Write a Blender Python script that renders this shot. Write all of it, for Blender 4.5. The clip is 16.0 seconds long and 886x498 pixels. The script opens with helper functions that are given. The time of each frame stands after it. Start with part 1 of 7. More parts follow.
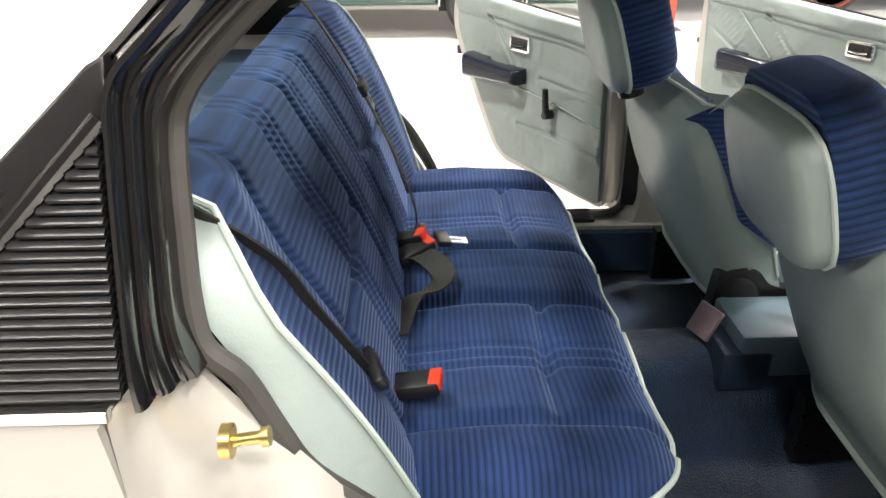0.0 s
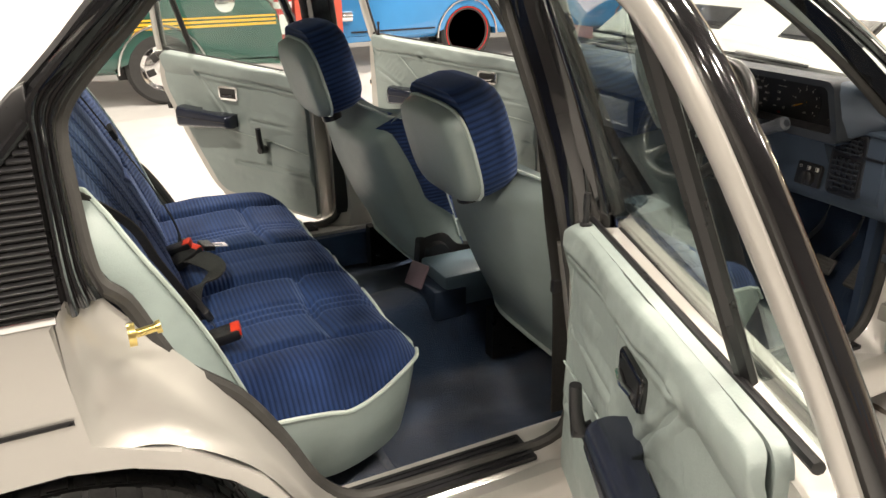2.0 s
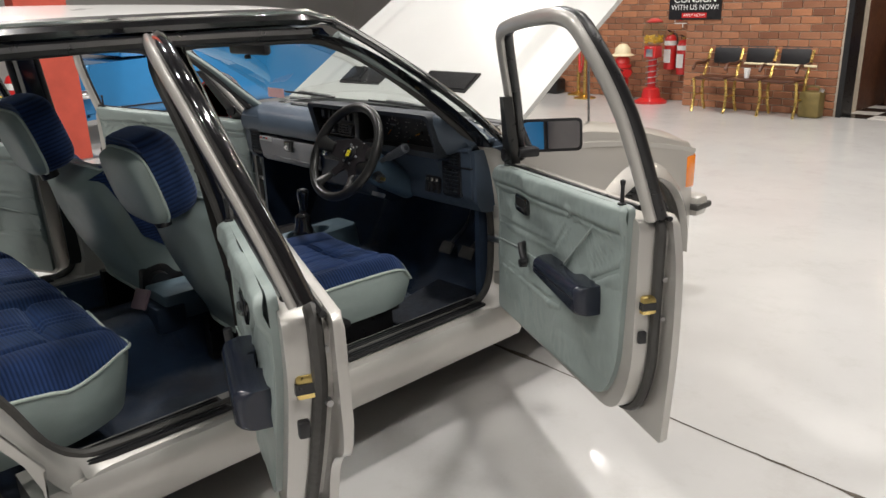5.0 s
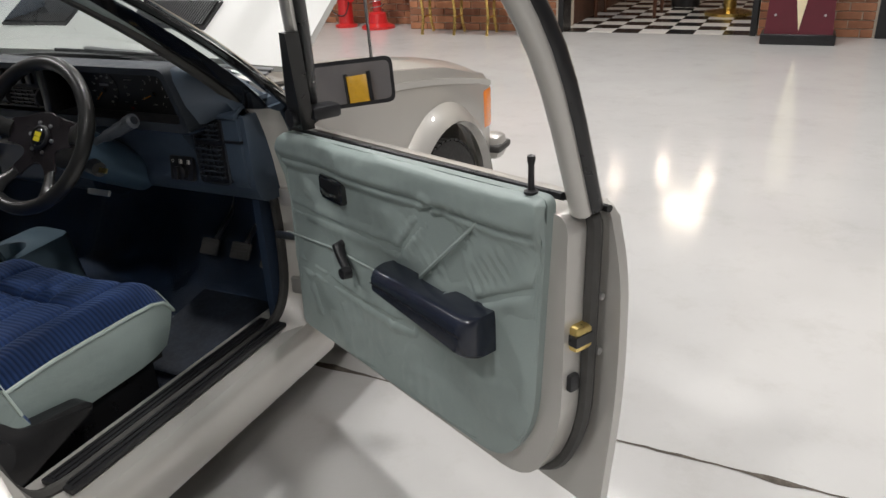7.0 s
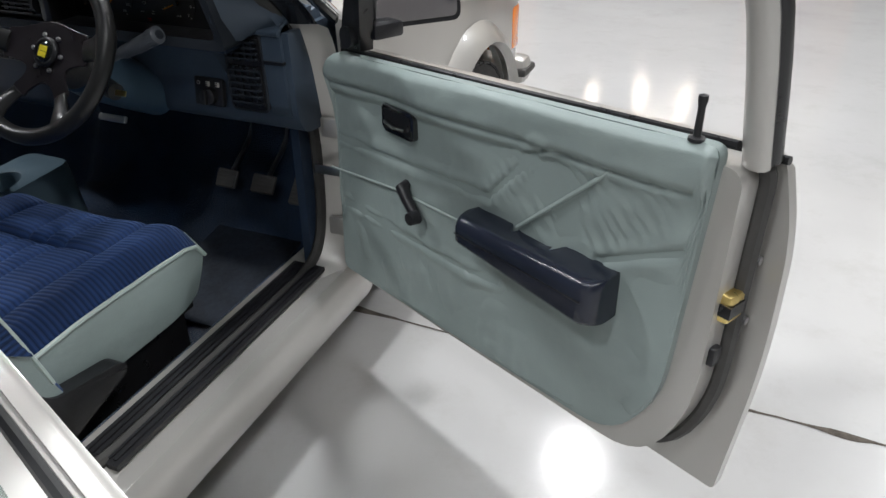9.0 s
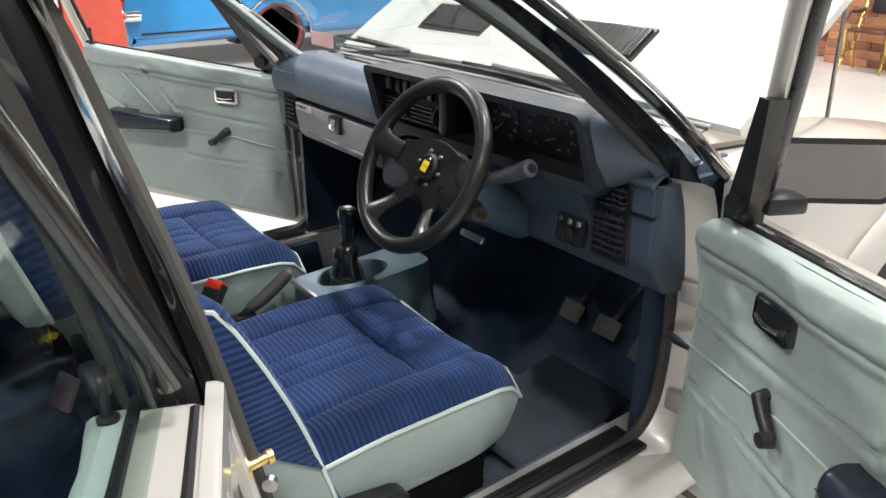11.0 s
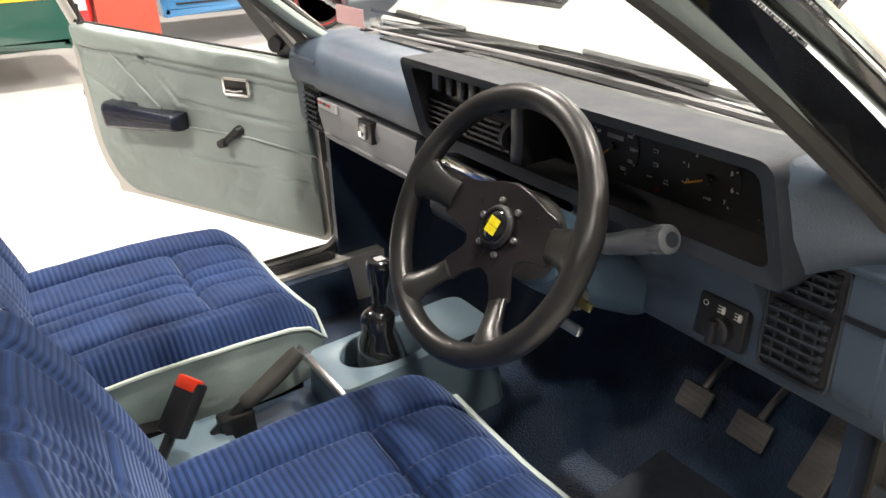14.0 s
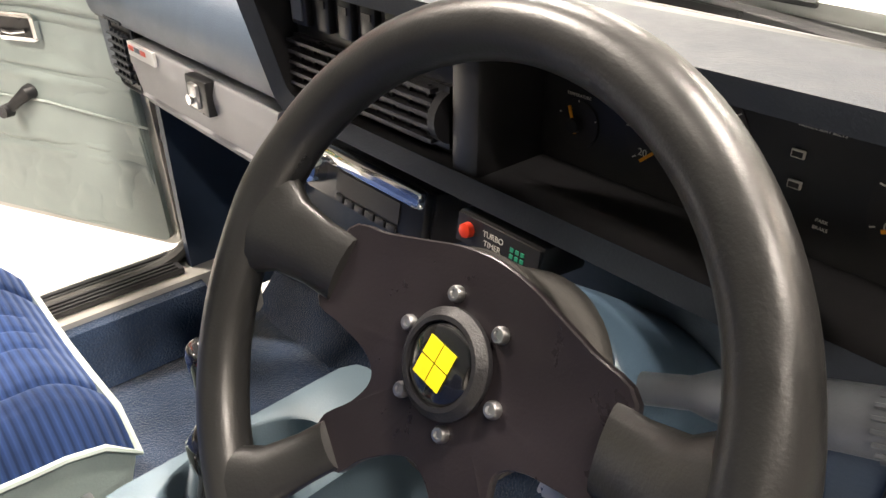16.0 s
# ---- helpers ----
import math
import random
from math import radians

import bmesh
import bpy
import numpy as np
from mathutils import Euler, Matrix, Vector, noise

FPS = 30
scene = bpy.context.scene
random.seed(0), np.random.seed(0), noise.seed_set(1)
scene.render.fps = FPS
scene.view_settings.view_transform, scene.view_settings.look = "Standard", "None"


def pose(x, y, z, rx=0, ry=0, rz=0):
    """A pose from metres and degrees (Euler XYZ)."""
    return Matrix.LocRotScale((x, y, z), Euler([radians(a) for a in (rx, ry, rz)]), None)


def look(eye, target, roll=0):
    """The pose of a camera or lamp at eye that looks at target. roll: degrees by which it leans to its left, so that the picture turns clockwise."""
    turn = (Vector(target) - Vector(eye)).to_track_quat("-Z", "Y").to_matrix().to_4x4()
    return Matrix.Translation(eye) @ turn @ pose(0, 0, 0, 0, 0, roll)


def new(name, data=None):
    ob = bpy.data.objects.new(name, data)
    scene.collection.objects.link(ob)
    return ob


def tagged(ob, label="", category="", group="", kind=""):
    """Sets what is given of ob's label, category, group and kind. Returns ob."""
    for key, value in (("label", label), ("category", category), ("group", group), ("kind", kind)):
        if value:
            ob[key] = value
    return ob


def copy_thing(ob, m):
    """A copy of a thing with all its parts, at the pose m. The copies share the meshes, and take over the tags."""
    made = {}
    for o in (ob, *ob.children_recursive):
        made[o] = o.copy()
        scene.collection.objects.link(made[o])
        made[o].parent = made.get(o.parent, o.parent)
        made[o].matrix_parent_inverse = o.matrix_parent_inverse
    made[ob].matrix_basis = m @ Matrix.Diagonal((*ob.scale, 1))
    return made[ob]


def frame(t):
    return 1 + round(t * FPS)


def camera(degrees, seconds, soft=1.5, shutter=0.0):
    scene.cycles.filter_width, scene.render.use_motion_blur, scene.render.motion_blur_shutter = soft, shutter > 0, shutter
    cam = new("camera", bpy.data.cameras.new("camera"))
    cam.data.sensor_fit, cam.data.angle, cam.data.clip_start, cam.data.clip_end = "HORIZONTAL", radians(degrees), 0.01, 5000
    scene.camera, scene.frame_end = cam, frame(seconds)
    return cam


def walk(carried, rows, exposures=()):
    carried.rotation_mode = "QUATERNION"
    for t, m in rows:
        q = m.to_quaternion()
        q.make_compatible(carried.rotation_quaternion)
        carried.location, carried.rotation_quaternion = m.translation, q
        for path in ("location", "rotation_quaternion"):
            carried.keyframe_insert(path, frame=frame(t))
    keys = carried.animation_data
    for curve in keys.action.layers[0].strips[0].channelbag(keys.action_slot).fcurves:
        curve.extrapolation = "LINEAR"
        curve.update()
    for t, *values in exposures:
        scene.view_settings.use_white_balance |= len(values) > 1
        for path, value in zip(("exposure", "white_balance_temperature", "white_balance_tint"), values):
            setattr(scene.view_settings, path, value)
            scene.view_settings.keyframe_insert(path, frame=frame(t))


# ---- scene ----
cam = camera(61.2, 16.0)
PATH = [
    (0, (1.335, 0.382, 1.298), (-0.448, 0.439, 0.392), -0.3),
    (0.5, (1.402, 0.35, 1.313), (-0.385, 0.538, 0.435), -0.4),
    (1, (1.508, 0.279, 1.326), (-0.259, 0.66, 0.47), -0.6),
    (1.5, (1.621, 0.229, 1.335), (-0.1, 0.83, 0.512), -0.6),
    (2, (1.794, 0.186, 1.33), (0.136, 1.0, 0.563), -0.4),
    (2.5, (1.974, 0.122, 1.336), (0.379, 1.106, 0.636), -0.1),
    (3, (2.149, 0.058, 1.34), (0.594, 1.142, 0.7), -0.4),
    (3.2, (2.222, 0.04, 1.341), (0.68, 1.15, 0.717), -0.5),
    (5.3, (2.454, 0.161, 1.359), (1.134, 1.522, 0.723), -1.9),
    (5.5, (2.397, 0.197, 1.34), (1.14, 1.608, 0.688), -1.9),
    (6, (2.188, 0.282, 1.328), (1.064, 1.784, 0.634), -2.1),
    (6.5, (2.018, 0.388, 1.304), (1.056, 1.976, 0.56), -2.4),
    (7, (1.864, 0.55, 1.289), (1.066, 2.195, 0.48), -2.6),
    (7.5, (1.767, 0.614, 1.285), (1.104, 2.283, 0.405), -2.6),
    (8, (1.68, 0.622, 1.273), (1.095, 2.283, 0.326), -2.1),
    (8.5, (1.631, 0.619, 1.262), (1.084, 2.261, 0.26), -1.3),
    (9, (1.577, 0.621, 1.262), (0.92, 2.222, 0.259), -0.3),
    (9.5, (1.529, 0.667, 1.269), (0.571, 2.164, 0.352), -0.2),
    (10, (1.512, 0.708, 1.303), (0.331, 2.073, 0.441), 0.2),
    (10.2, (1.518, 0.732, 1.303), (0.256, 2.038, 0.466), 0.3),
    (12.3, (1.351, 0.925, 1.286), (-0.2, 1.92, 0.509), -0.8),
    (12.5, (1.321, 0.95, 1.283), (-0.233, 1.936, 0.5), -1.0),
    (13, (1.262, 0.998, 1.278), (-0.29, 1.974, 0.479), -1.3),
    (13.5, (1.182, 1.057, 1.27), (-0.356, 2.03, 0.441), -1.5),
    (14, (1.033, 1.116, 1.26), (-0.479, 2.101, 0.395), -1.5),
    (14.5, (0.911, 1.166, 1.243), (-0.554, 2.174, 0.328), -1.0),
    (15, (0.779, 1.259, 1.201), (-0.628, 2.289, 0.221), -0.7),
    (15.5, (0.69, 1.355, 1.165), (-0.667, 2.421, 0.154), -0.6),
    (16, (0.576, 1.445, 1.115), (-0.73, 2.583, 0.114), -0.3),
]
walk(cam, [(t, look(e, a, r)) for t, e, a, r in PATH], exposures=[(0.0, 0.55, 6600, 10), (1.0, 0.25, 6650, 10), (2.0, -0.02, 7100, 11), (3.0, -0.45, 7150, 11), (5.5, -1.05, 6150, 10), (8.0, -1.18, 6050, 10), (9.5, -0.85, 5700, 8), (10.0, -0.55, 5800, 9), (12.5, 0.15, 6600, 10), (14.0, 0.3, 6750, 11), (15.0, 0.62, 6900, 12), (16.0, 0.95, 7100, 13)])

# ------------------------------------------------------------------ light
world = bpy.data.worlds.new("hall_air")
scene.world = world
world.use_nodes = True
world.node_tree.nodes["Background"].inputs[0].default_value = (0.9, 0.95, 1.0, 1)
world.node_tree.nodes["Background"].inputs[1].default_value = 0.12


def area_lamp(name, x, y, z, sx, sy, power, color=(1, 0.94, 0.865), target=None):
    data = bpy.data.lights.new(name, "AREA")
    data.shape, data.size, data.size_y, data.energy, data.color = "RECTANGLE", sx, sy, power, color
    ob = new(name, data)
    ob.matrix_world = look((x, y, z), target or (x, y + 0.001, 0))
    return ob


CEILING = 5.2
# (2.6, -2.6) and (2.4, -6.2) are added fill for seat backs and dash
LAMPS = [(-3.2, 0.6, 330), (-3.2, 4.4, 250), (0.2, -1.8, 230), (1.0, 2.6, 200), (3.7, -0.4, 120), (3.4, 1.4, 150), (2.6, -2.6, 70), (2.4, -6.2, 170), (0.6, 6.8, 240), (-3.2, 8.0, 200), (4.2, 8.0, 140), (-7.5, 2.5, 260), (-7.5, 6.5, 200)]
for lx, ly, lp in LAMPS:
    area_lamp("hall_and_fill_lamp", lx, ly, CEILING - 0.16, 0.32, 0.32, lp)
for lx, ly in ((2.9, 5.0), (3.9, 4.3), (4.8, 3.4)):
    area_lamp("hall_spot", lx, ly, CEILING - 0.16, 0.12, 0.12, 50, (1, 0.90, 0.78))
# bare bulbs under the barber room's ceiling
for lx, ly, lz in ((-0.45, 11.4, 2.45), (0.22, 11.6, 2.3), (0.85, 11.5, 2.35), (1.7, 11.5, 2.4)):
    bulb = bpy.data.lights.new("barber_bulb", "POINT")
    bulb.energy, bulb.shadow_soft_size, bulb.color = 14, 0.06, (1, 0.84, 0.62)
    new("barber_bulb", bulb).matrix_world = pose(lx, ly, lz)


# ------------------------------------------------------------------ materials
def nodes_of(name):
    m = bpy.data.materials.new(name)
    m.use_nodes = True
    t = m.node_tree
    return m, t, t.nodes["Principled BSDF"]


def link(t, a, b):
    t.links.new(a, b)


def noise_node(t, scale, detail=4.0, rough=0.6, coords="Object", stretch=None):
    tc = t.nodes.new("ShaderNodeTexCoord")
    n = t.nodes.new("ShaderNodeTexNoise")
    n.inputs["Scale"].default_value, n.inputs["Detail"].default_value, n.inputs["Roughness"].default_value = scale, detail, rough
    if stretch:
        mp = t.nodes.new("ShaderNodeMapping")
        mp.inputs["Scale"].default_value = stretch
        link(t, tc.outputs[coords], mp.inputs[0])
        link(t, mp.outputs[0], n.inputs[0])
    else:
        link(t, tc.outputs[coords], n.inputs[0])
    return n


def ramp(t, fac, stops):
    r = t.nodes.new("ShaderNodeValToRGB")
    while len(r.color_ramp.elements) < len(stops):
        r.color_ramp.elements.new(0.5)
    for e, (p, c) in zip(r.color_ramp.elements, stops):
        e.position, e.color = p, (*c, 1)
    link(t, fac, r.inputs[0])
    return r


def bump(t, height, strength, distance, bsdf, normal=None):
    b = t.nodes.new("ShaderNodeBump")
    b.inputs["Strength"].default_value, b.inputs["Distance"].default_value = strength, distance
    link(t, height, b.inputs["Height"])
    if normal:
        link(t, normal, b.inputs["Normal"])
    link(t, b.outputs[0], bsdf.inputs["Normal"])
    return b.outputs[0]


def plain(name, c, rough=0.5, metal=0.0, var=0.12, scale=6.0, grain=0.0, grain_scale=180.0, coat=0.0, spec=0.5, folds=0.0):
    """Colour with a broad uneven tone, uneven gloss and a fine grain."""
    m, t, b = nodes_of(name)
    n = noise_node(t, scale)
    lo, hi = tuple(v * (1 - var) for v in c), tuple(min(1, v * (1 + var)) for v in c)
    r = ramp(t, n.outputs[0], [(0.3, lo), (0.7, hi)])
    link(t, r.outputs[0], b.inputs["Base Color"])
    b.inputs["Metallic"].default_value = metal
    b.inputs["Specular IOR Level"].default_value = spec
    b.inputs["Coat Weight"].default_value = coat
    b.inputs["Coat Roughness"].default_value = 0.06
    n2 = noise_node(t, scale * 4.3)
    r2 = ramp(t, n2.outputs[0], [(0.3, (rough * 0.88,) * 3), (0.7, (min(1, rough * 1.12),) * 3)])
    link(t, r2.outputs[0], b.inputs["Roughness"])
    if grain:
        n3 = noise_node(t, grain_scale, 3.0)
        first = bump(t, n3.outputs[0], grain, 0.002, b)
        if folds:
            n4 = noise_node(t, 11.0, 3.0, 0.5, "Object", (1.0, 1.0, 2.2))
            bump(t, n4.outputs[0], folds, 0.03, b, first)
    return m


def corduroy(name, axis, pitch=0.0105, c=(0.016, 0.037, 0.112)):
    """Velour with raised ribs across the seat; the shade between ribs is painted into the colour."""
    m, t, b = nodes_of(name)
    tc = t.nodes.new("ShaderNodeTexCoord")
    w = t.nodes.new("ShaderNodeTexWave")
    w.bands_direction = axis
    w.inputs["Scale"].default_value = 2 * math.pi / 20.0 / pitch
    w.inputs["Distortion"].default_value = 0.5
    w.inputs["Detail"].default_value = 2.0
    w.inputs["Detail Scale"].default_value = 0.4
    link(t, tc.outputs["Object"], w.inputs[0])
    n = noise_node(t, 9.0, 3.0)
    pile = ramp(t, n.outputs[0], [(0.3, tuple(v * 0.75 for v in c)), (0.7, tuple(v * 1.3 for v in c))])
    # painted shading: colour darkens in the grooves and brightens on the rib tops
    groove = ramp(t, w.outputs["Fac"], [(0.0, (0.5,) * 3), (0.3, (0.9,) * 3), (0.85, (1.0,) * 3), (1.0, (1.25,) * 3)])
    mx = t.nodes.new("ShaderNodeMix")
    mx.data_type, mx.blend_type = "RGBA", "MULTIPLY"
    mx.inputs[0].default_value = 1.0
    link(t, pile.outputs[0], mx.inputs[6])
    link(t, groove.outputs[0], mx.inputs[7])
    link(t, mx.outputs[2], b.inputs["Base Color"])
    b.inputs["Roughness"].default_value = 0.85
    b.inputs["Specular IOR Level"].default_value = 0.2
    b.inputs["Sheen Weight"].default_value = 0.3
    b.inputs["Sheen Roughness"].default_value = 0.4
    b.inputs["Sheen Tint"].default_value = (0.45, 0.6, 1.0, 1)
    fine = noise_node(t, 420.0, 2.0)
    first = bump(t, w.outputs["Fac"], 0.55, 0.003, b)
    bump(t, fine.outputs[0], 0.25, 0.001, b, first)
    return m


def glass(name, tint=(0.9, 0.95, 0.94), rough=0.0):
    m, t, b = nodes_of(name)
    t.nodes.remove(b)
    out = t.nodes["Material Output"]
    tr, gl, lw, mx = (t.nodes.new(k) for k in ("ShaderNodeBsdfTransparent", "ShaderNodeBsdfGlossy", "ShaderNodeLayerWeight", "ShaderNodeMixShader"))
    tr.inputs[0].default_value = (*tint, 1)
    gl.inputs["Roughness"].default_value = rough
    lw.inputs[0].default_value = 0.5
    power = t.nodes.new("ShaderNodeMath")
    power.operation, power.inputs[1].default_value = "POWER", 5.0
    gain = t.nodes.new("ShaderNodeMath")
    gain.operation, gain.inputs[1].default_value, gain.inputs[2].default_value = "MULTIPLY_ADD", 0.85, 0.05
    link(t, lw.outputs["Facing"], power.inputs[0])
    link(t, power.outputs[0], gain.inputs[0])
    link(t, gain.outputs[0], mx.inputs[0])
    link(t, tr.outputs[0], mx.inputs[1])
    link(t, gl.outputs[0], mx.inputs[2])
    link(t, mx.outputs[0], out.inputs[0])
    return m


def emit(name, c, power):
    m, t, b = nodes_of(name)
    b.inputs["Base Color"].default_value = (*c, 1)
    b.inputs["Emission Color"].default_value = (*c, 1)
    b.inputs["Emission Strength"].default_value = power
    return m


def carpet(name, c):
    m, t, b = nodes_of(name)
    n, n2 = noise_node(t, 7.0), noise_node(t, 260.0, 3.0)
    mx = ramp(t, n.outputs[0], [(0.3, tuple(v * 0.6 for v in c)), (0.7, tuple(v * 1.4 for v in c))])
    link(t, mx.outputs[0], b.inputs["Base Color"])
    b.inputs["Roughness"].default_value = 0.95
    b.inputs["Specular IOR Level"].default_value = 0.1
    b.inputs["Sheen Weight"].default_value = 0.3
    bump(t, n2.outputs[0], 0.9, 0.006, b)
    return m


def floor_paint():
    m, t, b = nodes_of("epoxy_floor")
    n, n2, n3 = noise_node(t, 0.9, 6.0), noise_node(t, 14.0, 6.0, 0.7), noise_node(t, 3.2, 8.0, 0.75)
    base = ramp(t, n.outputs[0], [(0.3, (0.505, 0.50, 0.49)), (0.7, (0.575, 0.57, 0.56))])
    scuff = ramp(t, n3.outputs[0], [(0.52, (1, 1, 1)), (0.70, (0.86, 0.85, 0.83)), (0.78, (0.72, 0.70, 0.67))])
    mx = t.nodes.new("ShaderNodeMix")
    mx.data_type, mx.blend_type = "RGBA", "MULTIPLY"
    mx.inputs[0].default_value = 0.6
    link(t, base.outputs[0], mx.inputs[6])
    link(t, scuff.outputs[0], mx.inputs[7])
    link(t, mx.outputs[2], b.inputs["Base Color"])
    r = ramp(t, n2.outputs[0], [(0.3, (0.10,) * 3), (0.75, (0.17,) * 3)])
    link(t, r.outputs[0], b.inputs["Roughness"])
    b.inputs["Specular IOR Level"].default_value = 0.3
    bump(t, n2.outputs[0], 0.05, 0.004, b)
    return m


M_SILVER = plain("silver_paint", (0.50, 0.485, 0.455), 0.34, 0.35, 0.025, 2.0, coat=0.7)
M_WHITE = plain("white_paint", (0.80, 0.80, 0.78), 0.3, 0.0, 0.03, 2.0, coat=0.6)
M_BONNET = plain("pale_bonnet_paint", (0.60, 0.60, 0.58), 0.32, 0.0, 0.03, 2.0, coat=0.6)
M_BLACK = plain("black_satin", (0.012, 0.012, 0.013), 0.3, 0.0, 0.2, 8.0)
M_BLACKGLOSS = plain("black_gloss", (0.008, 0.008, 0.009), 0.12, 0.0, 0.2, 8.0, coat=1.0)
M_RUBBER = plain("rubber_seal", (0.05, 0.048, 0.045), 0.6, 0.0, 0.2, 12.0, 0.2)
M_CHROME = plain("chrome", (0.8, 0.8, 0.8), 0.12, 1.0, 0.05)
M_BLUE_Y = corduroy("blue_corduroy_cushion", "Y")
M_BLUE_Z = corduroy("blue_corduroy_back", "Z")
M_VINYL = plain("duck_egg_vinyl", (0.325, 0.395, 0.38), 0.40, 0.0, 0.08, 5.0, 0.18, 320.0, folds=0.10)
M_TRIM = plain("door_vinyl", (0.27, 0.32, 0.307), 0.40, 0.0, 0.09, 4.0, 0.2, 320.0, folds=0.08)
M_BEAD = plain("trim_bead", (0.36, 0.42, 0.40), 0.38, 0.0, 0.05)
M_PIPING = plain("pale_piping", (0.55, 0.64, 0.60), 0.45, 0.0, 0.05)
M_DASH = plain("blue_dash", (0.058, 0.080, 0.112), 0.42, 0.0, 0.1, 5.0, 0.25, 420.0)
M_DASHGREY = plain("grey_glovebox", (0.30, 0.30, 0.31), 0.42, 0.0, 0.06, 5.0, 0.25, 420.0)
M_DASHDARK = plain("dark_navy_plastic", (0.020, 0.034, 0.062), 0.45, 0.0, 0.15, 6.0, 0.2, 420.0)
M_BLACKPLASTIC = plain("black_plastic", (0.014, 0.014, 0.016), 0.4, 0.0, 0.15, 9.0, 0.25, 500.0)
M_NAVYPLASTIC = plain("navy_plastic", (0.016, 0.020, 0.034), 0.2, 0.0, 0.15, 9.0, 0.15, 500.0)
M_SPOKE = plain("anodised_black", (0.022, 0.018, 0.021), 0.30, 0.3, 0.10, 12.0, 0.08, 500.0)
M_LEATHER = plain("black_leather", (0.013, 0.013, 0.013), 0.33, 0.0, 0.15, 20.0, 0.10, 500.0)
M_CARPET = carpet("navy_carpet", (0.020, 0.041, 0.086))
M_GLASS = glass("car_glass", (0.86, 0.92, 0.90))
M_FLOOR = floor_paint()
M_WALL = plain("hall_wall", (0.62, 0.60, 0.57), 0.7, 0.0, 0.05, 1.0)
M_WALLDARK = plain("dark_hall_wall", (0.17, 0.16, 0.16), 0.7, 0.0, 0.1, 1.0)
M_CEIL = plain("hall_ceiling", (0.16, 0.16, 0.17), 0.8, 0.0, 0.1, 1.0)
M_BELT = plain("black_webbing", (0.02, 0.019, 0.018), 0.6, 0.0, 0.15, 30.0, 0.3, 500.0)
M_REDB = plain("red_button", (0.75, 0.05, 0.02), 0.35)
M_BRASS = plain("brass_plated", (0.75, 0.58, 0.22), 0.3, 1.0, 0.15, 30.0)
M_STEEL = plain("steel", (0.55, 0.55, 0.56), 0.3, 1.0, 0.1, 20.0)
M_TYRE = plain("tyre_rubber", (0.022, 0.022, 0.022), 0.7, 0.0, 0.15, 20.0)
M_LAMP = emit("lamp_face", (1, 0.96, 0.9), 14.0)

M_BRICK = plain("red_brown_brick", (0.33, 0.145, 0.075), 0.8, 0.0, 0.25, 9.0, 0.5, 60.0)
nt = M_BRICK.node_tree
oi = nt.nodes.new("ShaderNodeObjectInfo")
vary = ramp(nt, oi.outputs["Random"], [(0.0, (0.62, 0.55, 0.52)), (0.5, (1, 1, 1)), (1.0, (1.25, 1.2, 1.1))])
mixn = nt.nodes.new("ShaderNodeMix")
mixn.data_type, mixn.blend_type = "RGBA", "MULTIPLY"
mixn.inputs[0].default_value = 1.0
src = nt.nodes["Principled BSDF"].inputs["Base Color"].links[0].from_socket
link(nt, src, mixn.inputs[6])
link(nt, vary.outputs[0], mixn.inputs[7])
link(nt, mixn.outputs[2], nt.nodes["Principled BSDF"].inputs["Base Color"])
M_MORTAR = plain("pale_mortar", (0.52, 0.46, 0.38), 0.9, 0.0, 0.12, 20.0, 0.4, 90.0)
M_RED = plain("signal_red_enamel", (0.55, 0.02, 0.02), 0.3, 0.0, 0.1, 8.0, coat=0.5)
M_GOLD = plain("polished_brass", (0.72, 0.52, 0.16), 0.28, 1.0, 0.15, 20.0)
M_DARKWOOD = plain("dark_wood", (0.09, 0.035, 0.018), 0.4, 0.0, 0.3, 9.0, 0.15, 60.0)
M_MAROON = plain("maroon_paint", (0.10, 0.012, 0.022), 0.35, 0.0, 0.1, 4.0)
M_CREAM = plain("cream_paint", (0.78, 0.68, 0.45), 0.45, 0.0, 0.06, 4.0)
M_TILEW = plain("white_tile", (0.75, 0.73, 0.70), 0.18, 0.0, 0.05, 6.0)
M_TILEB = plain("black_tile", (0.02, 0.02, 0.02), 0.18, 0.0, 0.1, 6.0)
M_OLIVE = plain("olive_can", (0.20, 0.15, 0.05), 0.45, 0.2, 0.2, 12.0)
M_PAPER = plain("white_paper", (0.8, 0.8, 0.78), 0.6)
M_GREENCAR = plain("dark_green_paint", (0.015, 0.07, 0.055), 0.15, 0.0, 0.06, 2.0, coat=1.0)
M_BLUECAR = plain("sky_blue_paint", (0.035, 0.22, 0.50), 0.15, 0.0, 0.06, 2.0, coat=1.0)
M_YELLOW = plain("yellow_stripe", (0.75, 0.42, 0.03), 0.3)
M_REDLENS = plain("red_lens", (0.5, 0.01, 0.01), 0.12, coat=0.6)

# ------------------------------------------------------------------ mesh helpers
def part(name, bm, material, parent=None, label="", smooth=True, angle=40):
    me = bpy.data.meshes.new(name)
    bmesh.ops.recalc_face_normals(bm, faces=bm.faces)
    bm.to_mesh(me)
    bm.free()
    me.materials.append(material)
    if smooth:
        me.shade_smooth()
        me.set_sharp_from_angle(angle=radians(angle))
    ob = new(name, me)
    if parent is not None:
        ob.parent = parent
    if label:
        tagged(ob, label)
    return ob


def thing(name, label, category, m=None, group="", kind=""):
    ob = new(name)
    ob.empty_display_size = 0.1
    if m is not None:
        ob.matrix_basis = m
    return tagged(ob, label, category, group, kind)


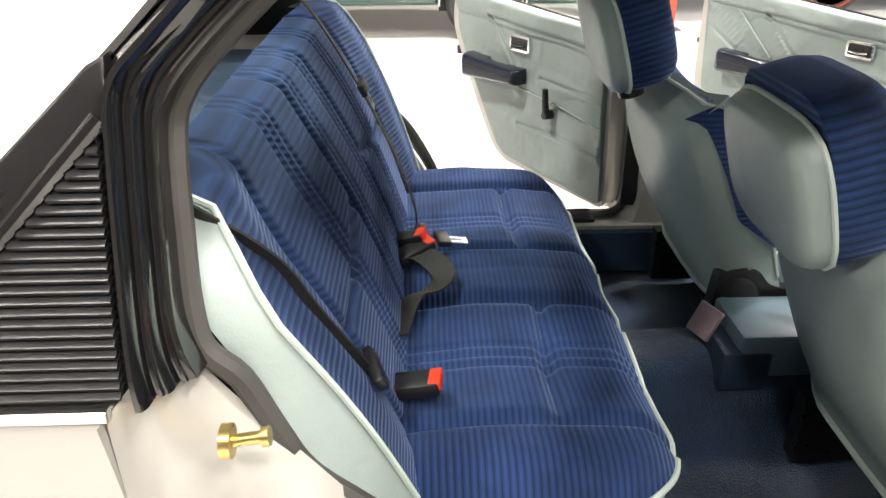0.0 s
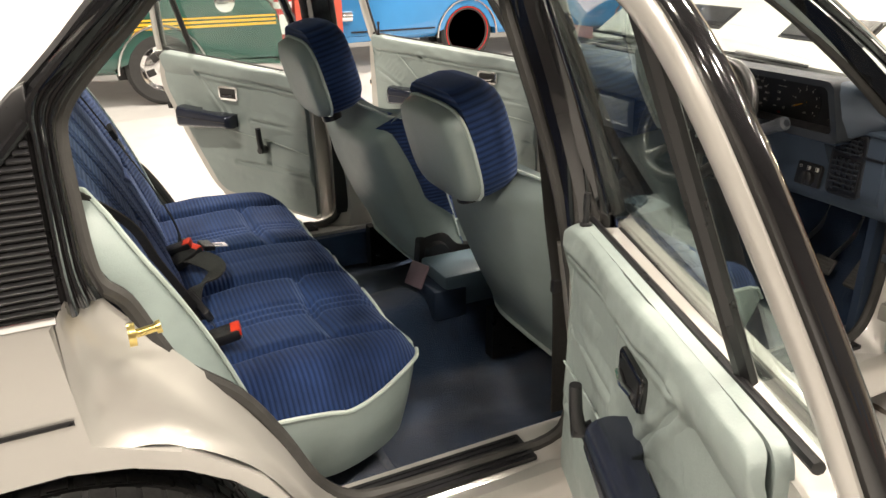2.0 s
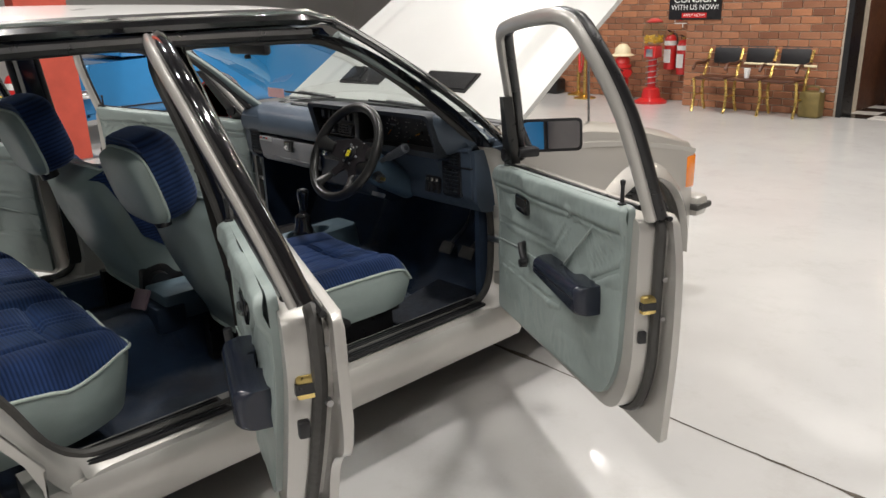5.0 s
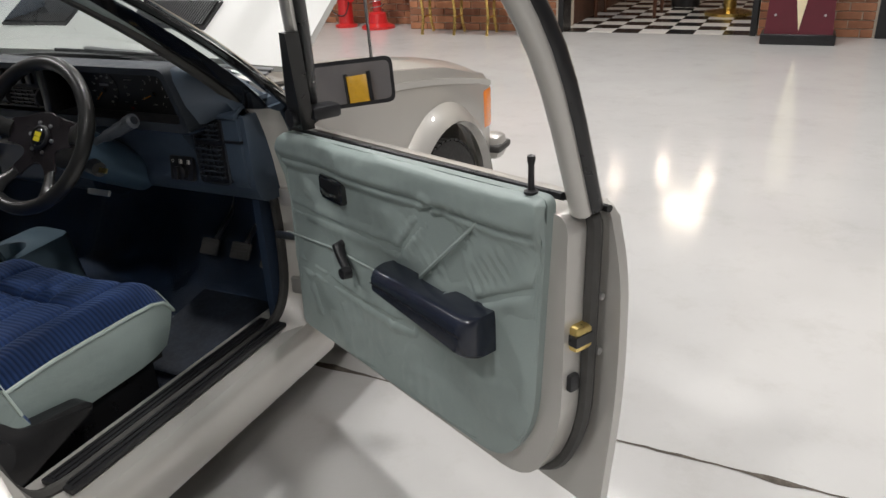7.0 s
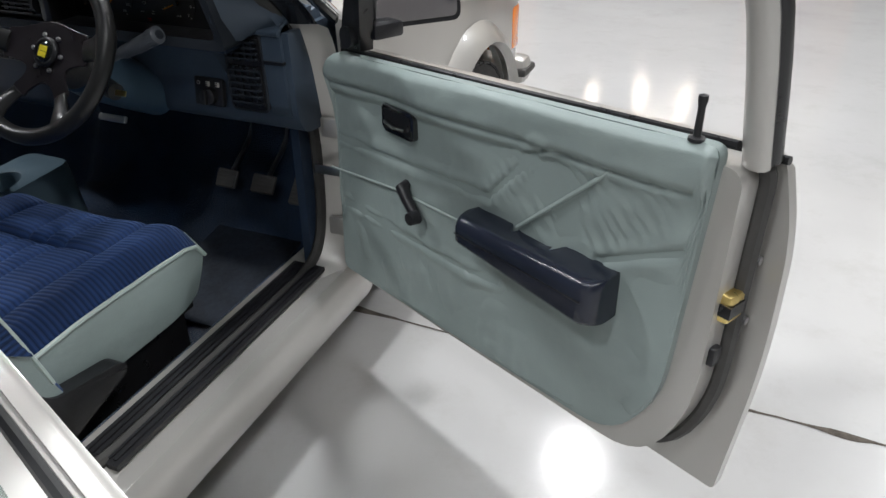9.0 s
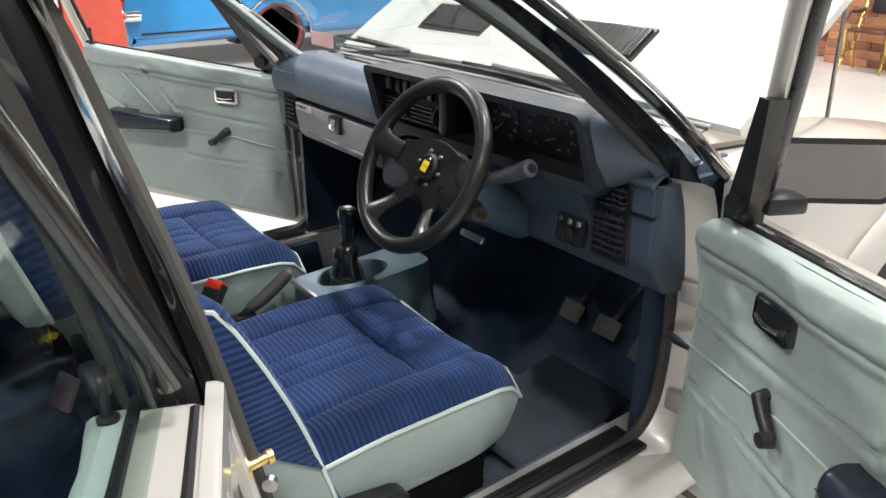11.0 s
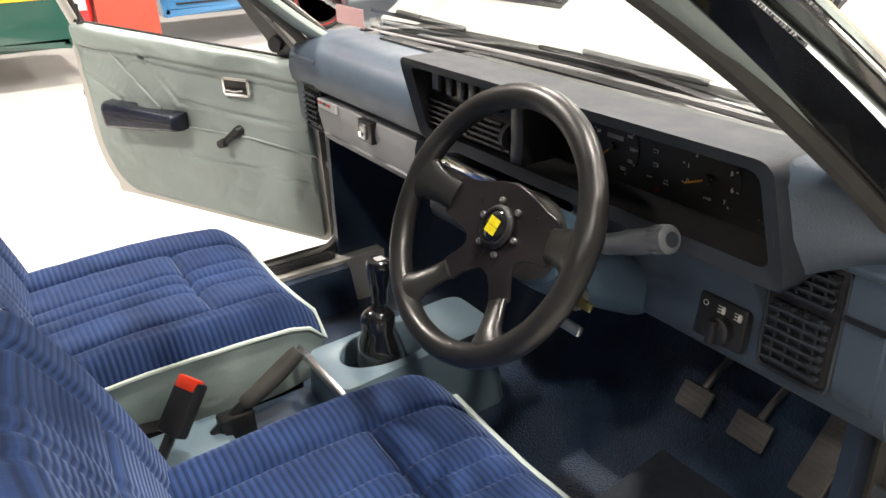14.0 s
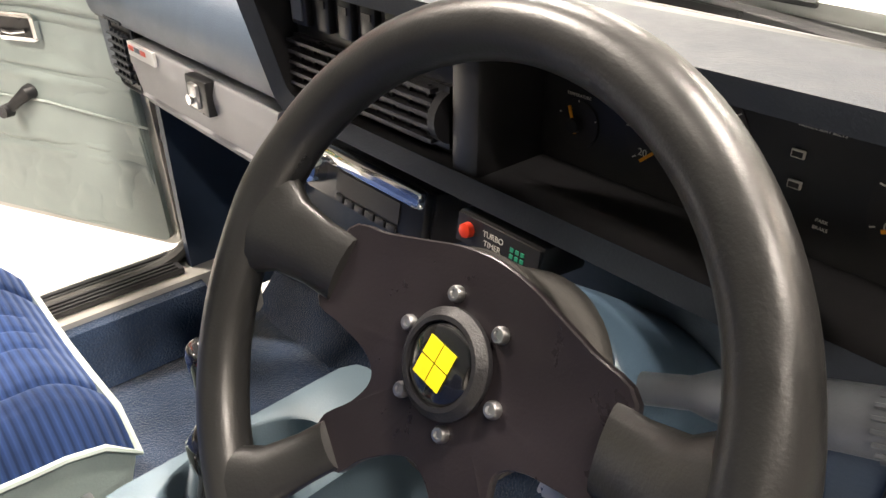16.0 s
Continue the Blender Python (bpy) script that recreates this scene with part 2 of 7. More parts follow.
def box(bm, x0, x1, y0, y1, z0, z1, bevel=0.0, seg=2):
    v = [bm.verts.new((x, y, z)) for x in (x0, x1) for y in (y0, y1) for z in (z0, z1)]
    f = [bm.faces.new([v[i] for i in q]) for q in ((0, 1, 3, 2), (4, 6, 7, 5), (0, 4, 5, 1), (2, 3, 7, 6), (0, 2, 6, 4), (1, 5, 7, 3))]
    if bevel:
        ed = list({e for q in f for e in q.edges})
        bmesh.ops.bevel(bm, geom=ed, offset=bevel, segments=seg, affect="EDGES", profile=0.5)
    return bm


def boxes(*rows, bevel=0.0):
    bm = bmesh.new()
    for r in rows:
        box(bm, *r, bevel=bevel)
    return bm


def turned(bm, m):
    bmesh.ops.transform(bm, matrix=m, verts=bm.verts)
    return bm


def prism(pts, d0, d1, place, bevel=0.0, seg=2):
    """A plate: the outline pts (a, b), from depth d0 to d1, put in space by place(a, b, d)."""
    bm = bmesh.new()
    lo = [bm.verts.new(place(a, b, d0)) for a, b in pts]
    hi = [bm.verts.new(place(a, b, d1)) for a, b in pts]
    n = len(pts)
    bm.faces.new(lo[::-1])
    top = bm.faces.new(hi)
    for i in range(n):
        bm.faces.new((lo[i], lo[(i + 1) % n], hi[(i + 1) % n], hi[i]))
    if bevel:
        bmesh.ops.bevel(bm, geom=list(top.edges), offset=bevel, segments=seg, affect="EDGES", profile=0.5)
    return bm


def smooth_line(pts, n=8, closed=False):
    """Catmull-Rom through the points."""
    p = [Vector(q) for q in pts]
    out = []
    m = len(p)
    for i in range(m if closed else m - 1):
        a, b, c, d = (p[(i + k) % m] if closed else p[min(max(i + k, 0), m - 1)] for k in (-1, 0, 1, 2))
        for j in range(n):
            s = j / n
            out.append(0.5 * (2 * b + (c - a) * s + (2 * a - 5 * b + 4 * c - d) * s * s + (3 * b - a - 3 * c + d) * s ** 3))
    if not closed:
        out.append(p[-1])
    return out


def tube(pts, radius, seg=8, closed=False, bm=None, flat=1.0, up=None):
    """A round or flattened (flat < 1, across up) tube along the points."""
    bm = bm or bmesh.new()
    p = [Vector(q) for q in pts]
    n = len(p)
    rings = []
    ref = Vector(up) if up else None
    for i in range(n):
        if closed:
            d = (p[(i + 1) % n] - p[i - 1]).normalized()
        else:
            d = (p[min(i + 1, n - 1)] - p[max(i - 1, 0)]).normalized()
        if ref is None:
            ref = Vector((0, 0, 1)) if abs(d.z) < 0.9 else Vector((1, 0, 0))
        side = d.cross(ref).normalized()
        u = side.cross(d).normalized()
        if not up:
            ref = u
        r = radius[i] if isinstance(radius, (list, tuple)) else radius
        rings.append([bm.verts.new(p[i] + (side * math.cos(k * 2 * math.pi / seg) + u * flat * math.sin(k * 2 * math.pi / seg)) * r) for k in range(seg)])
    for i in range(n if closed else n - 1):
        a, b = rings[i], rings[(i + 1) % n]
        for k in range(seg):
            bm.faces.new((a[k], a[(k + 1) % seg], b[(k + 1) % seg], b[k]))
    if not closed:
        bm.faces.new(rings[0][::-1])
        bm.faces.new(rings[-1])
    return bm


def loft(rings, closed_ring=True, caps=True, bm=None):
    bm = bm or bmesh.new()
    vs = [[bm.verts.new(q) for q in r] for r in rings]
    for a, b in zip(vs, vs[1:]):
        n = len(a)
        for k in range(n if closed_ring else n - 1):
            bm.faces.new((a[k], a[(k + 1) % n], b[(k + 1) % n], b[k]))
    if caps and closed_ring:
        bm.faces.new(vs[0][::-1])
        bm.faces.new(vs[-1])
    return bm


def sheet(f, nu, nv, thick=None, bm=None):
    """A grid f(u, v), u and v from 0 to 1; thick: a vector that gives it a second side."""
    bm = bm or bmesh.new()
    g = [[bm.verts.new(f(i / nu, j / nv)) for j in range(nv + 1)] for i in range(nu + 1)]
    fs = [bm.faces.new((g[i][j], g[i + 1][j], g[i + 1][j + 1], g[i][j + 1])) for i in range(nu) for j in range(nv)]
    if thick is not None:
        h = [[bm.verts.new(g[i][j].co + Vector(thick)) for j in range(nv + 1)] for i in range(nu + 1)]
        for i in range(nu):
            for j in range(nv):
                bm.faces.new((h[i][j], h[i][j + 1], h[i + 1][j + 1], h[i + 1][j]))
        for i in range(nu):
            bm.faces.new((g[i][0], h[i][0], h[i + 1][0], g[i + 1][0]))
            bm.faces.new((g[i][nv], g[i + 1][nv], h[i + 1][nv], h[i][nv]))
        for j in range(nv):
            bm.faces.new((g[0][j], g[0][j + 1], h[0][j + 1], h[0][j]))
            bm.faces.new((g[nu][j], h[nu][j], h[nu][j + 1], g[nu][j + 1]))
    return bm


def cyl(p0, p1, r0, r1=None, seg=20):
    return tube([p0, p1], [r0, r0 if r1 is None else r1], seg)


def lathe(profile, seg=28, bm=None):
    """profile: (radius, z) up the axis."""
    bm = bm or bmesh.new()
    return loft([[(r * math.cos(k * 2 * math.pi / seg), r * math.sin(k * 2 * math.pi / seg), z) for k in range(seg)] for r, z in profile], bm=bm)


def rounded(pts, r, n=5):
    """An outline with its corners rounded by r (one number or one for each corner)."""
    out = []
    m = len(pts)
    for i in range(m):
        p, a, b = Vector(pts[i]), Vector(pts[i - 1]), Vector(pts[(i + 1) % m])
        rr = r[i] if isinstance(r, (list, tuple)) else r
        if rr <= 0:
            out.append(tuple(p))
            continue
        da, db = (a - p), (b - p)
        ka = min(rr, da.length * 0.49, db.length * 0.49)
        s, e = p + da.normalized() * ka, p + db.normalized() * ka
        for k in range(n + 1):
            q = k / n
            out.append(tuple((1 - q) ** 2 * s + 2 * q * (1 - q) * p + q * q * e))
    return out


def mirrored(bm, side):
    if side < 0:
        bmesh.ops.scale(bm, vec=(-1, 1, 1), verts=bm.verts)
    return bm


# ------------------------------------------------------------------ hall
def setting(name, bm, material, label, category, kind="structure", smooth=False):
    return tagged(part(name, bm, material, smooth=smooth), label, category, kind=kind)


setting("floor", boxes((-16, 9, -9, 9.38, -0.2, 0.0)), M_FLOOR, "glossy pale grey painted concrete floor with scuffs", "floor")
setting("wall_west", boxes((-16.2, -16, -9, 14, -0.2, CEILING)), M_WALL, "plain pale hall wall far behind the parked cars", "wall")
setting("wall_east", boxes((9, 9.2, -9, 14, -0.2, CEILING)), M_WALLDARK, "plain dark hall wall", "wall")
setting("wall_south", boxes((-16, 9, -9.2, -9, -0.2, CEILING)), M_WALL, "plain pale hall wall", "wall")
setting("wall_far", boxes((-16, 9, 14, 14.2, -0.2, CEILING)), M_WALL, "plain pale hall wall", "wall")
for sx, sy, sw, sz0, sz1, hue in ((8.9, -6.6, 0.5, 1.2, 2.0, 0), (8.9, -4.6, 0.4, 0.9, 1.7, 3), (8.9, -3.0, 0.5, 1.3, 2.1, 2), (8.9, -1.4, 0.3, 0.8, 1.4, 1), (8.9, 0.3, 0.5, 1.1, 1.7, 2), (8.9, 1.8, 0.3, 0.6, 1.3, 0), (8.9, 3.3, 0.35, 1.2, 2.0, 2), (8.9, 5.2, 0.35, 0.8, 1.6, 1)):
    board = thing("sign_board", "blank coloured sign board on the hall wall", "sign", pose(sx, sy, sz0), "wall sign boards")
    part("board", boxes((-0.03, 0.09, 0, sw, 0, sz1 - sz0), bevel=0.01), (M_RED, M_YELLOW, M_BLUECAR, M_CREAM)[hue], board)
    for e in (-0.03, sw):
        part("board_rim", boxes((-0.05, 0.02, e, e + 0.03, -0.03, sz1 - sz0 + 0.03)), M_BLACKPLASTIC, board)
setting("ceiling", boxes((-16.2, 9.2, -9.2, 14.2, CEILING, CEILING + 0.2)), M_CEIL, "dark high ceiling of the hall", "ceiling")


# ------------------------------------------------------------------ car body
car = thing("car", "silver four-door sedan with black window surrounds, doors and bonnet open", "car")


def rail_x(z):
    """Half width of the side: upright below the belt, leaning in above it."""
    return 0.80 if z < 0.9 else 0.80 - 0.135 * ((z - 0.9) / 0.42) ** 1.1


REAR_AP = [(0.86, 1.283), (0.60, 1.285), (0.42, 1.286), (0.335, 1.278), (0.27, 1.222), (0.20, 1.158), (0.168, 1.118), (0.159, 1.08), (0.160, 1.0), (0.163, 0.93), (0.172, 0.888), (0.203, 0.853), (0.232, 0.784), (0.262, 0.727), (0.34, 0.653), (0.40, 0.555), (0.455, 0.44), (0.51, 0.385), (0.58, 0.365), (0.80, 0.360), (0.95, 0.362), (1.0, 0.42), (1.0, 0.6), (0.945, 0.9), (0.885, 1.2)]
FRONT_AP = [(0.965, 1.280), (1.20, 1.283), (1.33, 1.280), (1.40, 1.266), (1.50, 1.222), (1.62, 1.143), (1.74, 1.050), (1.85, 0.950), (1.90, 0.87), (1.928, 0.77), (1.948, 0.62), (1.942, 0.46), (1.91, 0.385), (1.85, 0.357), (1.75, 0.353), (1.40, 0.355), (1.22, 0.358), (1.15, 0.40), (1.115, 0.52), (1.04, 0.9), (0.975, 1.2)]


def ap_line(pts, dx):
    return smooth_line([(rail_x(z) + dx, y, z) for y, z in pts], 4, closed=True)


for side in (1, -1):
    for ap in (REAR_AP, FRONT_AP):
        inner = ap_line(ap, -0.07)
        part("door_seal", mirrored(tube(inner, 0.013, 8, closed=True), side), M_RUBBER, car, "grey rubber door seal")
        # painted or black return from the seal to the outer skin
        cen = Vector((0, sum(p[0] for p in ap) / len(ap), sum(p[1] for p in ap) / len(ap)))
        outer = []
        for p in ap_line(ap, 0.0):
            d = Vector((0, p.y - cen.y, p.z - cen.z)).normalized()
            outer.append(p + d * (0.012 if p.y > 1.36 and p.z > 0.9 else 0.035))
        upper = bmesh.new()
        lower = bmesh.new()
        n = len(inner)
        for i in range(n):
            j = (i + 1) % n
            if inner[i].y < 0.50:
                continue
            cut = 0.79 if 0.85 < inner[i].y < 1.12 else 0.905
            tgt = upper if inner[i].z > cut and inner[j].z > cut else lower
            mid = [(inner[k] * 0.55 + outer[k] * 0.45) + Vector((0.012, 0, 0)) for k in (i, j)]
            a, b, c, d, e, f = (tgt.verts.new(q) for q in (inner[i], inner[j], mid[1], outer[j], outer[i], mid[0]))
            tgt.faces.new((a, b, c, f))
            tgt.faces.new((f, c, d, e))
        for bm_, mt, nm in ((upper, M_BLACKGLOSS, "window_jamb"), (lower, M_SILVER, "door_jamb")):
            bmesh.ops.remove_doubles(bm_, verts=bm_.verts, dist=1e-5)
            part(nm, mirrored(bm_, side), mt, car, "black painted jamb" if mt is M_BLACKGLOSS else "silver painted door jamb")

    def side_plate(name, outline, x_off, mat, label="", thick=0.03, bev=0.006):
        bm = prism(outline, -thick, 0.0, lambda y, z, d: (rail_x(z) + x_off + d, y, z), bev)
        return part(name, mirrored(bm, side), mat, car, label)

    # sill
    sill = [(0.80, 0.345), (0.815, 0.325), (0.822, 0.27), (0.80, 0.215), (0.74, 0.19), (0.66, 0.19), (0.66, 0.35)]
    bm = loft([[(x, y, z) for x, z in sill] for y in (0.40, 1.2, 2.02)])
    part("sill", mirrored(bm, side), M_SILVER, car, "silver painted sill")
    for y0, y1 in ((0.50, 0.90), (1.22, 1.88)):
        bm = boxes((0.685, 0.765, y0, y1, 0.352, 0.362), *[(0.69 + 0.012 * k, 0.696 + 0.012 * k, y0 + 0.01, y1 - 0.01, 0.362, 0.365) for k in range(6)])
        part("tread_plate", mirrored(bm, side), M_BLACKPLASTIC, car, "ribbed black sill tread")
    bm = loft([[(x, y, z) for x, z in ((0.69, 0.33), (0.688, 0.345), (0.64, 0.335), (0.60, 0.23))] for y in (0.56, 1.9)])
    part("carpet_edge", mirrored(bm, side), M_CARPET, car, "navy carpet edge")
    # centre pillar, black above the belt and silver below
    up = [[(rail_x(z) - a, y0 + (y1 - y0) * b, z) for a, b in ((0.07, 0), (0.02, 0.1), (0.0, 0.35), (0.0, 0.65), (0.02, 0.9), (0.07, 1), (0.10, 0.8), (0.10, 0.2))] for z, y0, y1 in ((0.79, 0.957, 1.058), (0.88, 0.945, 1.04), (1.1, 0.905, 0.995), (1.30, 0.865, 0.955))]
    part("centre_pillar", mirrored(loft(up), side), M_BLACKGLOSS, car, "gloss black centre pillar")
    lo = [[(rail_x(z) - a, y0 + (y1 - y0) * b, z) for a, b in ((0.07, 0), (0.02, 0.1), (0.0, 0.35), (0.0, 0.65), (0.02, 0.9), (0.07, 1), (0.12, 0.8), (0.12, 0.2))] for z, y0, y1 in ((0.30, 0.95, 1.22), (0.42, 1.0, 1.15), (0.52, 1.0, 1.115), (0.788, 0.957, 1.058))]
    part("centre_pillar_base", mirrored(loft(lo), side), M_SILVER, car, "silver painted pillar base")
    # roof rail: stepped black gutter with a bright edge
    line = [(-0.25, 0.90, 0.73), (-0.12, 0.94, 0.725), (0.0, 1.025, 0.715), (0.15, 1.158, 0.695), (0.235, 1.245, 0.685), (0.305, 1.304, 0.672), (0.40, 1.322, 0.668), (0.9, 1.333, 0.665), (1.30, 1.332, 0.665), (1.42, 1.302, 0.672), (1.60, 1.195, 0.705), (1.79, 1.065, 0.742), (1.95, 0.935, 0.768), (2.0, 0.893, 0.775)]
    path = smooth_line([(x, y, z) for y, z, x in line], 5)
    part("gutter", mirrored(tube(path, [0.021 if p.y < 1.3 else 0.012 for p in path], 8, flat=0.8), side), M_BLACKGLOSS, car, "black roof gutter")
    part("gutter_trim", mirrored(tube([p + Vector((0.012, 0, 0.022 if p.y < 1.3 else 0.013)) for p in path[5:]], [0.007 if p.y < 1.3 else 0.004 for p in path[5:]], 6), side), M_CHROME, car, "bright gutter moulding")
    path2 = smooth_line([(x + 0.012, y + (0.02 if z < 1.3 and y < 1 else 0), z - 0.035) for y, z, x in line[5:9]], 5)
    part("rail_step", mirrored(tube(path2, 0.016, 8), side), M_BLACK, car, "black stepped door rail")
    # screen pillar, inner trim
    pts = [(0.628, 1.42, 1.283), (0.664, 1.64, 1.145), (0.700, 1.84, 0.99), (0.718, 1.955, 0.91)]
    part("screen_pillar", mirrored(tube(smooth_line(pts, 4), 0.021, 10, flat=0.8), side), M_TRIM, car, "duck-egg screen pillar trim")
    # quarter panel with its wheel arch
    arch = [(0.05 + 0.385 * math.cos(radians(a)), 0.30 + 0.37 * math.sin(radians(a))) for a in range(0, 181, 12)]
    edge = [(-1.2, 0.27), (-1.25, 0.6), (-1.2, 0.87), (-0.4, 0.888), (0.115, 0.888), (0.118, 0.69), (0.24, 0.655), (0.35, 0.56), (0.435, 0.42)]
    bm = prism([(0.41, 0.27)] + arch + edge, -0.03, 0.0, lambda y, z, d: (0.835 - 0.05 * max(0, (0.72 - z)) + d, y, z), 0.008)
    part("quarter_panel", mirrored(bm, side), M_SILVER, car, "silver rear quarter panel")
    # jamb between the quarter panel's edge and the opening
    outc = smooth_line([(0.832, 0.115, 0.888), (0.832, 0.117, 0.78), (0.832, 0.125, 0.69), (0.828, 0.22, 0.665), (0.822, 0.33, 0.585), (0.818, 0.40, 0.48), (0.812, 0.44, 0.38), (0.81, 0.50, 0.30)], 5)
    inc = smooth_line([(0.738, 0.158, 0.93), (0.736, 0.168, 0.88), (0.735, 0.207, 0.822), (0.735, 0.31, 0.69), (0.735, 0.395, 0.555), (0.735, 0.45, 0.445), (0.735, 0.505, 0.385), (0.735, 0.57, 0.36)], 5)
    rows = []
    for k in range(9):
        s = k / 8
        rows.append([a.lerp(b, s) + Vector((0.022 * math.sin(math.pi * s) * (1 - s) - 0.012 * math.sin(2 * math.pi * s), 0, 0)) for a, b in zip(outc, inc)])
    part("rear_jamb", mirrored(loft(rows, closed_ring=False, caps=False), side), M_SILVER, car, "silver painted jamb with a door striker")
    # black louvred vent behind the rear door
    vent = [(0.13, 0.893), (0.13, 1.12), (0.12, 1.12), (-0.10, 0.893)]
    side_plate("vent_backing", vent, 0.004, M_BLACK, "black vent recess", 0.02, 0.0)
    near = smooth_line([(0, 0.178, 0.880), (0, 0.163, 0.93), (0, 0.160, 1.0), (0, 0.159, 1.08), (0, 0.168, 1.118), (0, 0.20, 1.158), (0, 0.27, 1.222), (0, 0.335, 1.278), (0, 0.42, 1.286)], 5)
    far = smooth_line([(0, 0.134, 0.885), (0, 0.132, 0.93), (0, 0.131, 1.0), (0, 0.131, 1.09), (0, 0.134, 1.148), (0, 0.168, 1.187), (0, 0.245, 1.258), (0, 0.322, 1.318), (0, 0.42, 1.328)], 5)
    steps = ((0.0, -0.066), (0.10, -0.034), (0.22, -0.031), (0.42, -0.029), (0.46, -0.014), (0.52, -0.008), (0.74, -0.006), (0.78, 0.012), (0.86, 0.019), (0.97, 0.020), (1.08, 0.006))
    rows = [[(lambda m, dx: (rail_x(m.z) + dx, m.y, m.z))(p.lerp(q, a), dx) for a, dx in steps] for p, q in zip(near, far)]
    part("quarter_frame", mirrored(loft(rows, closed_ring=False, caps=False), side), M_BLACKGLOSS, car, "gloss black stepped quarter frame", angle=25)
    for a, dx in ((0.30, -0.029), (0.63, -0.006)):
        run = [p.lerp(q, a) for p, q in zip(near, far)]
        part("frame_bead", mirrored(tube([(rail_x(m.z) + dx, m.y, m.z) for m in run], 0.0025, 6), side), M_BLACKGLOSS, car, "gloss black bead")
    side_plate("quarter_trim", [(-0.10, 0.893), (0.132, 1.125), (0.134, 1.168), (0.118, 1.160), (-0.17, 0.893)], 0.012, M_BLACK, "satin black quarter trim", 0.02, 0.003)
    part("vent_border", mirrored(tube([(rail_x(z) + 0.014, y, z) for y, z in ((-0.10, 0.893), (0.012, 1.003), (0.128, 1.122))], 0.008, 8), side), M_BLACKGLOSS, car, "gloss black vent border")
    for k in range(25):
        z = 0.902 + k * 0.0090
        y0 = -0.085 + (z - 0.893) * 0.97
        bm = bmesh.new()
        box(bm, rail_x(z) + 0.004, rail_x(z) + 0.02, y0, 0.125, z - 0.0019, z + 0.0019)
        bmesh.ops.rotate(bm, cent=(rail_x(z) + 0.012, 0, z), matrix=Matrix.Rotation(radians(28), 3, "Y"), verts=bm.verts)
        part("vent_slat", mirrored(bm, side), M_BLACKPLASTIC, car, smooth=False)
    side_plate("belt_trim", [(-0.8, 0.886), (0.118, 0.886), (0.118, 0.898), (-0.8, 0.898)], 0.036, M_CHROME, "bright belt moulding", 0.012, 0.003)
    # striker
    bm = cyl((0.797, 0.196, 0.832), (0.797, 0.206, 0.832), 0.0165)
    cyl_b = tube([(0.797, 0.206, 0.832), (0.796, 0.232, 0.835), (0.796, 0.233, 0.835), (0.796, 0.240, 0.836)], [0.006, 0.006, 0.0095, 0.0095], 14, bm=bm)
    part("striker", mirrored(bm, side), M_BRASS, car, "brass-plated door striker pin")
    bm = cyl((0.766, 1.056, 0.702), (0.766, 1.066, 0.702), 0.017)
    tube([(0.766, 1.066, 0.702), (0.765, 1.092, 0.704), (0.765, 1.093, 0.704), (0.765, 1.100, 0.704)], [0.0065, 0.0065, 0.0095, 0.0095], 14, bm=bm)
    part("striker", mirrored(bm, side), M_BRASS, car, "brass-plated door striker pin")
    bm = cyl((0.752, 1.100, 0.655), (0.760, 1.095, 0.655), 0.010)
    part("pillar_bolt", mirrored(bm, side), M_STEEL, car, "small steel bolt")
    part("body_line", mirrored(tube([(0.837, -1.2, 0.742), (0.837, 0.112, 0.742)], 0.0035, 6), side), M_BLACK, car, "black body side line")
    # front wing with its flared arch
    arch = [(2.72 + 0.36 * math.cos(radians(a)), 0.31 + 0.37 * math.sin(radians(a))) for a in range(0, 181, 12)]
    wing = [(3.08, 0.27)] + arch + [(2.0, 0.27), (1.99, 0.9), (2.05, 0.925), (2.4, 0.90), (2.8, 0.84), (3.15, 0.755), (3.20, 0.70), (3.20, 0.27)]
    bm = prism(wing[1:], -0.03, 0.0, lambda y, z, d: (0.825 - 0.10 * max(0, (z - 0.72)) - 0.06 * max(0, y - 2.9) + d, y, z), 0.01)
    part("front_wing", mirrored(bm, side), M_SILVER, car, "silver front wing")
    flare = [[(x, 2.72 + (0.355 + r) * math.cos(radians(a)), 0.31 + (0.365 + r) * math.sin(radians(a))) for x, r in ((0.82, 0.06), (0.855, 0.03), (0.87, 0.0), (0.84, -0.01))] for a in range(-5, 190, 8)]
    part("arch_flare", mirrored(loft(flare, closed_ring=False, caps=False), side), M_SILVER, car, "bolt-on silver arch flare")
    top = sheet(lambda u, v: (0.62 + 0.19 * v, 2.0 + 1.2 * u, 0.955 - 0.05 * u - 0.12 * u * u - 0.035 * v * v - 0.03 * v), 12, 6, (0, 0, -0.02))
    part("wing_top", mirrored(top, side), M_SILVER, car, "silver wing top")
    part("indicator", mirrored(boxes((0.70, 0.81, 3.12, 3.215, 0.54, 0.70), bevel=0.015), side), plain("amber_lens", (0.9, 0.25, 0.02), 0.15, coat=0.5), car, "amber indicator lens")
    part("headlight", mirrored(boxes((0.42, 0.70, 3.16, 3.235, 0.54, 0.70), bevel=0.015), side), M_CHROME, car, "headlight")
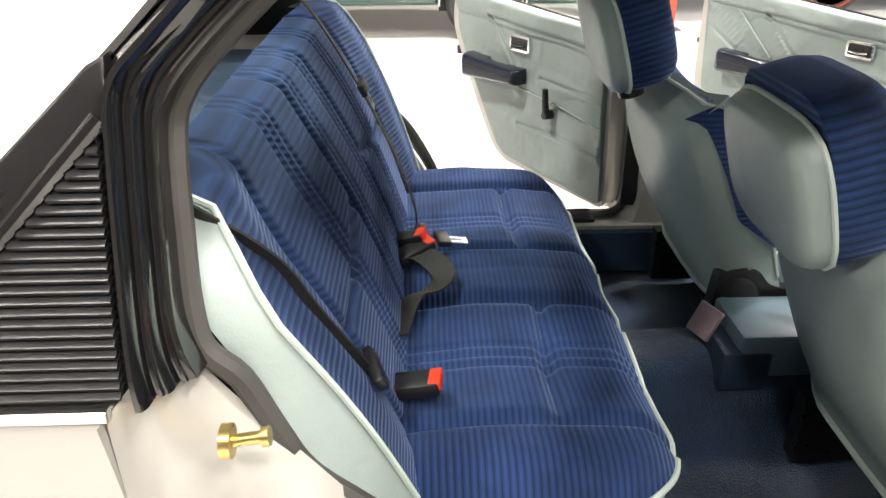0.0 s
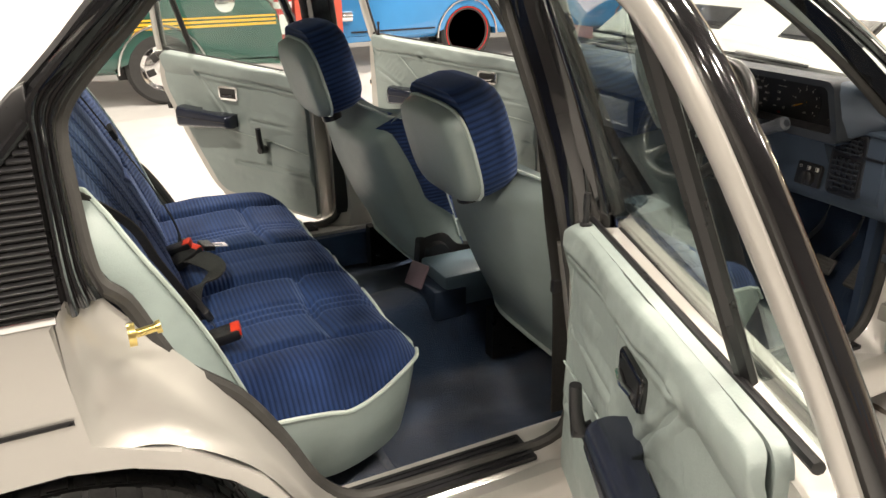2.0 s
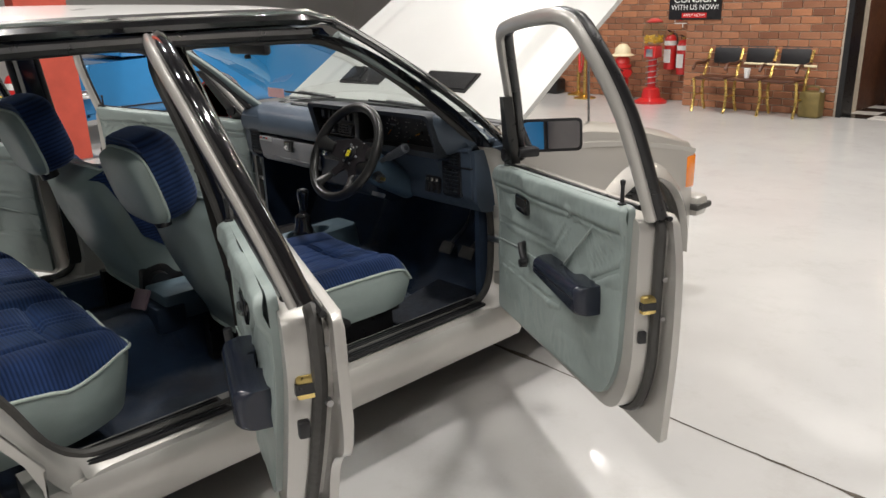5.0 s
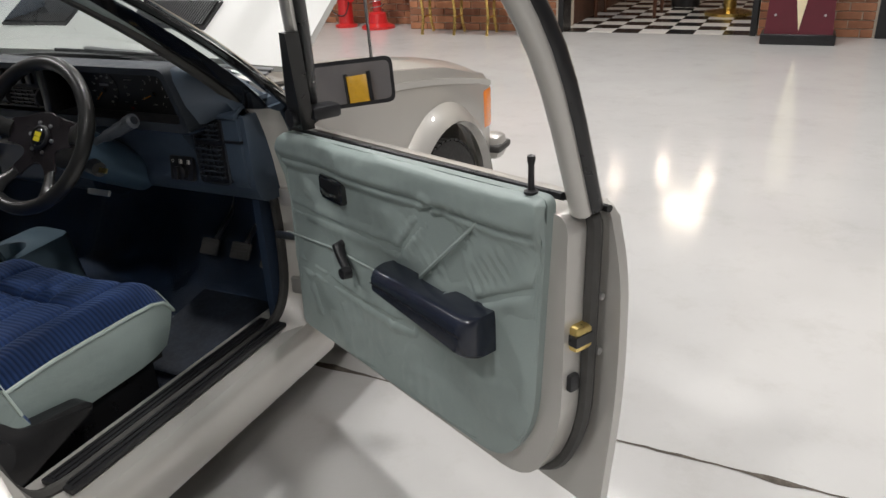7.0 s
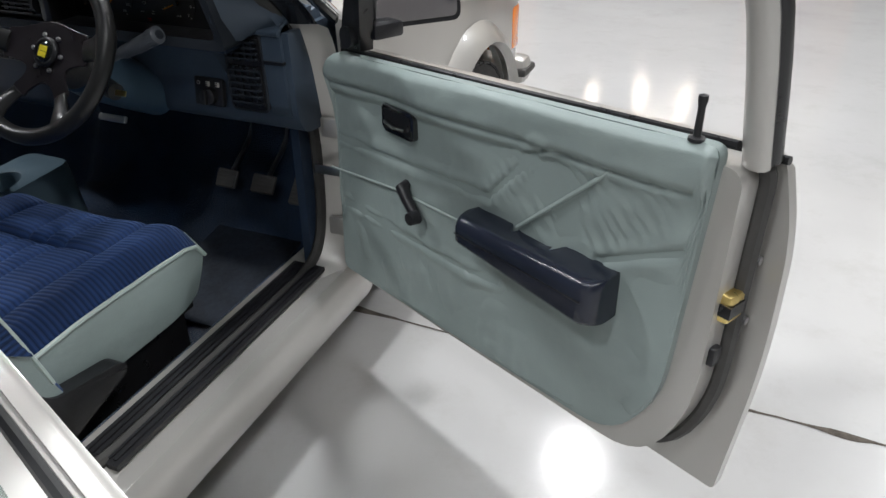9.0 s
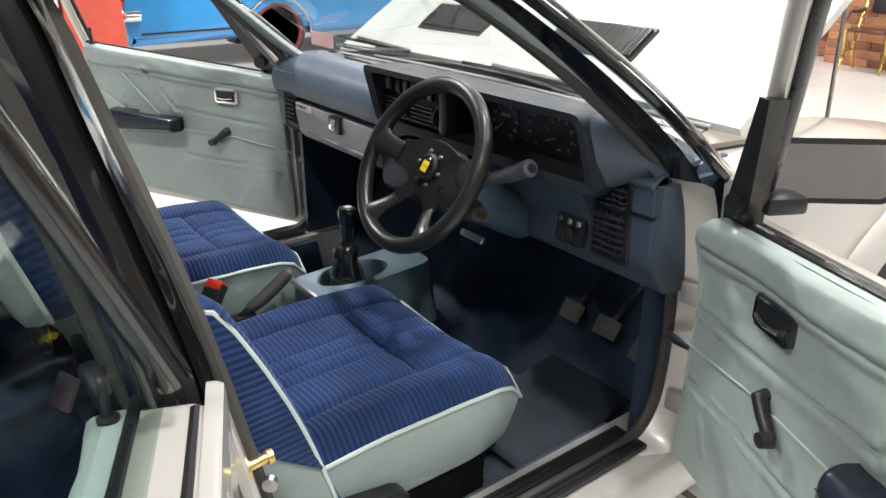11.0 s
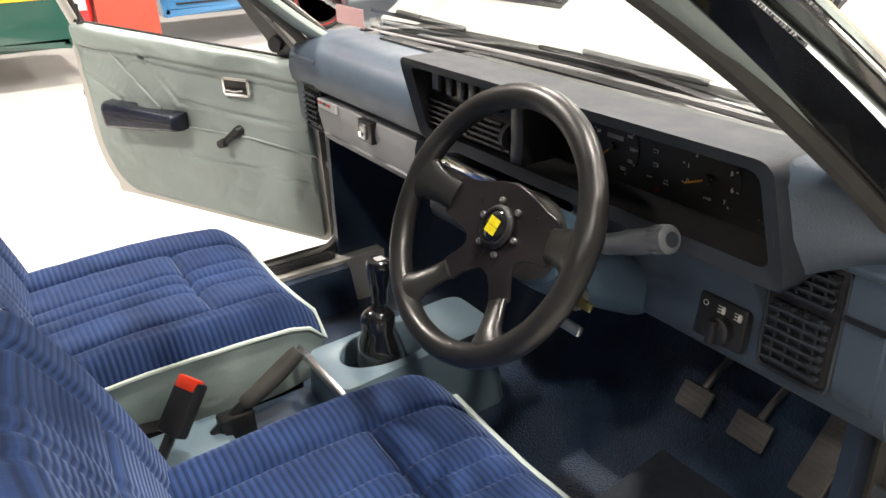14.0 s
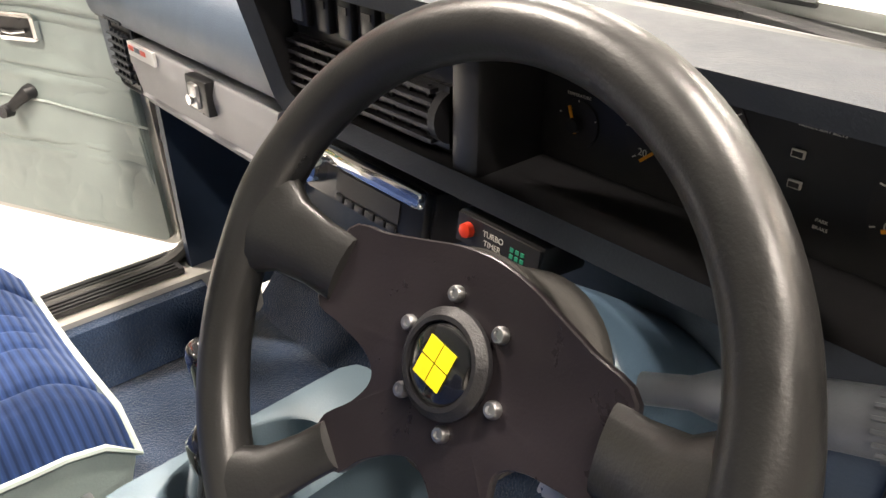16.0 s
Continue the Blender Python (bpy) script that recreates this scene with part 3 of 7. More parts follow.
    for yc, tag in ((2.72, "front"), (0.05, "rear")):
        wheel = tagged(new("wheel"), "black tyre on a pale alloy rim")
        wheel.parent = car
        wheel.matrix_basis = pose(side * 0.745, yc, 0.305, 0, 90 * side, 0)
        prof = [(0.19, -0.09), (0.27, -0.10), (0.298, -0.085), *[(r, z + dz) for z in (-0.05, -0.017, 0.017, 0.05) for r, dz in ((0.305, -0.0045), (0.297, -0.003), (0.297, 0.003), (0.305, 0.0045))], (0.298, 0.085), (0.27, 0.10), (0.19, 0.09), (0.185, 0.0), (0.19, -0.09)]
        part("tyre", lathe(prof, 40), M_TYRE, wheel)
        blocks = bmesh.new()
        for k in range(54):
            for z0, z1, dk in ((-0.086, -0.057, 0.0), (-0.044, -0.022, 0.5), (-0.011, 0.011, 0.0), (0.022, 0.044, 0.5), (0.057, 0.086, 0.0)):
                a = (k + dk) * 2 * math.pi / 54
                ca, sa = math.cos(a), math.sin(a)
                c = [(r * ca - w * sa, r * sa + w * ca, z + sk) for z, sk in ((z0, 0.0), (z1, 0.0)) for r, w in ((0.300, -0.0145), (0.3075, -0.0135), (0.3075, 0.0135), (0.300, 0.0145))]
                v = [blocks.verts.new(q) for q in c]
                for q in ((0, 1, 2, 3), (7, 6, 5, 4), (0, 4, 5, 1), (1, 5, 6, 2), (2, 6, 7, 3)):
                    blocks.faces.new([v[i] for i in q])
        tagged(part("tread", blocks, M_TYRE, wheel, "worn rubber tread blocks", smooth=False), kind="stuff")
        part("rim", lathe([(0.05, 0.05), (0.07, 0.07), (0.15, 0.05), (0.19, 0.085), (0.185, 0.0), (0.02, 0.0)], 32), M_STEEL, wheel)
    part("inner_arch", mirrored(boxes((0.60, 0.63, -0.40, 0.33, 0.1, 0.62)), side), M_BLACK, car, "dark wheel housing")

for side in (1, -1):
    for zz in (0.44, 0.68):
        hg = part("door_hinge", mirrored(boxes((0.752, 0.800, 1.938, 1.952, zz - 0.022, zz + 0.022), bevel=0.003), side), M_SILVER, car, "painted door hinge")
        part("hinge_pin", mirrored(cyl((0.802, 1.943, zz - 0.03), (0.802, 1.943, zz + 0.03), 0.0065, None, 12), side), M_STEEL, hg, "steel hinge pin")
    part("check_strap", mirrored(boxes((0.735, 0.86, 1.925, 1.931, 0.575, 0.595), bevel=0.002), side), M_STEEL, car, "steel door check strap")

# roof, rear deck, floor, bulkhead
part("roof", sheet(lambda u, v: ((v - 0.5) * 1.35, 0.24 + 1.14 * u, 1.335 + 0.045 * math.sin(math.pi * v) ** 0.7 + 0.012 * math.sin(math.pi * u) - 0.07 * (1 - min(1, u * 6)) ** 2), 14, 20, (0, 0, -0.015)), M_WHITE, car, "white painted roof")
part("headlining", sheet(lambda u, v: ((v - 0.5) * 1.24, 0.3 + 1.04 * u, 1.30 + 0.035 * math.sin(math.pi * v)), 6, 10, (0, 0, 0.006)), M_TRIM, car, "pale headlining")
SAIL = [(0.34, 1.312, 0.672), (0.305, 1.306, 0.674), (0.235, 1.247, 0.686), (0.15, 1.160, 0.697), (0.0, 1.027, 0.716), (-0.12, 0.943, 0.728), (-0.25, 0.906, 0.738), (-0.60, 0.895, 0.745)]


def sail_point(u, v, s):
    """The broad rear pillar: it rises inwards from the gutter to the rear screen."""
    y = 0.34 - 0.90 * u
    for (ya, za, xa_), (yb, zb, xb) in zip(SAIL, SAIL[1:]):
        if ya >= y >= yb:
            q = (ya - y) / (ya - yb)
            z0, x0 = za + (zb - za) * q, xa_ + (xb - xa_) * q
    z1 = max(1.385 - 0.50 * (0.34 - y), z0 + 0.002)
    return (s * (x0 - 0.27 * v), y, z0 + (z1 - z0) * math.sin(math.pi * 0.5 * v) ** 0.75)


for s in (1, -1):
    part("sail_panel", sheet(lambda u, v: sail_point(u, v, s), 30, 10, (0, 0, -0.012)), M_WHITE, car, "white painted rear pillar", angle=60)
part("rear_screen", sheet(lambda u, v: ((v - 0.5) * (0.80 + 0.12 * u), 0.33 - 0.88 * u, 1.385 - 0.44 * u + 0.012 * math.sin(math.pi * v)), 8, 12, (0, 0.004, -0.006)), M_GLASS, car, "rear window glass")
part("screen_rubber", tube([(x, y, 1.387 - 0.50 * (0.33 - y)) for x, y in ((0.40, 0.33), (0.46, -0.55), (-0.46, -0.55), (-0.40, 0.33))], 0.010, 8, closed=True), M_BLACK, car, "black screen rubber")
part("boot_deck", boxes((-0.80, 0.80, -1.25, -0.2, 0.60, 0.90), bevel=0.03), M_SILVER, car, "silver boot lid")
part("parcel_shelf", boxes((-0.66, 0.66, -0.22, 0.10, 0.86, 0.88)), M_DASHDARK, car, "navy parcel shelf")
pan = sheet(lambda u, v: ((v - 0.5) * 1.36, 0.1 + 2.12 * u, 0.215 + 0.02 * noise.noise((u * 9, v * 9, 0)) + 0.17 * math.exp(-((v - 0.5) * 1.36 / 0.13) ** 4) + (0.35 * max(0, (u - 0.9) / 0.1) ** 1.3 if u > 0.9 else 0) + (0.05 if u < 0.28 else 0)), 50, 40, (0, 0, -0.02))
part("floor_carpet", pan, M_CARPET, car, "worn navy blue carpet")
part("bulkhead", boxes((-0.76, 0.76, 2.22, 2.26, 0.2, 0.92)), M_DASHDARK, car, "dark bulkhead")
for s in (1, -1):
    part("kick_panel", boxes((min(s * 0.70, s * 0.72), max(s * 0.70, s * 0.72), 1.90, 2.22, 0.25, 0.90)), M_DASHDARK, car, "navy kick panel")
part("underbody", boxes((-0.66, 0.66, -0.9, 3.1, 0.17, 0.19)), M_BLACK, car, "dark underbody")
part("cowl", sheet(lambda u, v: ((v - 0.5) * 1.44, 2.02 + 0.16 * u, 0.935 + 0.03 * math.sin(math.pi * v) - 0.01 * u), 4, 20, (0, 0, -0.02)), M_BLACK, car, "black scuttle grille")
part("windscreen", sheet(lambda u, v: ((v - 0.5) * (1.40 - 0.22 * u), 2.03 - 0.66 * u + 0.05 * math.sin(math.pi * v) * (1 - 0.4 * u), 0.945 + 0.365 * u + 0.02 * math.sin(math.pi * v) + 0.03 * math.sin(math.pi * u)), 10, 16), M_GLASS, car, "clear windscreen glass").visible_shadow = False
part("screen_rubber", tube(smooth_line([(0.70, 2.02, 0.94), (0.45, 2.065, 0.955), (0, 2.085, 0.965), (-0.45, 2.065, 0.955), (-0.70, 2.02, 0.94)], 5), 0.012, 8), M_BLACK, car, "black screen rubber")
part("engine_bay", boxes((-0.62, 0.62, 2.26, 3.1, 0.45, 0.6)), M_BLACK, car, "dark engine bay")
part("front_panel", boxes((-0.72, 0.72, 3.10, 3.2, 0.30, 0.72), bevel=0.02), M_SILVER, car, "silver nose panel")
part("bumper", boxes((-0.84, 0.84, 3.2, 3.31, 0.40, 0.50), bevel=0.03), M_SILVER, car, "silver bumper with a dark rubber strip")
part("bumper_strip", boxes((-0.848, 0.848, 3.19, 3.32, 0.435, 0.465), bevel=0.01), M_RUBBER, car, "dark bumper strip")
# bonnet, raised on its rear hinges
bonnet = tagged(new("bonnet"), "white underlit bonnet raised on its hinges, with black louvred grilles")
bonnet.parent = car
bonnet.matrix_basis = pose(0, 2.09, 0.965, 34, 0, 0)
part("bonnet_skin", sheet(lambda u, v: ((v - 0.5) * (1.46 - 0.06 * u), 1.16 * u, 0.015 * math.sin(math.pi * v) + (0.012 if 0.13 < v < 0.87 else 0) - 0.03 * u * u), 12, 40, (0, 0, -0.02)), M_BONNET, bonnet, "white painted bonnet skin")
for s in (1, -1):
    for k in range(30):
        x = s * (0.13 + k * 0.0090)
        part("louvre", boxes((x - 0.003, x + 0.003, 0.11, 0.20, 0.026, 0.034)), M_BLACK, bonnet, smooth=False)
    part("louvre_backing", boxes((min(s * 0.12, s * 0.402), max(s * 0.12, s * 0.402), 0.10, 0.21, 0.0, 0.029)), M_BLACK, bonnet, "black grille backing")
part("prop_rod", cyl((0.62, 2.66, 0.80), (0.60, 2.66, 1.32), 0.005), M_STEEL, car, "thin bonnet prop rod")


# ------------------------------------------------------------------ doors
def door(side, front, hinge, turn, label):
    """An open door in its own frame: u from the hinge to the latch, v outwards, z up."""
    th = tagged(new("door"), label)
    th.parent = car
    th.matrix_basis = pose(hinge[0], hinge[1], 0, 0, 0, -turn * side)

    def put(name, bm, mat, label="", parent=th, angle=40):
        return part(name, mirrored(bm, side), mat, parent, label, angle=angle)

    flat = lambda u, z, d: (u, d, z)
    lean = lambda z: -0.005 - 0.155 * max(0, (z - 0.9) / 0.4) ** 1.1
    if front:
        trim = rounded([(0.03, 0.36), (0.05, 0.862), (0.898, 0.925), (0.872, 0.52), (0.80, 0.402)], [0.02, 0.02, 0.02, 0.06, 0.09])
        shell = rounded([(0.015, 0.345), (0.03, 0.84), (0.925, 0.90), (0.92, 0.52), (0.85, 0.38)], [0.03, 0.02, 0.03, 0.10, 0.10])
        skin = rounded([(-0.01, 0.32), (-0.01, 0.845), (0.935, 0.905), (0.965, 0.80), (0.97, 0.60), (0.945, 0.34)], [0.02, 0.02, 0.02, 0.1, 0.1, 0.01])
        frame_pts = [(0.075, 0.88), (0.19, 1.06), (0.315, 1.235), (0.37, 1.285), (0.46, 1.305), (0.66, 1.325), (0.80, 1.327), (0.865, 1.29), (0.925, 1.13), (0.922, 0.90)]
        top = [(0.05, 0.862), (0.885, 0.925)]
    else:
        trim = rounded([(0.02, 0.36), (0.04, 0.885), (0.735, 0.935), (0.745, 0.80), (0.64, 0.62), (0.50, 0.40)], [0.02, 0.03, 0.03, 0.05, 0.1, 0.06])
        shell = rounded([(0.01, 0.345), (0.02, 0.865), (0.775, 0.91), (0.79, 0.80), (0.68, 0.60), (0.53, 0.375)], [0.03, 0.02, 0.03, 0.06, 0.1, 0.08])
        skin = rounded([(-0.01, 0.32), (-0.01, 0.87), (0.815, 0.915), (0.835, 0.68), (0.70, 0.60), (0.585, 0.33)], [0.02, 0.02, 0.02, 0.05, 0.12, 0.04])
        frame_pts = [(0.05, 0.90), (0.075, 1.10), (0.09, 1.24), (0.13, 1.295), (0.25, 1.31), (0.48, 1.305), (0.60, 1.275), (0.68, 1.19), (0.755, 1.03), (0.79, 0.93)]
        top = [(0.04, 0.885), (0.735, 0.935)]
    put("door_shell", prism(shell, -0.032, 0.04, flat, 0.012), M_SILVER, "silver painted door shell")
    put("outer_skin", prism(skin, 0.04, 0.058, flat, 0.008), M_SILVER, "silver painted outer skin")
    # soft trim: a plate whose face swells towards the top roll and sags in folds
    def face(u, z):
        t0, t1 = top
        zt = t0[1] + (t1[1] - t0[1]) * (u - t0[0]) / (t1[0] - t0[0])
        roll = max(0.0, 1 - (zt - z) / 0.085)
        puff = 0.004 * math.sin(u * 17 + z * 9) * math.sin(z * 13) + 0.003 * noise.noise((u * 14, z * 14, 2.0)) + 0.0024 * noise.noise((u * 9 + z * 7, z * 34 - u * 12, 6.0)) + 0.0012 * noise.noise((u * 46, z * 30, 9.0))
        for (a, b, c, d) in seams:
            px, pz = c - a, d - b
            L2 = px * px + pz * pz
            s = max(0, min(1, ((u - a) * px + (z - b) * pz) / L2))
            dist = math.hypot(u - a - s * px, z - b - s * pz)
            puff += 0.0055 * math.exp(-(dist / 0.0045) ** 2) - 0.0028 * math.exp(-((dist - 0.014) / 0.010) ** 2)
        for (a, b, c, d) in pleats:
            px, pz = c - a, d - b
            L2 = px * px + pz * pz
            s = ((u - a) * px + (z - b) * pz) / L2
            if 0 < s < 1:
                dist = math.hypot(u - a - s * px, z - b - s * pz)
                puff += 0.0016 * math.exp(-(dist / 0.030) ** 2) * math.sin(s * 62 + 2.5 * noise.noise((s * 6, dist * 20, 4.0)))
        if front:
            fade = max(0, min(1, (0.60 - z) * 8)) * max(0, min(1, (z - 0.37) * 12))
            for off, amp in ((0.03, 0.005), (0.09, 0.006), (0.17, 0.004), (0.27, 0.003)):
                puff += amp * math.exp(-((u - off - (0.60 - z) * (0.35 + off)) / 0.016) ** 2) * fade
        return -0.046 - 0.02 * math.sin(min(1, roll) * math.pi * 0.75) + puff
    if front:
        seams = [(0.05, 0.806, 0.62, 0.840), (0.62, 0.840, 0.505, 0.716), (0.02, 0.680, 0.505, 0.716), (0.02, 0.535, 0.46, 0.548), (0.62, 0.840, 0.87, 0.855), (0.87, 0.77, 0.74, 0.70), (0.46, 0.548, 0.53, 0.56)]
        pleats = [(0.62, 0.835, 0.50, 0.712), (0.742, 0.845, 0.592, 0.70), (0.86, 0.85, 0.715, 0.716)]
    else:
        seams = [(0.04, 0.825, 0.55, 0.86), (0.55, 0.86, 0.42, 0.70), (0.03, 0.68, 0.30, 0.70), (0.03, 0.52, 0.40, 0.53), (0.45, 0.66, 0.62, 0.72)]
        pleats = []
    bm = bmesh.new()
    rim = [bm.verts.new((u, -0.045, z)) for u, z in trim]
    f0 = bm.faces.new(rim)
    ex = bmesh.ops.extrude_face_region(bm, geom=[f0])
    for v in ex["geom"]:
        if isinstance(v, bmesh.types.BMVert):
            v.co.y = -0.028
    bm.verts.ensure_lookup_table()
    put("trim_edge", bm, M_TRIM, "duck-egg vinyl trim edge")
    us = [p[0] for p in trim]
    u0, u1 = min(us) + 0.0005, max(us) - 0.0005

    def span(u):
        """Lower and upper edge of the trim at u."""
        hits = []
        for (a, b), (c, d) in zip(trim, trim[1:] + trim[:1]):
            if (a - u) * (c - u) <= 0 and a != c:
                hits.append(b + (d - b) * (u - a) / (c - a))
        return min(hits), max(hits)

    def skin_point(u, v):
        u = u0 + (u1 - u0) * u
        lo, hi = span(u)
        z = lo + (hi - lo) * v
        near = min(z - lo, hi - z, (u1 - u) * 1.2, (u - u0) * 1.2)
        return (u, face(u, z) + 0.014 * max(0, 1 - near / 0.010) ** 2, z)
    bm = sheet(skin_point, 190, 130)
    put("trim_panel", bm, M_TRIM, "duck-egg vinyl trim with stitched seams", angle=80)
    # belt rubber, lock knob, seal
    put("belt_rubber", tube([(top[0][0], -0.022, top[0][1] - 0.001), (top[1][0] + 0.02, -0.022, top[1][1] - 0.001)], 0.0065, 8), M_BLACK, "black window channel")
    put("belt_trim", tube([(top[0][0], 0.03, top[0][1] - 0.022), (top[1][0] + 0.06, 0.03, top[1][1] - 0.022)], 0.006, 8), M_BLACK, "black belt moulding")
    lk = (0.86, 0.922) if front else (0.075, 0.887)
    put("lock_knob", lathe([(0.0105, 0), (0.0105, 0.004), (0.005, 0.006), (0.0045, 0.042), (0.0062, 0.05), (0.006, 0.056), (0.001, 0.058)], 14), M_BLACKPLASTIC, "black lock knob").matrix_basis = pose(side * lk[0], -0.042, lk[1])
    fr = smooth_line([(u, lean(z), z) for u, z in frame_pts], 5)
    k0 = 0 if front else 14
    put("window_frame", tube(fr[k0:], 0.018 if front else 0.015, 12, flat=0.7 if front else 0.5, up=(0, 1, 0)), M_SILVER, "painted window frame")
    put("frame_rubber", tube([p + Vector((0.004 if front else 0.0, 0.020, 0.004)) for p in fr], 0.016, 10), M_BLACK if front else M_BLACKGLOSS, "black frame rubber")
    sealp = [(p[0], 0.022, p[1]) for p in shell]
    rear_half = [Vector((u + 0.004, 0.018, z - 0.002)) for u, z in shell if u > (0.5 if front else 0.35) and z < 0.93]
    put("edge_seal", tube(rear_half, 0.013, 8), M_RUBBER, "dark rubber door seal")
    # pull, winder, catch
    def armrest(u0, u1, zc):
        """A grab bar that stands off the panel between a narrow foot and a broad block."""
        k = (u1 - u0) / 0.30
        at = lambda q: u0 + q * k
        plan = rounded([(at(0.004), -0.044), (at(0.0), -0.092), (at(0.012), -0.108), (at(0.285), -0.112), (at(0.302), -0.096), (at(0.300), -0.044), (at(0.198), -0.044), (at(0.182), -0.074), (at(0.102), -0.072), (at(0.086), -0.044)], [0.004, 0.02, 0.012, 0.016, 0.02, 0.004, 0.008, 0.014, 0.014, 0.008], 5)
        high = lambda a: 0.012 * max(0, min(1, (a - at(0.17)) / (0.04 * k)))
        rows = []
        for z, inset in ((-0.006, 0.012), (-0.003, 0.005), (0.004, 0.0), (0.026, 0.0), (0.036, 0.004), (0.041, 0.010), (0.043, 0.018)):
            rows.append([(a, min(b + inset, -0.044) if b < -0.07 else b, zc + z + high(a) * (1 if z > 0.01 else -1.2)) for a, b in plan])
        return loft(rows)
    a0, a1, az = (0.478, 0.782, 0.645) if front else (0.37, 0.65, 0.675)
    put("armrest", armrest(a0, a1, az), M_NAVYPLASTIC, "glossy navy plastic armrest pull", angle=35)
    put("armrest_seam", tube([(a0 + 0.012, -0.1085, az + 0.018), (a1 - 0.016, -0.1125, az + 0.022)], 0.0014, 5), M_BLACK, "fine moulded seam")
    wu, wz = (0.285, 0.655) if front else (0.24, 0.60)
    wind = put("winder", tube([(wu, -0.046, wz), (wu, -0.060, wz), (wu + 0.02, -0.066, wz - 0.015), (wu + 0.05, -0.068, wz - 0.038)] if front else [(wu, -0.055, wz), (wu, -0.075, wz), (wu, -0.082, wz + 0.04), (wu, -0.085, wz + 0.085)], [0.016, 0.014, 0.011, 0.010], 10), M_BLACKPLASTIC, "black window winder")
    kc = (wu + 0.05, wz - 0.038) if front else (wu, wz)
    put("winder_knob", cyl((kc[0], -0.066, kc[1]), (kc[0], -0.086, kc[1]), 0.014, 0.012), M_BLACKPLASTIC, "black winder knob")
    hu, hz = (0.272, 0.781) if front else (0.40, 0.795)
    esc = rounded([(hu - 0.047, hz - 0.026), (hu - 0.047, hz + 0.026), (hu + 0.047, hz + 0.026), (hu + 0.047, hz - 0.026)], 0.008)
    put("catch_surround", prism(esc, -0.044, -0.058, flat, 0.004), M_CHROME if side < 0 else M_BLACKGLOSS, "rectangular door catch surround")
    put("catch_recess", boxes((hu - 0.038, hu + 0.038, -0.0595, -0.05, hz - 0.018, hz + 0.018)), M_BLACK, "black recess")
    put("catch_lever", tube([(hu - 0.03, -0.062, hz - 0.004), (hu, -0.066, hz - 0.008), (hu + 0.03, -0.062, hz - 0.006)], 0.006, 8, flat=0.7), M_CHROME, "chrome catch lever")
    if front:
        put("trim_rod", tube([(0.751, -0.052, 0.848), (0.665, -0.053, 0.769), (0.580, -0.052, 0.691)], 0.0034, 8), M_BEAD, "thin vinyl trim bead")
        put("trim_bead", tube([(0.02, -0.052, 0.608), (0.25, -0.052, 0.638), (0.475, -0.052, 0.645)], 0.0024, 6), M_BEAD, "pale trim bead")
        sail = prism([(0.06, 0.87), (0.13, 0.875), (0.25, 1.10), (0.225, 1.10)], -0.03, 0.0, lambda u, z, d: (u, d + lean(z), z))
        put("mirror_sail", sail, M_BLACK, "black mirror mount")
        put("mirror_knob", tube([(0.12, -0.06, 0.905), (0.12, -0.03, 0.905)], [0.02, 0.016], 14), M_BLACKPLASTIC, "black mirror adjuster")
    else:
        put("trim_bead", tube([(0.03, -0.052, 0.60), (0.2, -0.052, 0.63), (0.42, -0.052, 0.655)], 0.0024, 6), M_BEAD, "pale trim bead")
        pane = [(0.06, 0.90), (0.085, 1.10), (0.10, 1.25), (0.14, 1.29), (0.48, 1.295), (0.56, 1.27), (0.60, 0.925)]
        gl = prism(pane, 0, 0.004, lambda u, z, d: (u, d + lean(z) + 0.01, z))
        put("window_pane", gl, M_GLASS, "clear raised window glass").visible_shadow = False
        qp = [(0.61, 0.925), (0.585, 1.27), (0.66, 1.2), (0.74, 1.04), (0.775, 0.93)]
        put("quarter_pane", prism(qp, 0, 0.004, lambda u, z, d: (u, d + lean(z) + 0.01, z)), M_GLASS, "fixed quarter glass").visible_shadow = False
        put("pane_divider", tube([(0.605, lean(0.92), 0.92), (0.585, lean(1.27), 1.275)], 0.011, 8), M_BLACK, "black divider bar")
    # latch on the rear edge
    lu, lz = (0.925, 0.70) if front else (0.775, 0.79)
    put("latch", boxes((lu - 0.02, lu + 0.012, -0.02, 0.028, lz - 0.022, lz + 0.022), bevel=0.006), M_BRASS, "worn brass-coloured door latch")
    put("latch_mouth", boxes((lu - 0.01, lu + 0.0145, -0.022, 0.012, lz - 0.010, lz + 0.008)), M_BLACK, "dark latch slot")
    put("buffer", boxes((lu - 0.012, lu + 0.006, -0.022, -0.002, lz - 0.095, lz - 0.065), bevel=0.004), M_BLACKPLASTIC, "black rubber buffer")
    for dz in (0.06, -0.035):
        put("screw", cyl((lu, 0.03, lz + dz), (lu + 0.014, 0.031, lz + dz), 0.007, 0.006, 10), M_STEEL)
    return th


d_rf = door(1, True, (0.80, 1.96), 28.1, "open silver front door with duck-egg vinyl trim and navy armrest")
d_lf = door(-1, True, (-0.80, 1.96), 30, "open silver front door with duck-egg vinyl trim and navy armrest")
d_rr = door(1, False, (0.80, 0.98), 22.5, "open silver rear door with raised glass and vinyl trim")
d_lr = door(-1, False, (-0.80, 0.98), 34, "open silver rear door with raised glass and vinyl trim")


# ------------------------------------------------------------------ seats
def groove(d, w=0.006):
    return math.exp(-(d / w) ** 2)


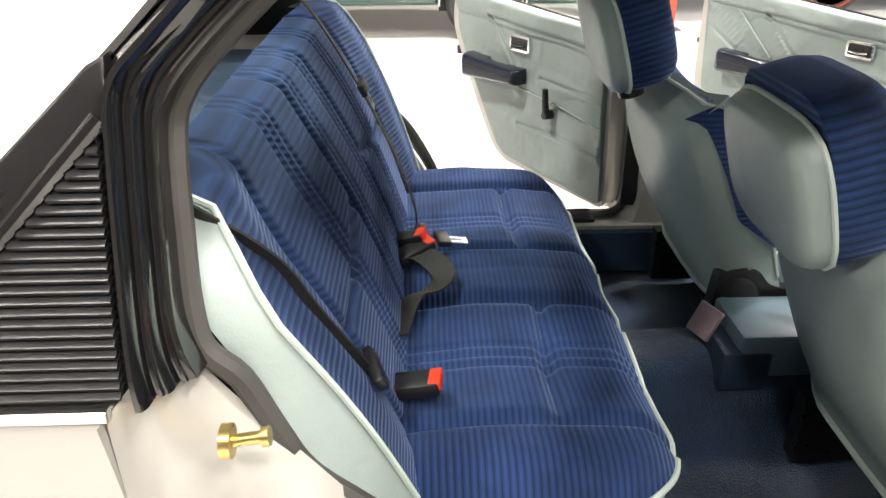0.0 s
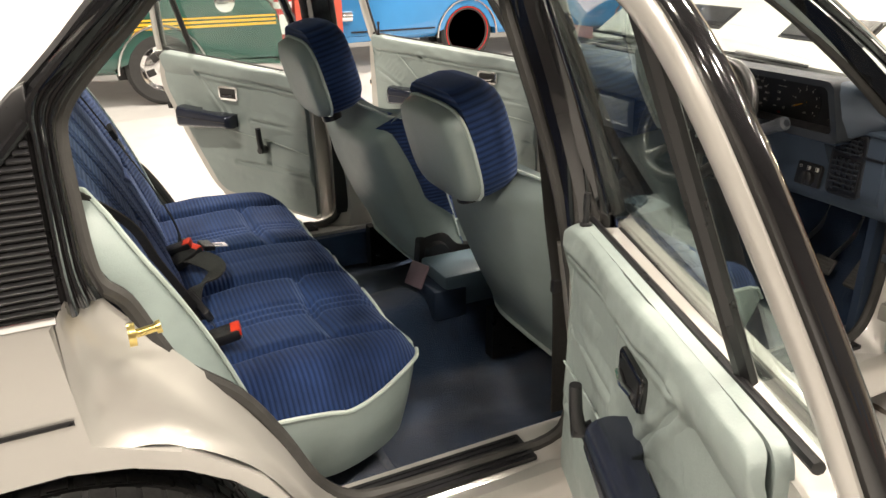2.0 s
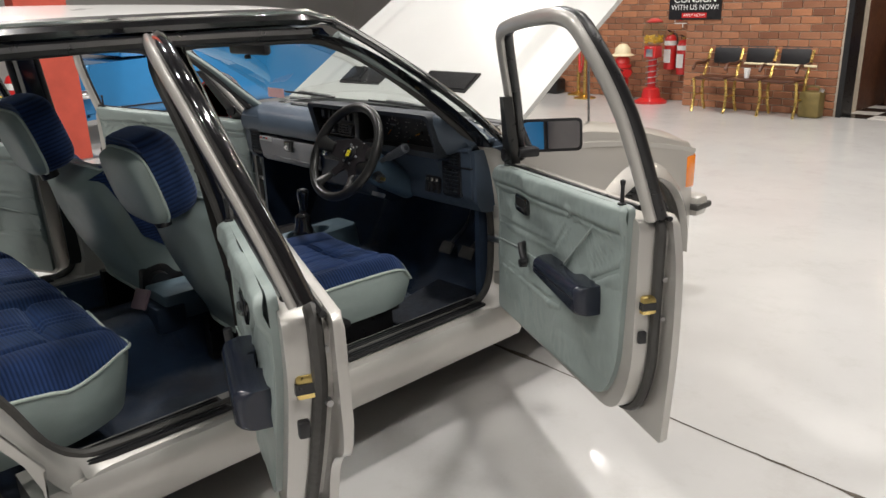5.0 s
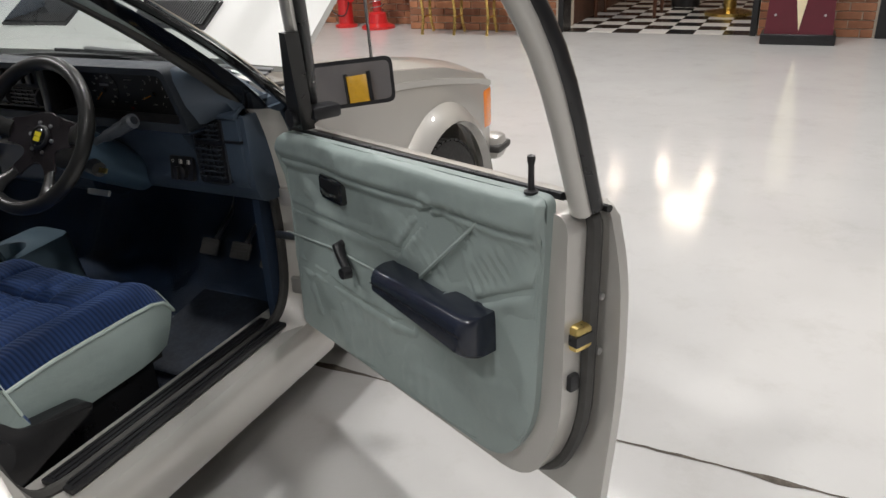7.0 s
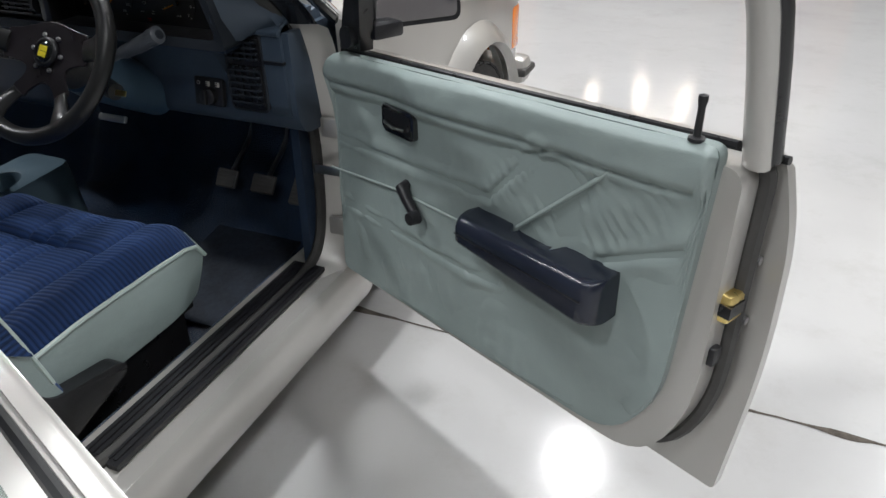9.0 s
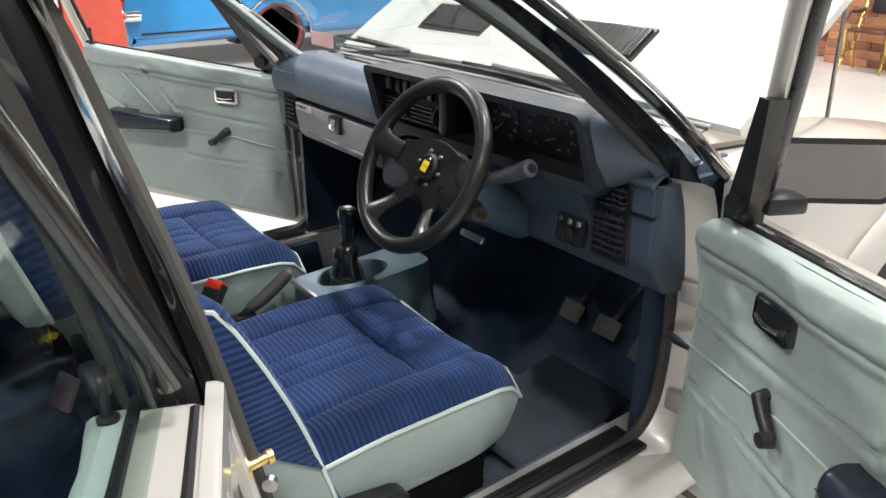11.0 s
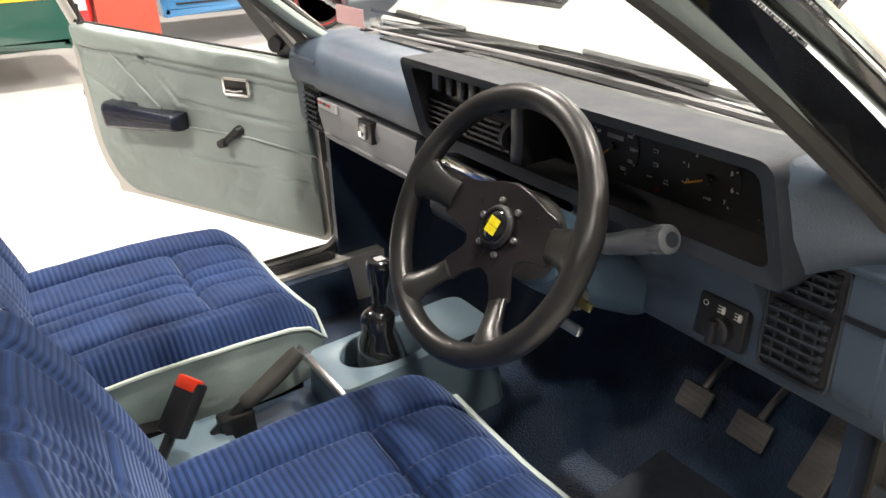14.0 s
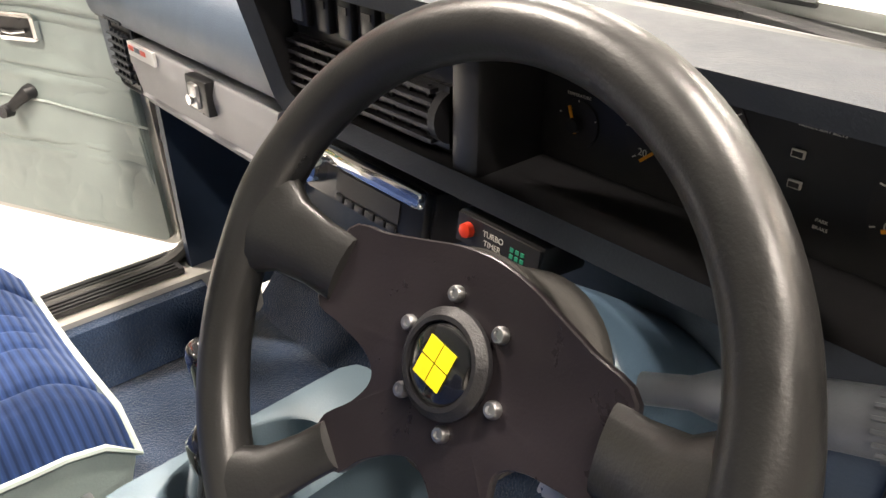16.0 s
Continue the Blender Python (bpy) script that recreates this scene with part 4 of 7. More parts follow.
def front_seat(m, label):
    th = thing("front_seat", label, "car seat", m, "front seats")
    W, L = 0.250, 0.50

    def top_z(x, y):
        """Height of the cushion over its base; y runs from the back (0) to the front (L)."""
        s = abs(x) / W
        edge = max(0.0, (s - 0.80) / 0.20)
        z = 0.155 + 0.018 * s ** 2 - 0.045 * edge ** 2
        fy = y / L
        z += 0.012 * math.sin(fy * math.pi) - 0.05 * max(0, (fy - 0.86) / 0.14) ** 2 - 0.02 * max(0, (0.1 - fy) / 0.1)
        mid = 1 / (1 + math.exp((abs(x) - 0.138) / 0.006))
        z -= 0.011 * groove(y - (L - 0.178) - 0.008 * s, 0.006) * mid
        z -= 0.007 * groove(y - (L - 0.178) - 0.008 * s, 0.022) * mid
        bol = abs(x) - 0.142 - 0.012 * (1 - fy) ** 2
        z -= 0.010 * groove(bol, 0.006) + 0.006 * groove(bol, 0.02)
        z += 0.0025 * noise.noise((x * 9, y * 9, 1.0)) + 0.0012 * noise.noise((x * 30, y * 24, 4.0))
        for xc in (-0.046, 0.0, 0.046):
            z -= 0.0045 * groove(x - xc, 0.0045) * (1 if y < L - 0.03 else 0)
            z -= 0.002 * groove(x - xc, 0.016)
        return z

    def half(y):
        f = y / L
        return W * (1 - 0.10 * max(0, (f - 0.75) / 0.25) ** 2 - 0.02 * (1 - f))
    cush = sheet(lambda u, v: (lambda y: (half(y) * (2 * v - 1), y, top_z(W * (2 * v - 1), y)))(u * L), 120, 150)
    part("cushion", cush, M_BLUE_Y, th, "blue ribbed corduroy cushion", angle=80)
    rim = [(half(y * L) * -1, y * L) for y in [i / 14 for i in range(15)]] + [(W * k * 0.9, L) for k in (-0.8, -0.4, 0, 0.4, 0.8)] + [(half(y * L), y * L) for y in [1 - i / 14 for i in range(15)]]
    rows = []
    for k in range(7):
        s = k / 6
        rows.append([(x * (1 + 0.012 * math.sin(math.pi * s) - 0.05 * s), y * (1 - 0.03 * s) - 0.01 * s if y > 0.1 else y, top_z(x / (half(y) / W), y) * (1 - s) - 0.005 * s + (0.0)) for x, y in rim])
    part("cushion_side", loft(rows, closed_ring=False, caps=False), M_VINYL, th, "duck-egg vinyl cushion side", angle=70)
    part("cushion_piping", tube([(x * 1.006, y + (0.004 if y > L * 0.9 else 0), top_z(x / (half(y) / W), y) - 0.001) for x, y in rim], 0.0042, 6), M_PIPING, th, "pale piping")
    part("seat_frame", boxes((-0.22, 0.22, 0.03, 0.45, -0.02, 0.04)), M_BLACK, th, "black seat frame")
    for s in (-1, 1):
        part("slide_rail", boxes((s * 0.2 - 0.02, s * 0.2 + 0.02, -0.05, 0.42, -0.17, -0.02)), M_BLACK, th, "black slide rail")
    rec = prism(rounded([(-0.07, 0.0), (-0.06, 0.10), (0.02, 0.11), (0.06, 0.06), (0.20, 0.035), (0.22, 0.01), (0.02, -0.05)], 0.02), 0, 0.035, lambda a, b, d: (W + d - 0.012, a, b), 0.008)
    part("recliner_cover", rec, M_BLACKPLASTIC, th, "black plastic recliner cover")
    part("recliner_knob", cyl((W + 0.02, -0.01, 0.045), (W + 0.045, -0.01, 0.045), 0.04, 0.036, 24), M_BLACKPLASTIC, th, "black recliner wheel")
    # backrest, reclined
    R = pose(0, 0.015, 0.06, 22, 0, 0)
    H = 0.43

    def bw(h):
        f = h / H
        return 0.266 - 0.034 * max(0, (f - 0.6) / 0.4) ** 2

    def front_y(x, h):
        s = abs(x) / 0.25
        y = 0.055 + 0.025 * s ** 2 - 0.018 * max(0, (s - 0.85) / 0.15) ** 2 + 0.015 * math.sin(h / H * math.pi)
        y -= 0.05 * max(0, (h / H - 0.88) / 0.12) ** 2
        y -= 0.010 * groove(abs(x) - 0.158, 0.008) + 0.010 * groove(h - 0.24, 0.008) * (1 if s < 0.62 else 0.2)
        for xc in (-0.046, 0.0, 0.046):
            y -= 0.004 * groove(x - xc, 0.005)
        return y
    bf = sheet(lambda u, v: (lambda h: (bw(h) * (2 * v - 1), front_y(0.25 * (2 * v - 1), max(0, h)), h))(-0.06 + u * (H + 0.06)), 60, 60)
    part("backrest", turned(bf, R), M_BLUE_Z, th, "blue ribbed corduroy backrest", angle=80)

    def back_y(x, h):
        s = abs(x) / 0.25
        f = h / H
        return -0.075 + 0.035 * s ** 4 - 0.028 * math.sin(min(1, f * 1.15) * math.pi) * (1 - s * s) + 0.10 * max(0, (f - 0.86) / 0.14) ** 2 + 0.003 * noise.noise((x * 9, h * 9, 5))
    rows = []
    for i in range(25):
        h = -0.05 + (H + 0.05) * i / 24
        hh = max(0, h)
        w = bw(hh)
        row = [(-w, front_y(-0.25, hh), h)] + [(w * 1.02 * (2 * k / 16 - 1), back_y(0.25 * (2 * k / 16 - 1), hh), h) for k in range(17)] + [(w, front_y(0.25, hh), h)]
        rows.append(row)
    bm = loft(rows, closed_ring=False, caps=False)
    for e in (-1, 1):
        wrap = [[(e * (bw(h) * (1 + 0.02 * k) + 0.0025), front_y(0.25, h) + 0.002 - 0.07 * k * min(1, (h - 0.07) / 0.10), h) for k in (0.0, 0.3, 0.6, 0.85, 1.0)] for h in [0.075 + (H - 0.085) * i / 20 for i in range(21)]]
        part("backrest_side", turned(loft(wrap, closed_ring=False, caps=False), R), M_BLUE_Z, th, "blue corduroy bolster side", angle=80)
    part("back_shell", turned(bm, R), M_VINYL, th, "duck-egg vinyl seat back", angle=70)
    part("back_piping", turned(tube([(w_ * bw(h), front_y(w_ * 0.25, h), h) for w_, h in [(-1, H * i / 12) for i in range(13)] + [(k, H) for k in (-0.6, -0.2, 0.2, 0.6)] + [(1, H - H * i / 12) for i in range(13)]], 0.004, 6), R), M_PIPING, th, "pale piping")
    part("back_hem", turned(tube([(x, back_y(x, 0) - 0.004, -0.05) for x in [-0.24 + 0.04 * i for i in range(13)]], 0.006, 6), R), M_PIPING, th, "pale hem")
    # headrest, tipped over the back
    head = tagged(new("headrest"), "headrest with blue corduroy face and vinyl back")
    head.parent = th
    head.matrix_basis = R @ pose(0, -0.055, H + 0.10, -6, 0, 0)

    n = 36
    ring = []
    for k in range(n):
        a = 2 * math.pi * k / n
        c, s_ = math.cos(a), math.sin(a)
        p = 4.2
        rr = (abs(c) ** p + abs(s_) ** p) ** (-1 / p)
        ring.append((c * rr, s_ * rr))
    face_rows = [[(0.146 * a * k * (1 - 0.07 * (b > 0) * b), y, 0.124 * b * k) for a, b in ring] for y, k in ((-0.03, 1.0), (-0.015, 1.02), (0.03, 1.015), (0.06, 0.95), (0.075, 0.82), (0.08, 0.5), (0.081, 0.15))]
    part("headrest_face", loft(face_rows), corduroy_z, head, "blue ribbed corduroy face", angle=70)
    back_rows = [[(0.146 * a * k * (1 - 0.07 * (b > 0) * b), y, 0.124 * (b * k if b < 0.2 else b * k * 0.74)) for a, b in ring] for y, k in ((-0.032, 1.015), (-0.052, 1.0), (-0.066, 0.95), (-0.073, 0.80), (-0.075, 0.4), (-0.075, 0.1))]
    part("headrest_back", loft(back_rows), M_VINYL, head, "duck-egg vinyl headrest back", angle=70)
    part("headrest_piping", tube([(0.150 * a * (1 - 0.07 * (b > 0) * b), -0.036, 0.1255 * (b if b < 0.2 else b * 0.76)) for a, b in ring], 0.0042, 6, closed=True), M_PIPING, head, "pale piping")
    part("headrest_post", cyl((0, -0.01, -0.16), (0, -0.01, -0.1), 0.03), M_BLACK, head, "black headrest collar")
    return th


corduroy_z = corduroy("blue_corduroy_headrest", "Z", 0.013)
seat_r = front_seat(pose(0.384, 1.17, 0.398), "blue corduroy driver seat with duck-egg vinyl sides and back")
seat_l = copy_thing(seat_r, pose(-0.348, 1.09, 0.412))
for o in seat_l.children:
    if o.name.startswith("headrest"):
        o.matrix_basis = o.matrix_basis @ pose(0, -0.005, 0.05)
for o in seat_r.children:
    if o.name.startswith("headrest"):
        o.matrix_basis = pose(-0.045, 0, 0) @ o.matrix_basis
tagged(seat_l, "blue corduroy passenger seat with duck-egg vinyl sides and back")


def rear_bench():
    th = tagged(new("rear_seat"), "blue corduroy rear bench seat with pale piping")
    th.parent = car
    W = 0.635
    Y0, Y1 = 0.30, 0.785

    def front_edge(x):
        s = abs(x) / W
        return Y1 - 0.02 - 0.13 * max(0, (s - 0.66) / 0.34) ** 2.4 - 0.09 * (1 - math.sqrt(max(0, 1 - (max(0, abs(x) - W + 0.10) / 0.10) ** 2))) - 0.012 * math.cos(min(1, abs(x) / 0.1) * math.pi * 0.5)

    def zt(x, f):
        s = abs(x) / W
        z = 0.545 + 0.018 * math.sin(f * math.pi) - 0.055 * max(0, (f - 0.86) / 0.14) ** 2 * (1 - max(0, (s - 0.75) / 0.25) ** 2) - 0.045 * max(0, (s - 0.88) / 0.12) ** 2
        z += 0.012 * math.cos((abs(x) - 0.29) / 0.2 * math.pi) * -0.6 + 0.012 * math.exp(-(x / 0.09) ** 2) + 0.014 * math.exp(-((abs(x) - 0.55) / 0.07) ** 2)
        z -= 0.020 * groove(f - 0.64 - 0.02 * math.cos(x * 8), 0.028) * (1 if 0.115 < abs(x) < 0.455 else 0.0)
        z -= 0.019 * groove(abs(x) - 0.11, 0.014) + 0.019 * groove(abs(x) - 0.46, 0.014)
        z += 0.004 * noise.noise((x * 7, f * 4, 1.0))
        for k in (-0.028, 0, 0.028):
            z -= 0.006 * groove(abs(x) - 0.275 - k, 0.0055)
        return z
    c = sheet(lambda u, v: (lambda x: (x, Y0 + (front_edge(x) - Y0) * u, zt(x, u)))(W * (0.6 * (2 * v - 1) + 0.4 * math.sin(math.pi * 0.5 * (2 * v - 1)))), 50, 210)
    part("cushion", c, M_BLUE_Y, th, "blue ribbed corduroy bench cushion", angle=80)
    bend = lambda q: W * math.sin(math.pi * 0.5 * (2 * q - 1))
    edge = [(bend(i / 90), front_edge(bend(i / 90))) for i in range(91)]
    rim = [(-W, Y0 + (front_edge(-W) - Y0) * i / 8, zt(-W, i / 8)) for i in range(8)] + [(x, y, zt(x, 1)) for x, y in edge] + [(W, Y0 + (front_edge(W) - Y0) * (1 - i / 8), zt(W, 1 - i / 8)) for i in range(1, 9)]
    part("cushion_piping", tube([(x * 1.004, y + 0.003, z) for x, y, z in rim], 0.0045, 6), M_PIPING, th, "pale piping")
    rows = [[(x * (1 + 0.012 * math.sin(math.pi * s) - 0.03 * s), y - 0.03 * s if y > 0.45 else y, z * (1 - s) + 0.345 * s) for x, y, z in rim] for s in [k / 6 for k in range(7)]]
    part("cushion_front", loft(rows, closed_ring=False, caps=False), M_VINYL, th, "duck-egg vinyl cushion front", angle=70)
    # backrest
    R = pose(0, 0.335, 0.50, 24, 0, 0)
    H = 0.56

    def by(x, h):
        s = abs(x) / W
        f = h / H
        y = 0.03 + 0.02 * math.sin(f * math.pi) + 0.016 * math.exp(-((abs(x) - 0.55) / 0.06) ** 2) - 0.06 * max(0, (f - 0.9) / 0.1) ** 2 + 0.025 * max(0, (s - 0.75) / 0.25) ** 2
        y -= 0.014 * groove(abs(x) - 0.11, 0.009) + 0.013 * groove(abs(x) - 0.46, 0.009)
        y -= 0.012 * groove(h - 0.27 - 0.03 * math.cos(x * 8), 0.009) * (1 if 0.115 < abs(x) < 0.455 else 0)
        for k in (-0.028, 0, 0.028):
            y -= 0.006 * groove(abs(x) - 0.275 - k, 0.0055)
        for k in (-0.012, 0.012):
            y -= 0.005 * groove(abs(x) - 0.06 - k, 0.005)
        return y

    def bw(h):
        f = h / H
        return W * (0.955 + 0.15 * min(1, f / 0.7) - 0.16 * max(0, (f - 0.7) / 0.3) ** 2)
    b = sheet(lambda u, v: (bw(u * H) * (2 * v - 1), by(W * (2 * v - 1), u * H), u * H), 60, 190)
    part("backrest", turned(b, R), M_BLUE_Z, th, "blue ribbed corduroy bench back", angle=80)
    for s in (1, -1):
        rows = [[(s * min(bw(h) + a, 0.715 + 0.012 * a / 0.085), by(W, h) + d, h) for a, d in ((0, 0), (0.010, -0.012), (0.03, -0.03), (0.085 - 0.06 * h / H, -0.05))] for h in [H * k / 14 for k in range(15)]]
        part("back_side", turned(loft(rows, closed_ring=False, caps=False), R), M_VINYL, th, "duck-egg vinyl seat side")
        part("back_piping", turned(tube([(s * (bw(h) + 0.002), by(W, h) + 0.001, h) for h in [H * k / 14 for k in range(15)]], 0.0042, 6), R), M_PIPING, th, "pale piping")
    return th


bench = rear_bench()


# ------------------------------------------------------------------ dashboard
def text_mesh(text, size, m, material, parent, name="marking", align="CENTER"):
    cu = bpy.data.curves.new(name, "FONT")
    cu.body, cu.size, cu.extrude, cu.align_x, cu.align_y = text, size, 0.0002, align, "CENTER"
    tmp = bpy.data.objects.new("tmp", cu)
    scene.collection.objects.link(tmp)
    bpy.context.view_layer.update()
    me = bpy.data.meshes.new_from_object(tmp.evaluated_get(bpy.context.evaluated_depsgraph_get()))
    bpy.data.objects.remove(tmp)
    me.materials.clear()
    me.materials.append(material)
    ob = new(name, me)
    ob.parent = parent
    ob.matrix_basis = m
    return ob


M_HOOD = plain("slate_hood", (0.024, 0.029, 0.037), 0.58, 0.0, 0.1, 5.0, 0.25, 420.0, spec=0.35)
M_MARK = plain("pale_print", (0.66, 0.64, 0.58), 0.6)
M_AMBERN = plain("amber_needle", (0.85, 0.35, 0.02), 0.5)
M_DIAL = plain("dial_face", (0.020, 0.018, 0.018), 0.4)
M_PANELB = plain("panel_black", (0.015, 0.015, 0.016), 0.36, 0.0, 0.15, 12.0)

dash = thing("dashboard", "dark blue dashboard with black instrument hood and grey glovebox", "dashboard", pose(0, 0, 0))


def along_x(profile, xs, shift=None):
    """A moulding: the outline (y, z) carried across the car."""
    rings = []
    for x in xs:
        dy, dz = shift(x) if shift else (0, 0)
        rings.append([(x, y + dy, z + dz) for y, z in profile])
    return loft(rings)


xs = [-0.745 + 0.05 * i for i in range(31)]
bow = lambda x: (0.035 * (1 - (x / 0.74) ** 2) * 0.6, 0.006 * (1 - (x / 0.74) ** 2))
top = rounded([(2.10, 0.915), (2.04, 0.945), (1.90, 0.950), (1.845, 0.925), (1.828, 0.880), (1.838, 0.838), (1.90, 0.825), (2.10, 0.83)], [0, 0.02, 0.05, 0.05, 0.04, 0.01, 0.02, 0])
part("top_pad", along_x(top, [x for x in xs if x < 0.02] + [0.02], None), M_DASH, dash, "dark blue padded dash top")
top_r = rounded([(2.10, 0.915), (2.04, 0.945), (1.93, 0.950), (1.88, 0.925), (1.872, 0.88), (1.90, 0.82), (2.10, 0.83)], [0, 0.02, 0.03, 0.03, 0.02, 0.02, 0])
part("top_pad_driver", along_x(top_r, [0.021, 0.2, 0.4, 0.6, 0.66]), M_DASH, dash, "dark blue padded dash top")
part("demister_slot", boxes((-0.55, 0.55, 1.985, 2.02, 0.946, 0.952)), M_BLACK, dash, "black demister vent")
for k in range(5):
    part("top_strip", tube(smooth_line([(-0.68, 2.025 + 0.012 * k, 0.950 + 0.003 * k), (0, 2.04 + 0.012 * k, 0.956 + 0.003 * k), (0.68, 2.025 + 0.012 * k, 0.950 + 0.003 * k)], 6), 0.004, 6), M_BLACKPLASTIC if k % 2 else M_DASHGREY, dash, "screen edge strip")
# glovebox
gb = tagged(new("glovebox"), "grey glovebox lid with a lock")
gb.parent = dash
lid = rounded([(1.842, 0.822), (1.836, 0.80), (1.848, 0.725), (1.872, 0.706), (1.92, 0.706), (1.92, 0.822)], [0.004, 0.02, 0.02, 0.01, 0, 0])
part("lid", along_x(lid, [-0.605 + 0.05 * i for i in range(9)] + [-0.165]), M_DASHGREY, gb, "grey plastic lid")
part("lid_ridge", along_x([(1.846, 0.742), (1.842, 0.738), (1.85, 0.732)], [-0.60, -0.17]), M_DASHGREY, gb)
part("lock_plate", boxes((-0.385, -0.325, 1.828, 1.845, 0.775, 0.822), bevel=0.002), M_BLACK, gb, "black lock recess")
part("lock", boxes((-0.37, -0.345, 1.823, 1.84, 0.782, 0.815), bevel=0.003), M_STEEL, gb, "metal lock")
part("key_barrel", turned(cyl((0, 0, 0), (0, -0.006, 0), 0.007, None, 14), pose(-0.357, 1.823, 0.795)), M_CHROME, gb)
part("sticker", boxes((-0.595, -0.50, 1.8335, 1.838, 0.803, 0.824)), M_PAPER, dash, "small paper sticker")
for k, mt in enumerate((M_REDB, M_DASH, M_REDB)):
    part("sticker_bar", boxes((-0.59 + 0.022 * k, -0.572 + 0.022 * k, 1.8325, 1.834, 0.812, 0.819)), mt, dash)
# lower dash below the driver's side and the knee roll
low = rounded([(1.805, 0.868), (1.846, 0.80), (1.864, 0.77), (1.862, 0.72), (1.885, 0.685), (1.95, 0.68), (2.1, 0.70), (2.1, 0.885)], [0, 0.03, 0.02, 0.02, 0.03, 0, 0, 0])
part("lower_panel_end", along_x(rounded([(1.850, 0.90), (1.855, 0.80), (1.860, 0.72), (1.885, 0.685), (1.95, 0.68), (2.1, 0.70), (2.1, 0.90)], [0, 0, 0.02, 0.03, 0, 0, 0]), [0.602, 0.752]), M_DASH, dash, "dark blue lower panel end")
part("lower_panel", along_x(low, [0.20, 0.4, 0.602]), M_DASH, dash, "dark blue lower panel")
part("centre_panel", along_x(rounded([(1.86, 0.885), (1.87, 0.66), (1.95, 0.62), (2.1, 0.62), (2.1, 0.885)], [0, 0.02, 0.02, 0, 0]), [-0.165, 0.02, 0.20]), M_DASHDARK, dash, "navy centre panel")


def end_vent(s):
    """Tall twin outlet at the end of the dash."""
    v = tagged(new("air_vent"), "black twin air outlet")
    v.parent = dash
    c = 0.648 * s
    Y = 1.846
    shell = rounded([(c - 0.044, 0.735), (c - 0.044, 0.893), (c + 0.044, 0.893), (c + 0.044, 0.735)], 0.014)
    part("bezel", prism(shell, 1.90, Y, lambda a, b, d: (a, d, b), 0.006), M_BLACKPLASTIC, v)
    part("bezel_rim", tube([(a, Y, b) for a, b in shell], 0.003, 6, closed=True), M_HOOD, v, "raised vent rim")
    for z0, z1 in ((0.840, 0.884), (0.748, 0.828)):
        part("recess", boxes((c - 0.036, c + 0.036, Y - 0.004, Y - 0.0005, z0, z1)), M_BLACK, v)
        n = 4 if z1 - z0 < 0.06 else 6
        for k in range(n):
            z = z0 + (z1 - z0) * (k + 0.5) / n
            part("slat", boxes((c - 0.035, c + 0.035, Y - 0.012, Y + 0.004, z - 0.0018, z + 0.0018)), M_HOOD, v, smooth=False)
        for k in range(4):
            x = c - 0.024 + 0.016 * k
            part("slat", boxes((x - 0.0016, x + 0.0016, Y - 0.009, Y + 0.004, z0, z1)), M_HOOD, v, smooth=False)
    out = rounded([(1.86, 0.912), (1.842, 0.895), (1.848, 0.74), (1.885, 0.70), (2.05, 0.70), (2.05, 0.925)], [0.01, 0.01, 0.02, 0.02, 0, 0])
    a, b = sorted((s * 0.695, s * 0.738))
    part("end_cap", along_x(out, [a, b]), M_DASH, dash, "dark blue dash end")
    part("end_gap", boxes((a - 0.001, b + 0.002, 1.840, 1.9, 0.838, 0.844)), M_BLACK, dash, "dark seam")
    a, b = sorted((s * 0.60, s * 0.738))
    part("vent_hood", along_x(rounded([(1.97, 0.930), (1.88, 0.926), (1.832, 0.905), (1.836, 0.894), (1.95, 0.893)], 0.008), [a, b]), M_DASH, dash, "dark blue vent hood")


end_vent(1)
end_vent(-1)

# instrument hood
hood = tagged(new("instrument_hood"), "black instrument hood with dials, switches and vents")
hood.parent = dash
X0, X1 = -0.045, 0.650
outer = rounded([(X0, 0.872), (X0, 1.018), (X1, 1.022), (X1 + 0.012, 0.872)], 0.022)
inner = rounded([(X0 + 0.022, 0.892), (X0 + 0.022, 1.002), (X1 - 0.022, 1.005), (X1 - 0.012, 0.892)], 0.016)
bm = bmesh.new()
rake = lambda b: 0.27 * (1.02 - b)
rings = [[(a, 1.96, b - 0.04 if b > 0.95 else b) for a, b in outer], [(a, 1.82, b) for a, b in outer], [(a, 1.745 + rake(b), b) for a, b in outer], [(a * 0.995 + 0.002, 1.738 + rake(b), b * 0.995 + 0.005) for a, b in outer], [(a, 1.745 + rake(b), b) for a, b in inner]]
loft(rings, bm=bm, caps=False)
part("hood_lining", loft([[(a, 1.7455 + rake(b), b) for a, b in inner], [(a, 1.857, b) for a, b in inner]], caps=False), M_PANELB, hood, "black hood lining", angle=50)
part("hood_shell", bm, M_HOOD, hood, "dark blue hood", angle=50)
rows = []
for k in range(13):
    u = k / 12
    x = X1 - 0.004 + 0.090 * u
    y = 1.752 + 0.100 * u ** 0.8
    zt = 1.019 - 0.022 * u - 0.070 * u ** 3
    zb = 0.872 + 0.040 * u ** 0.7
    rows.append([(x, y + 0.06, zb), (x, y + 0.036 * (1 - u) + 0.006, zb + 0.004), (x, y + 0.012 * (1 - u), zb + 0.4 * (zt - zb)), (x, y - 0.002, zt - 0.022), (x, y + 0.006, zt - 0.008), (x, y + 0.022, zt), (x, y + 0.08, zt + 0.001 - 0.02 * u), (x, 1.95, 0.978 - 0.045 * u), (x, 1.96, 0.90)])
part("hood_cheek", loft(rows), M_DASH, hood, "dark blue hood side", angle=75)
